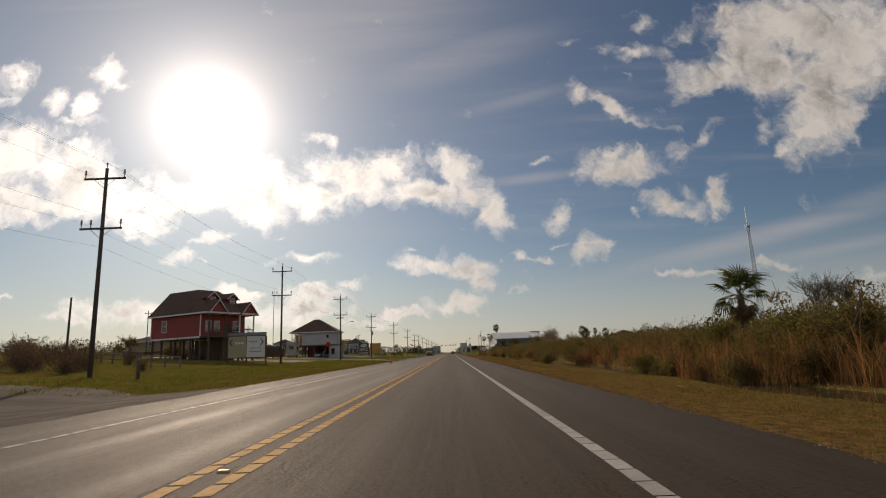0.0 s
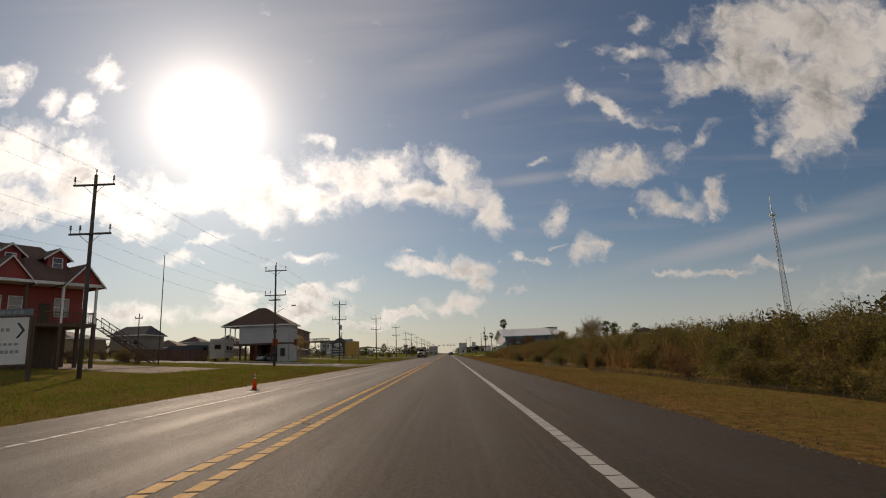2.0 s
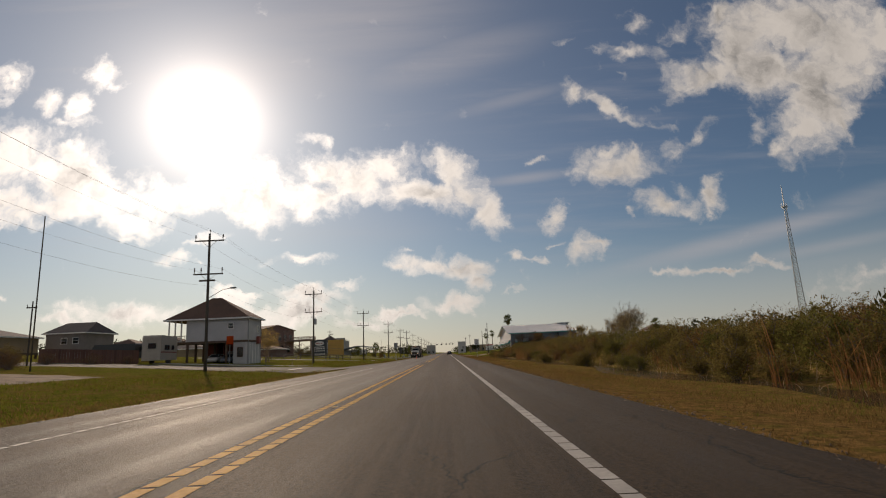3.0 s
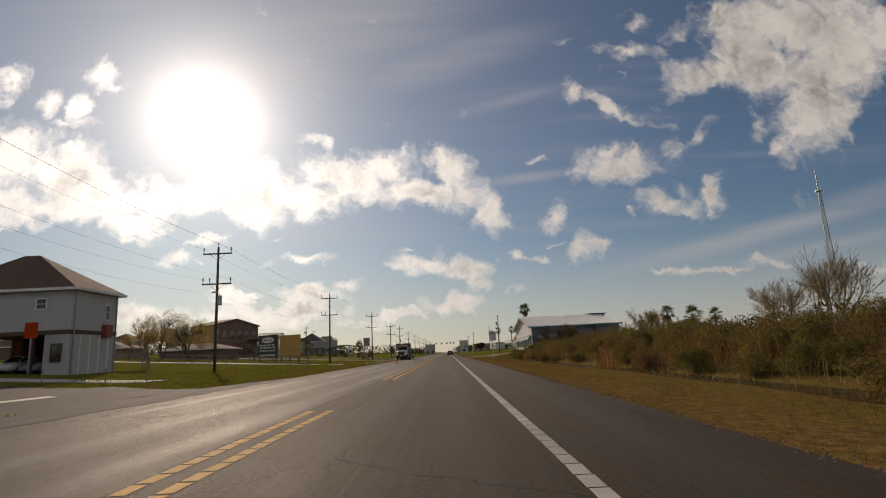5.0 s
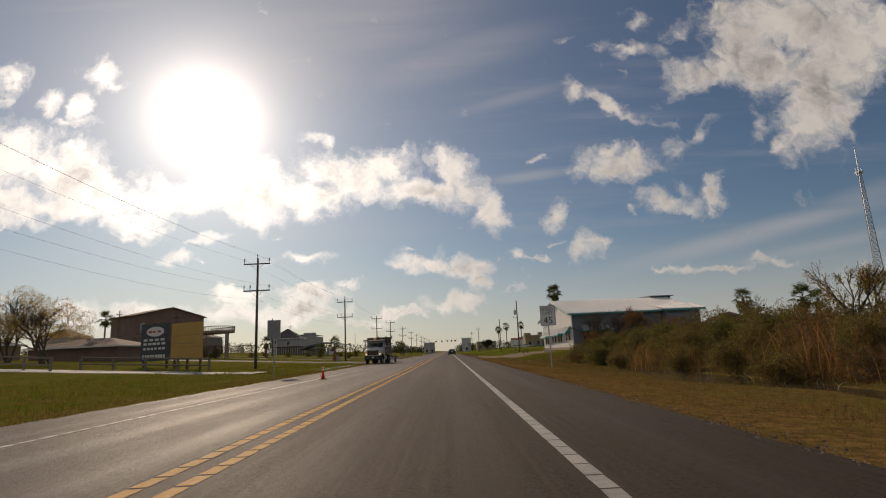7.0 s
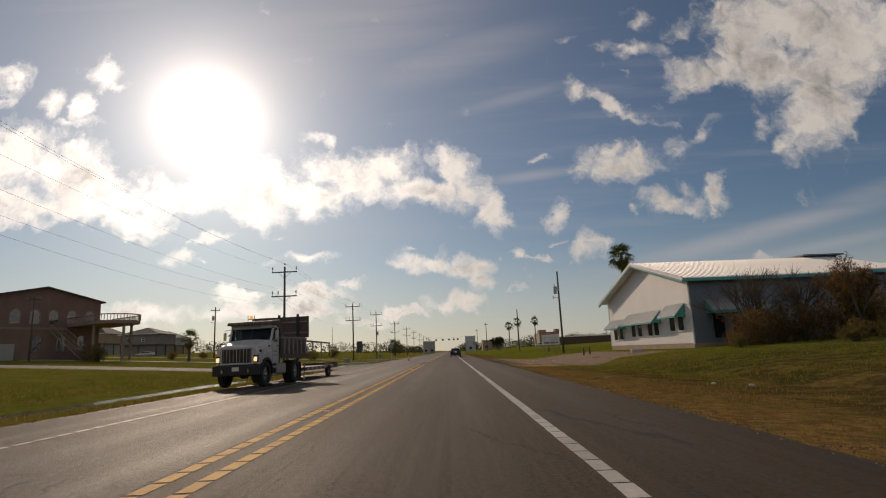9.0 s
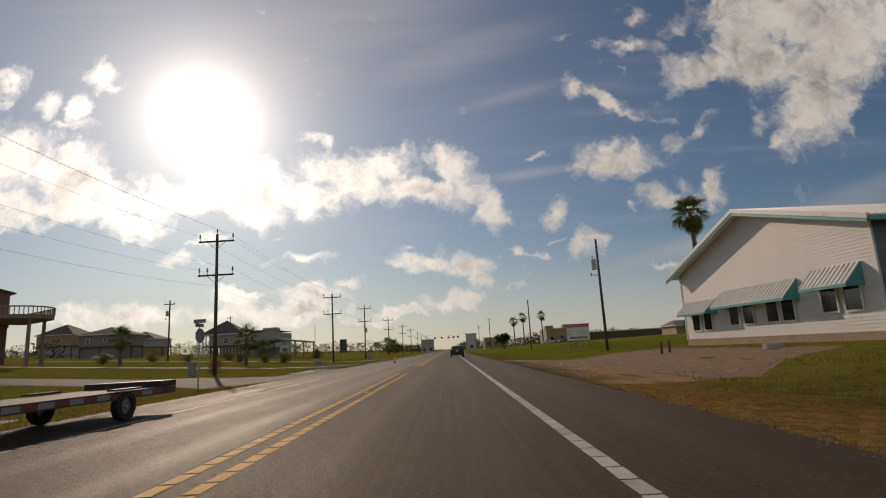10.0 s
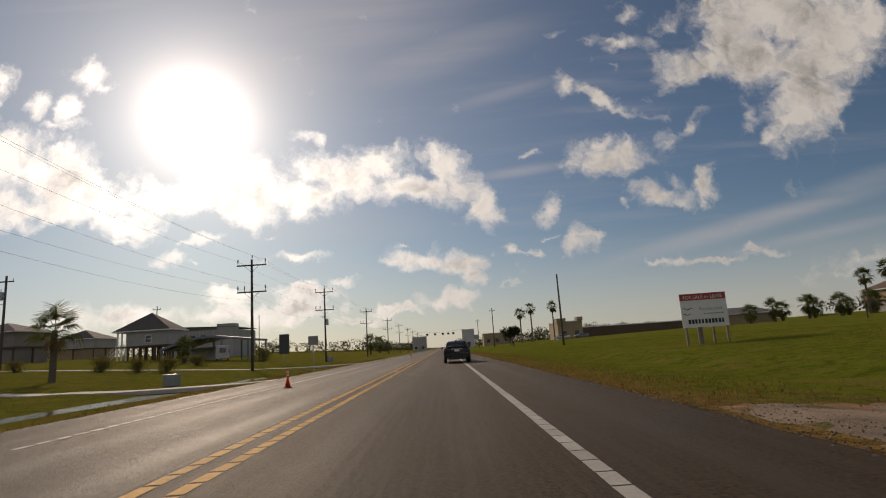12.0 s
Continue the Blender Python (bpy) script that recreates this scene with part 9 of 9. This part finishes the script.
# woods and roofs on the horizon
def far_woods():
    rng = np.random.default_rng(9)
    blobs = []
    for x0, x1, y0, y1, h, n in ((-420, -30, 560, 640, 9, 120), (-60, -24, 640, 900, 8, 40), (30, 130, 520, 640, 7, 60), (120, 420, 330, 420, 9, 120), (60, 200, 240, 320, 6, 60), (14, 40, 700, 950, 9, 40), (-300, -130, 240, 420, 7, 70), (-260, -130, 60, 200, 6, 50), (45, 110, 20, 200, 5, 90)):
        for _ in range(n):
            x, y = rng.uniform(x0, x1), rng.uniform(y0, y1)
            s = h * rng.uniform(0.35, 0.8)
            g = ground_z(x)
            blobs.append((x, y, g + s * 0.55, s * 1.3, s, s * rng.uniform(0.6, 1.0)))
    pts = crown_points(rng, blobs, 90000)
    pts = pts[pts[:, 2] > [ground_z(q) for q in pts[:, 0]]]
    v, f = leaves(rng, pts, 0.55, 0.5)
    tagged(new("far_woods", array_mesh("far_woods", v, f, M["far_trees"])), "low dark woods along the horizon", "trees", kind="stuff")


far_woods()


# ---------------------------------------------------------------- far end of the road
def plain_block(name, x, y, w, d, h, mat, label, parts=(), category="building"):
    g = ground_z(x)
    ob = thing(name, (x, y, g), label, category)
    part("wall", walls(bmesh.new(), -w / 2, w / 2, 0, d, -0.6, h, 0.3), M[mat], ob)
    part("roof", boxes((-w / 2 - 0.2, w / 2 + 0.2, -0.2, d + 0.2, h, h + 0.35)), M["trim_white"] if mat != "cream_siding" else M["concrete"], ob)
    n = max(1, int(w / 4)) if mat != "dark_wood" else 0
    for k in range(n):
        window(ob, -w / 2 + (k + 0.5) * w / n, -0.02, min(1.2, h * 0.3), 1.6, min(1.6, h * 0.4), "-y", "grey_metal", False)
    return ob


b = plain_block("store", 46, 440, 9, 16, 6.0, "tan_siding", "tan stucco store with a stepped parapet far ahead")
part("parapet", boxes((-4.8, -1.5, -0.6, 4, 5.9, 7.4)), M["tan_siding"], b)
part("parapet", boxes((2.6, 4.7, -0.5, 3, 6.3, 7.6)), M["tan_siding"], b)
plain_block("store", 76, 455, 48, 18, 3.2, "dark_wood", "long low dark strip of shops with a pale roof edge")
plain_block("shed", 12.5, 520, 6, 8, 9.0, "white_siding", "narrow white tower building by the road", category="building")
plain_block("store", 24, 490, 12, 10, 5.0, "tan_siding", "low tan building far ahead")
plain_block("store", -14.5, 560, 8, 10, 8.0, "grey_siding", "grey block beside the road far ahead")
house(72, 84, 380, 392, 2.3, 4.4, 6.2, "tan_siding", "shingle_grey", "tan flat-fronted house across the field", stilts=False, along="x", inset=2.0)
house(112, 128, 372, 386, 5.6, 8.2, 12.0, "tan_siding", "shingle_brown", "tan house with a brown roof behind palms", grid=(4, 3), closed=(0.3, 17, 0.5, 13, "grey_siding"), inset=6.5)
house(86, 92, 400, 408, 2.4, 4.6, 5.6, "rust_red", "shingle", "small red shed across the field", stilts=False, inset=2.0)
sedan(40.5, 418, "truck_white", "white saloon parked by the far stores", 80, z=1.15)
sedan(47, 420, "slate_siding", "grey saloon parked by the far stores", 95, z=1.2)


def signals():
    """Traffic signals hung over the far crossing."""
    y = 505.0
    ob = thing("traffic_signals", (0, y, 0), "traffic signals hung on a span wire over the crossing", "traffic light")
    for x in (-12.5, 9.0):
        part("post", rods(((x, 0, -0.4), (x, 0, 9.2), 0.18, 0.13), n=8), M["steel"], ob)
    part("span_wire", rods(((-12.5, 0, 9.0), (-2, 0, 8.2), 0.03), ((-2, 0, 8.2), (9.0, 0, 9.0), 0.03), n=5), M["wire"], ob)
    for x in (-8.0, -4.2, -0.5, 2.2, 4.6):
        s = part("signal_head", boxes((x - 0.55, x + 0.55, -0.2, 0.15, 7.0, 7.9), bevel=0.05), M["black_plastic"], ob)
        part("hanger", rods(((x, 0, 7.9), (x, 0, 8.5), 0.03), n=5), M["steel"], s)


signals()


def marker_post(x, y, h):
    ob = thing("marker_post", (x, y, land(x, y)), "slim weathered marker post in the grass", "marker post")
    part("post", rods(((0, 0, -0.3), (0, 0, h), 0.035, 0.03), n=8), M["fence_wood"], ob)
    part("cap", rods(((0, 0, h), (0, 0, h + 0.05), 0.045, 0.02), n=8), M["sign_back"], ob)


for x, y, h in ((-21.5, 141.5, 1.0), (-18.6, 141.0, 1.7), (-25.0, 140.8, 0.9)):
    marker_post(x, y, h)


def fallen_branch(x, y, l, turn):
    rng = np.random.default_rng(int(y))
    ob = thing("branch", (x, y, ground_z(x) + 0.03), "pale broken branch lying in the verge", "branch", turn=turn)
    bm = bmesh.new()
    p = Vector((-l / 2, 0, 0))
    for k in range(5):
        q = p + Vector((l / 5, rng.normal() * 0.06, rng.normal() * 0.015))
        tube(bm, p, q, 0.028 - 0.004 * k, 0.024 - 0.004 * k, 6)
        p = q
    part("stick", bm, M["stalk"], ob)


fallen_branch(5.2, 41.6, 1.0, 5)
fallen_branch(4.9, 205.5, 0.7, -20)
fallen_branch(6.4, 16.0, 0.9, 60)
fallen_branch(7.6, 214.0, 1.2, 30)


def ditch_stones():
    """Lumps of gravel and crumbled asphalt along the right edge."""
    rng = np.random.default_rng(77)
    n = 22000
    y = rng.uniform(0, 300, n)
    x = 3.42 + np.abs(rng.normal(size=n)) * 0.26
    lot = rng.random(n) < 0.45
    y[lot] = rng.uniform(222, 252, lot.sum())
    x[lot] = 3.45 + rng.uniform(0, 1, lot.sum()) ** 1.4 * np.where(y[lot] > 245, 3.6, 1.7)
    z = land_array(x) + np.where(lot, 0.05, 0.008)
    c = np.stack([x, y, z], 1)
    s = (0.006 + 0.022 * rng.uniform(0, 1, (n, 1, 1)) ** 2) * np.where(lot, 0.6, 1.0)[:, None, None]
    octa = np.array([(1, 0, 0), (0, 1, 0), (-1, 0, 0), (0, -1, 0), (0, 0, 0.8), (0, 0, -0.8)])
    v = (c[:, None] + octa[None] * s * rng.uniform(0.6, 1.3, (n, 6, 1))).reshape(-1, 3)
    tri = np.array([(0, 1, 4), (1, 2, 4), (2, 3, 4), (3, 0, 4), (1, 0, 5), (2, 1, 5), (3, 2, 5), (0, 3, 5)])
    f = (np.arange(n)[:, None, None] * 6 + tri[None]).reshape(-1, 3)
    tagged(new("gravel", array_mesh("gravel", v, f, M["gravel"])), "loose grey gravel along the asphalt edge", "gravel", kind="stuff")


ditch_stones()


def lot_debris():
    """Pale chunks of broken concrete, a block by the shop's wall and two short posts."""
    rng = np.random.default_rng(5)
    for x, y, r in ((6.4, 239.2, 0.16), (7.3, 239.8, 0.12), (7.9, 240.4, 0.18), (8.3, 240.2, 0.10), (5.9, 243.5, 0.14), (9.5, 238.0, 0.20), (6.2, 236.0, 0.10), (11.5, 236.5, 0.22), (4.2, 186.0, 0.10), (7.6, 203.5, 0.14), (8.3, 202.8, 0.16)):
        ob = thing("rubble", (x, y, land(x, y) + 0.05), "pale broken chunk of concrete lying on the ground", "rubble", turn=rng.uniform(0, 360))
        bm = bmesh.new()
        bmesh.ops.create_icosphere(bm, subdivisions=1, radius=r * 0.55)
        for v in bm.verts:
            v.co *= 1 + 0.45 * noise.noise(v.co * 30 + Vector((x, y, 0)))
            v.co.z *= 0.45
        part("chunk", bm, M["concrete"], ob)
    ob = thing("concrete_block", (15.6, 233.4, land(15.6, 233.4)), "grey concrete block beside the shop wall", "block", turn=12)
    part("block", boxes((-0.5, 0.5, -0.15, 0.15, 0.0, 0.28), bevel=0.02), M["concrete"], ob)
    for x, y in ((12.8, 240.2), (13.6, 241.0)):
        ob = thing("short_post", (x, y, land(x, y)), "short dark wooden post at the edge of the lot", "post")
        part("post", boxes((-0.07, 0.07, -0.07, 0.07, -0.2, 0.75), bevel=0.01), M["dark_wood"], ob)


lot_debris()
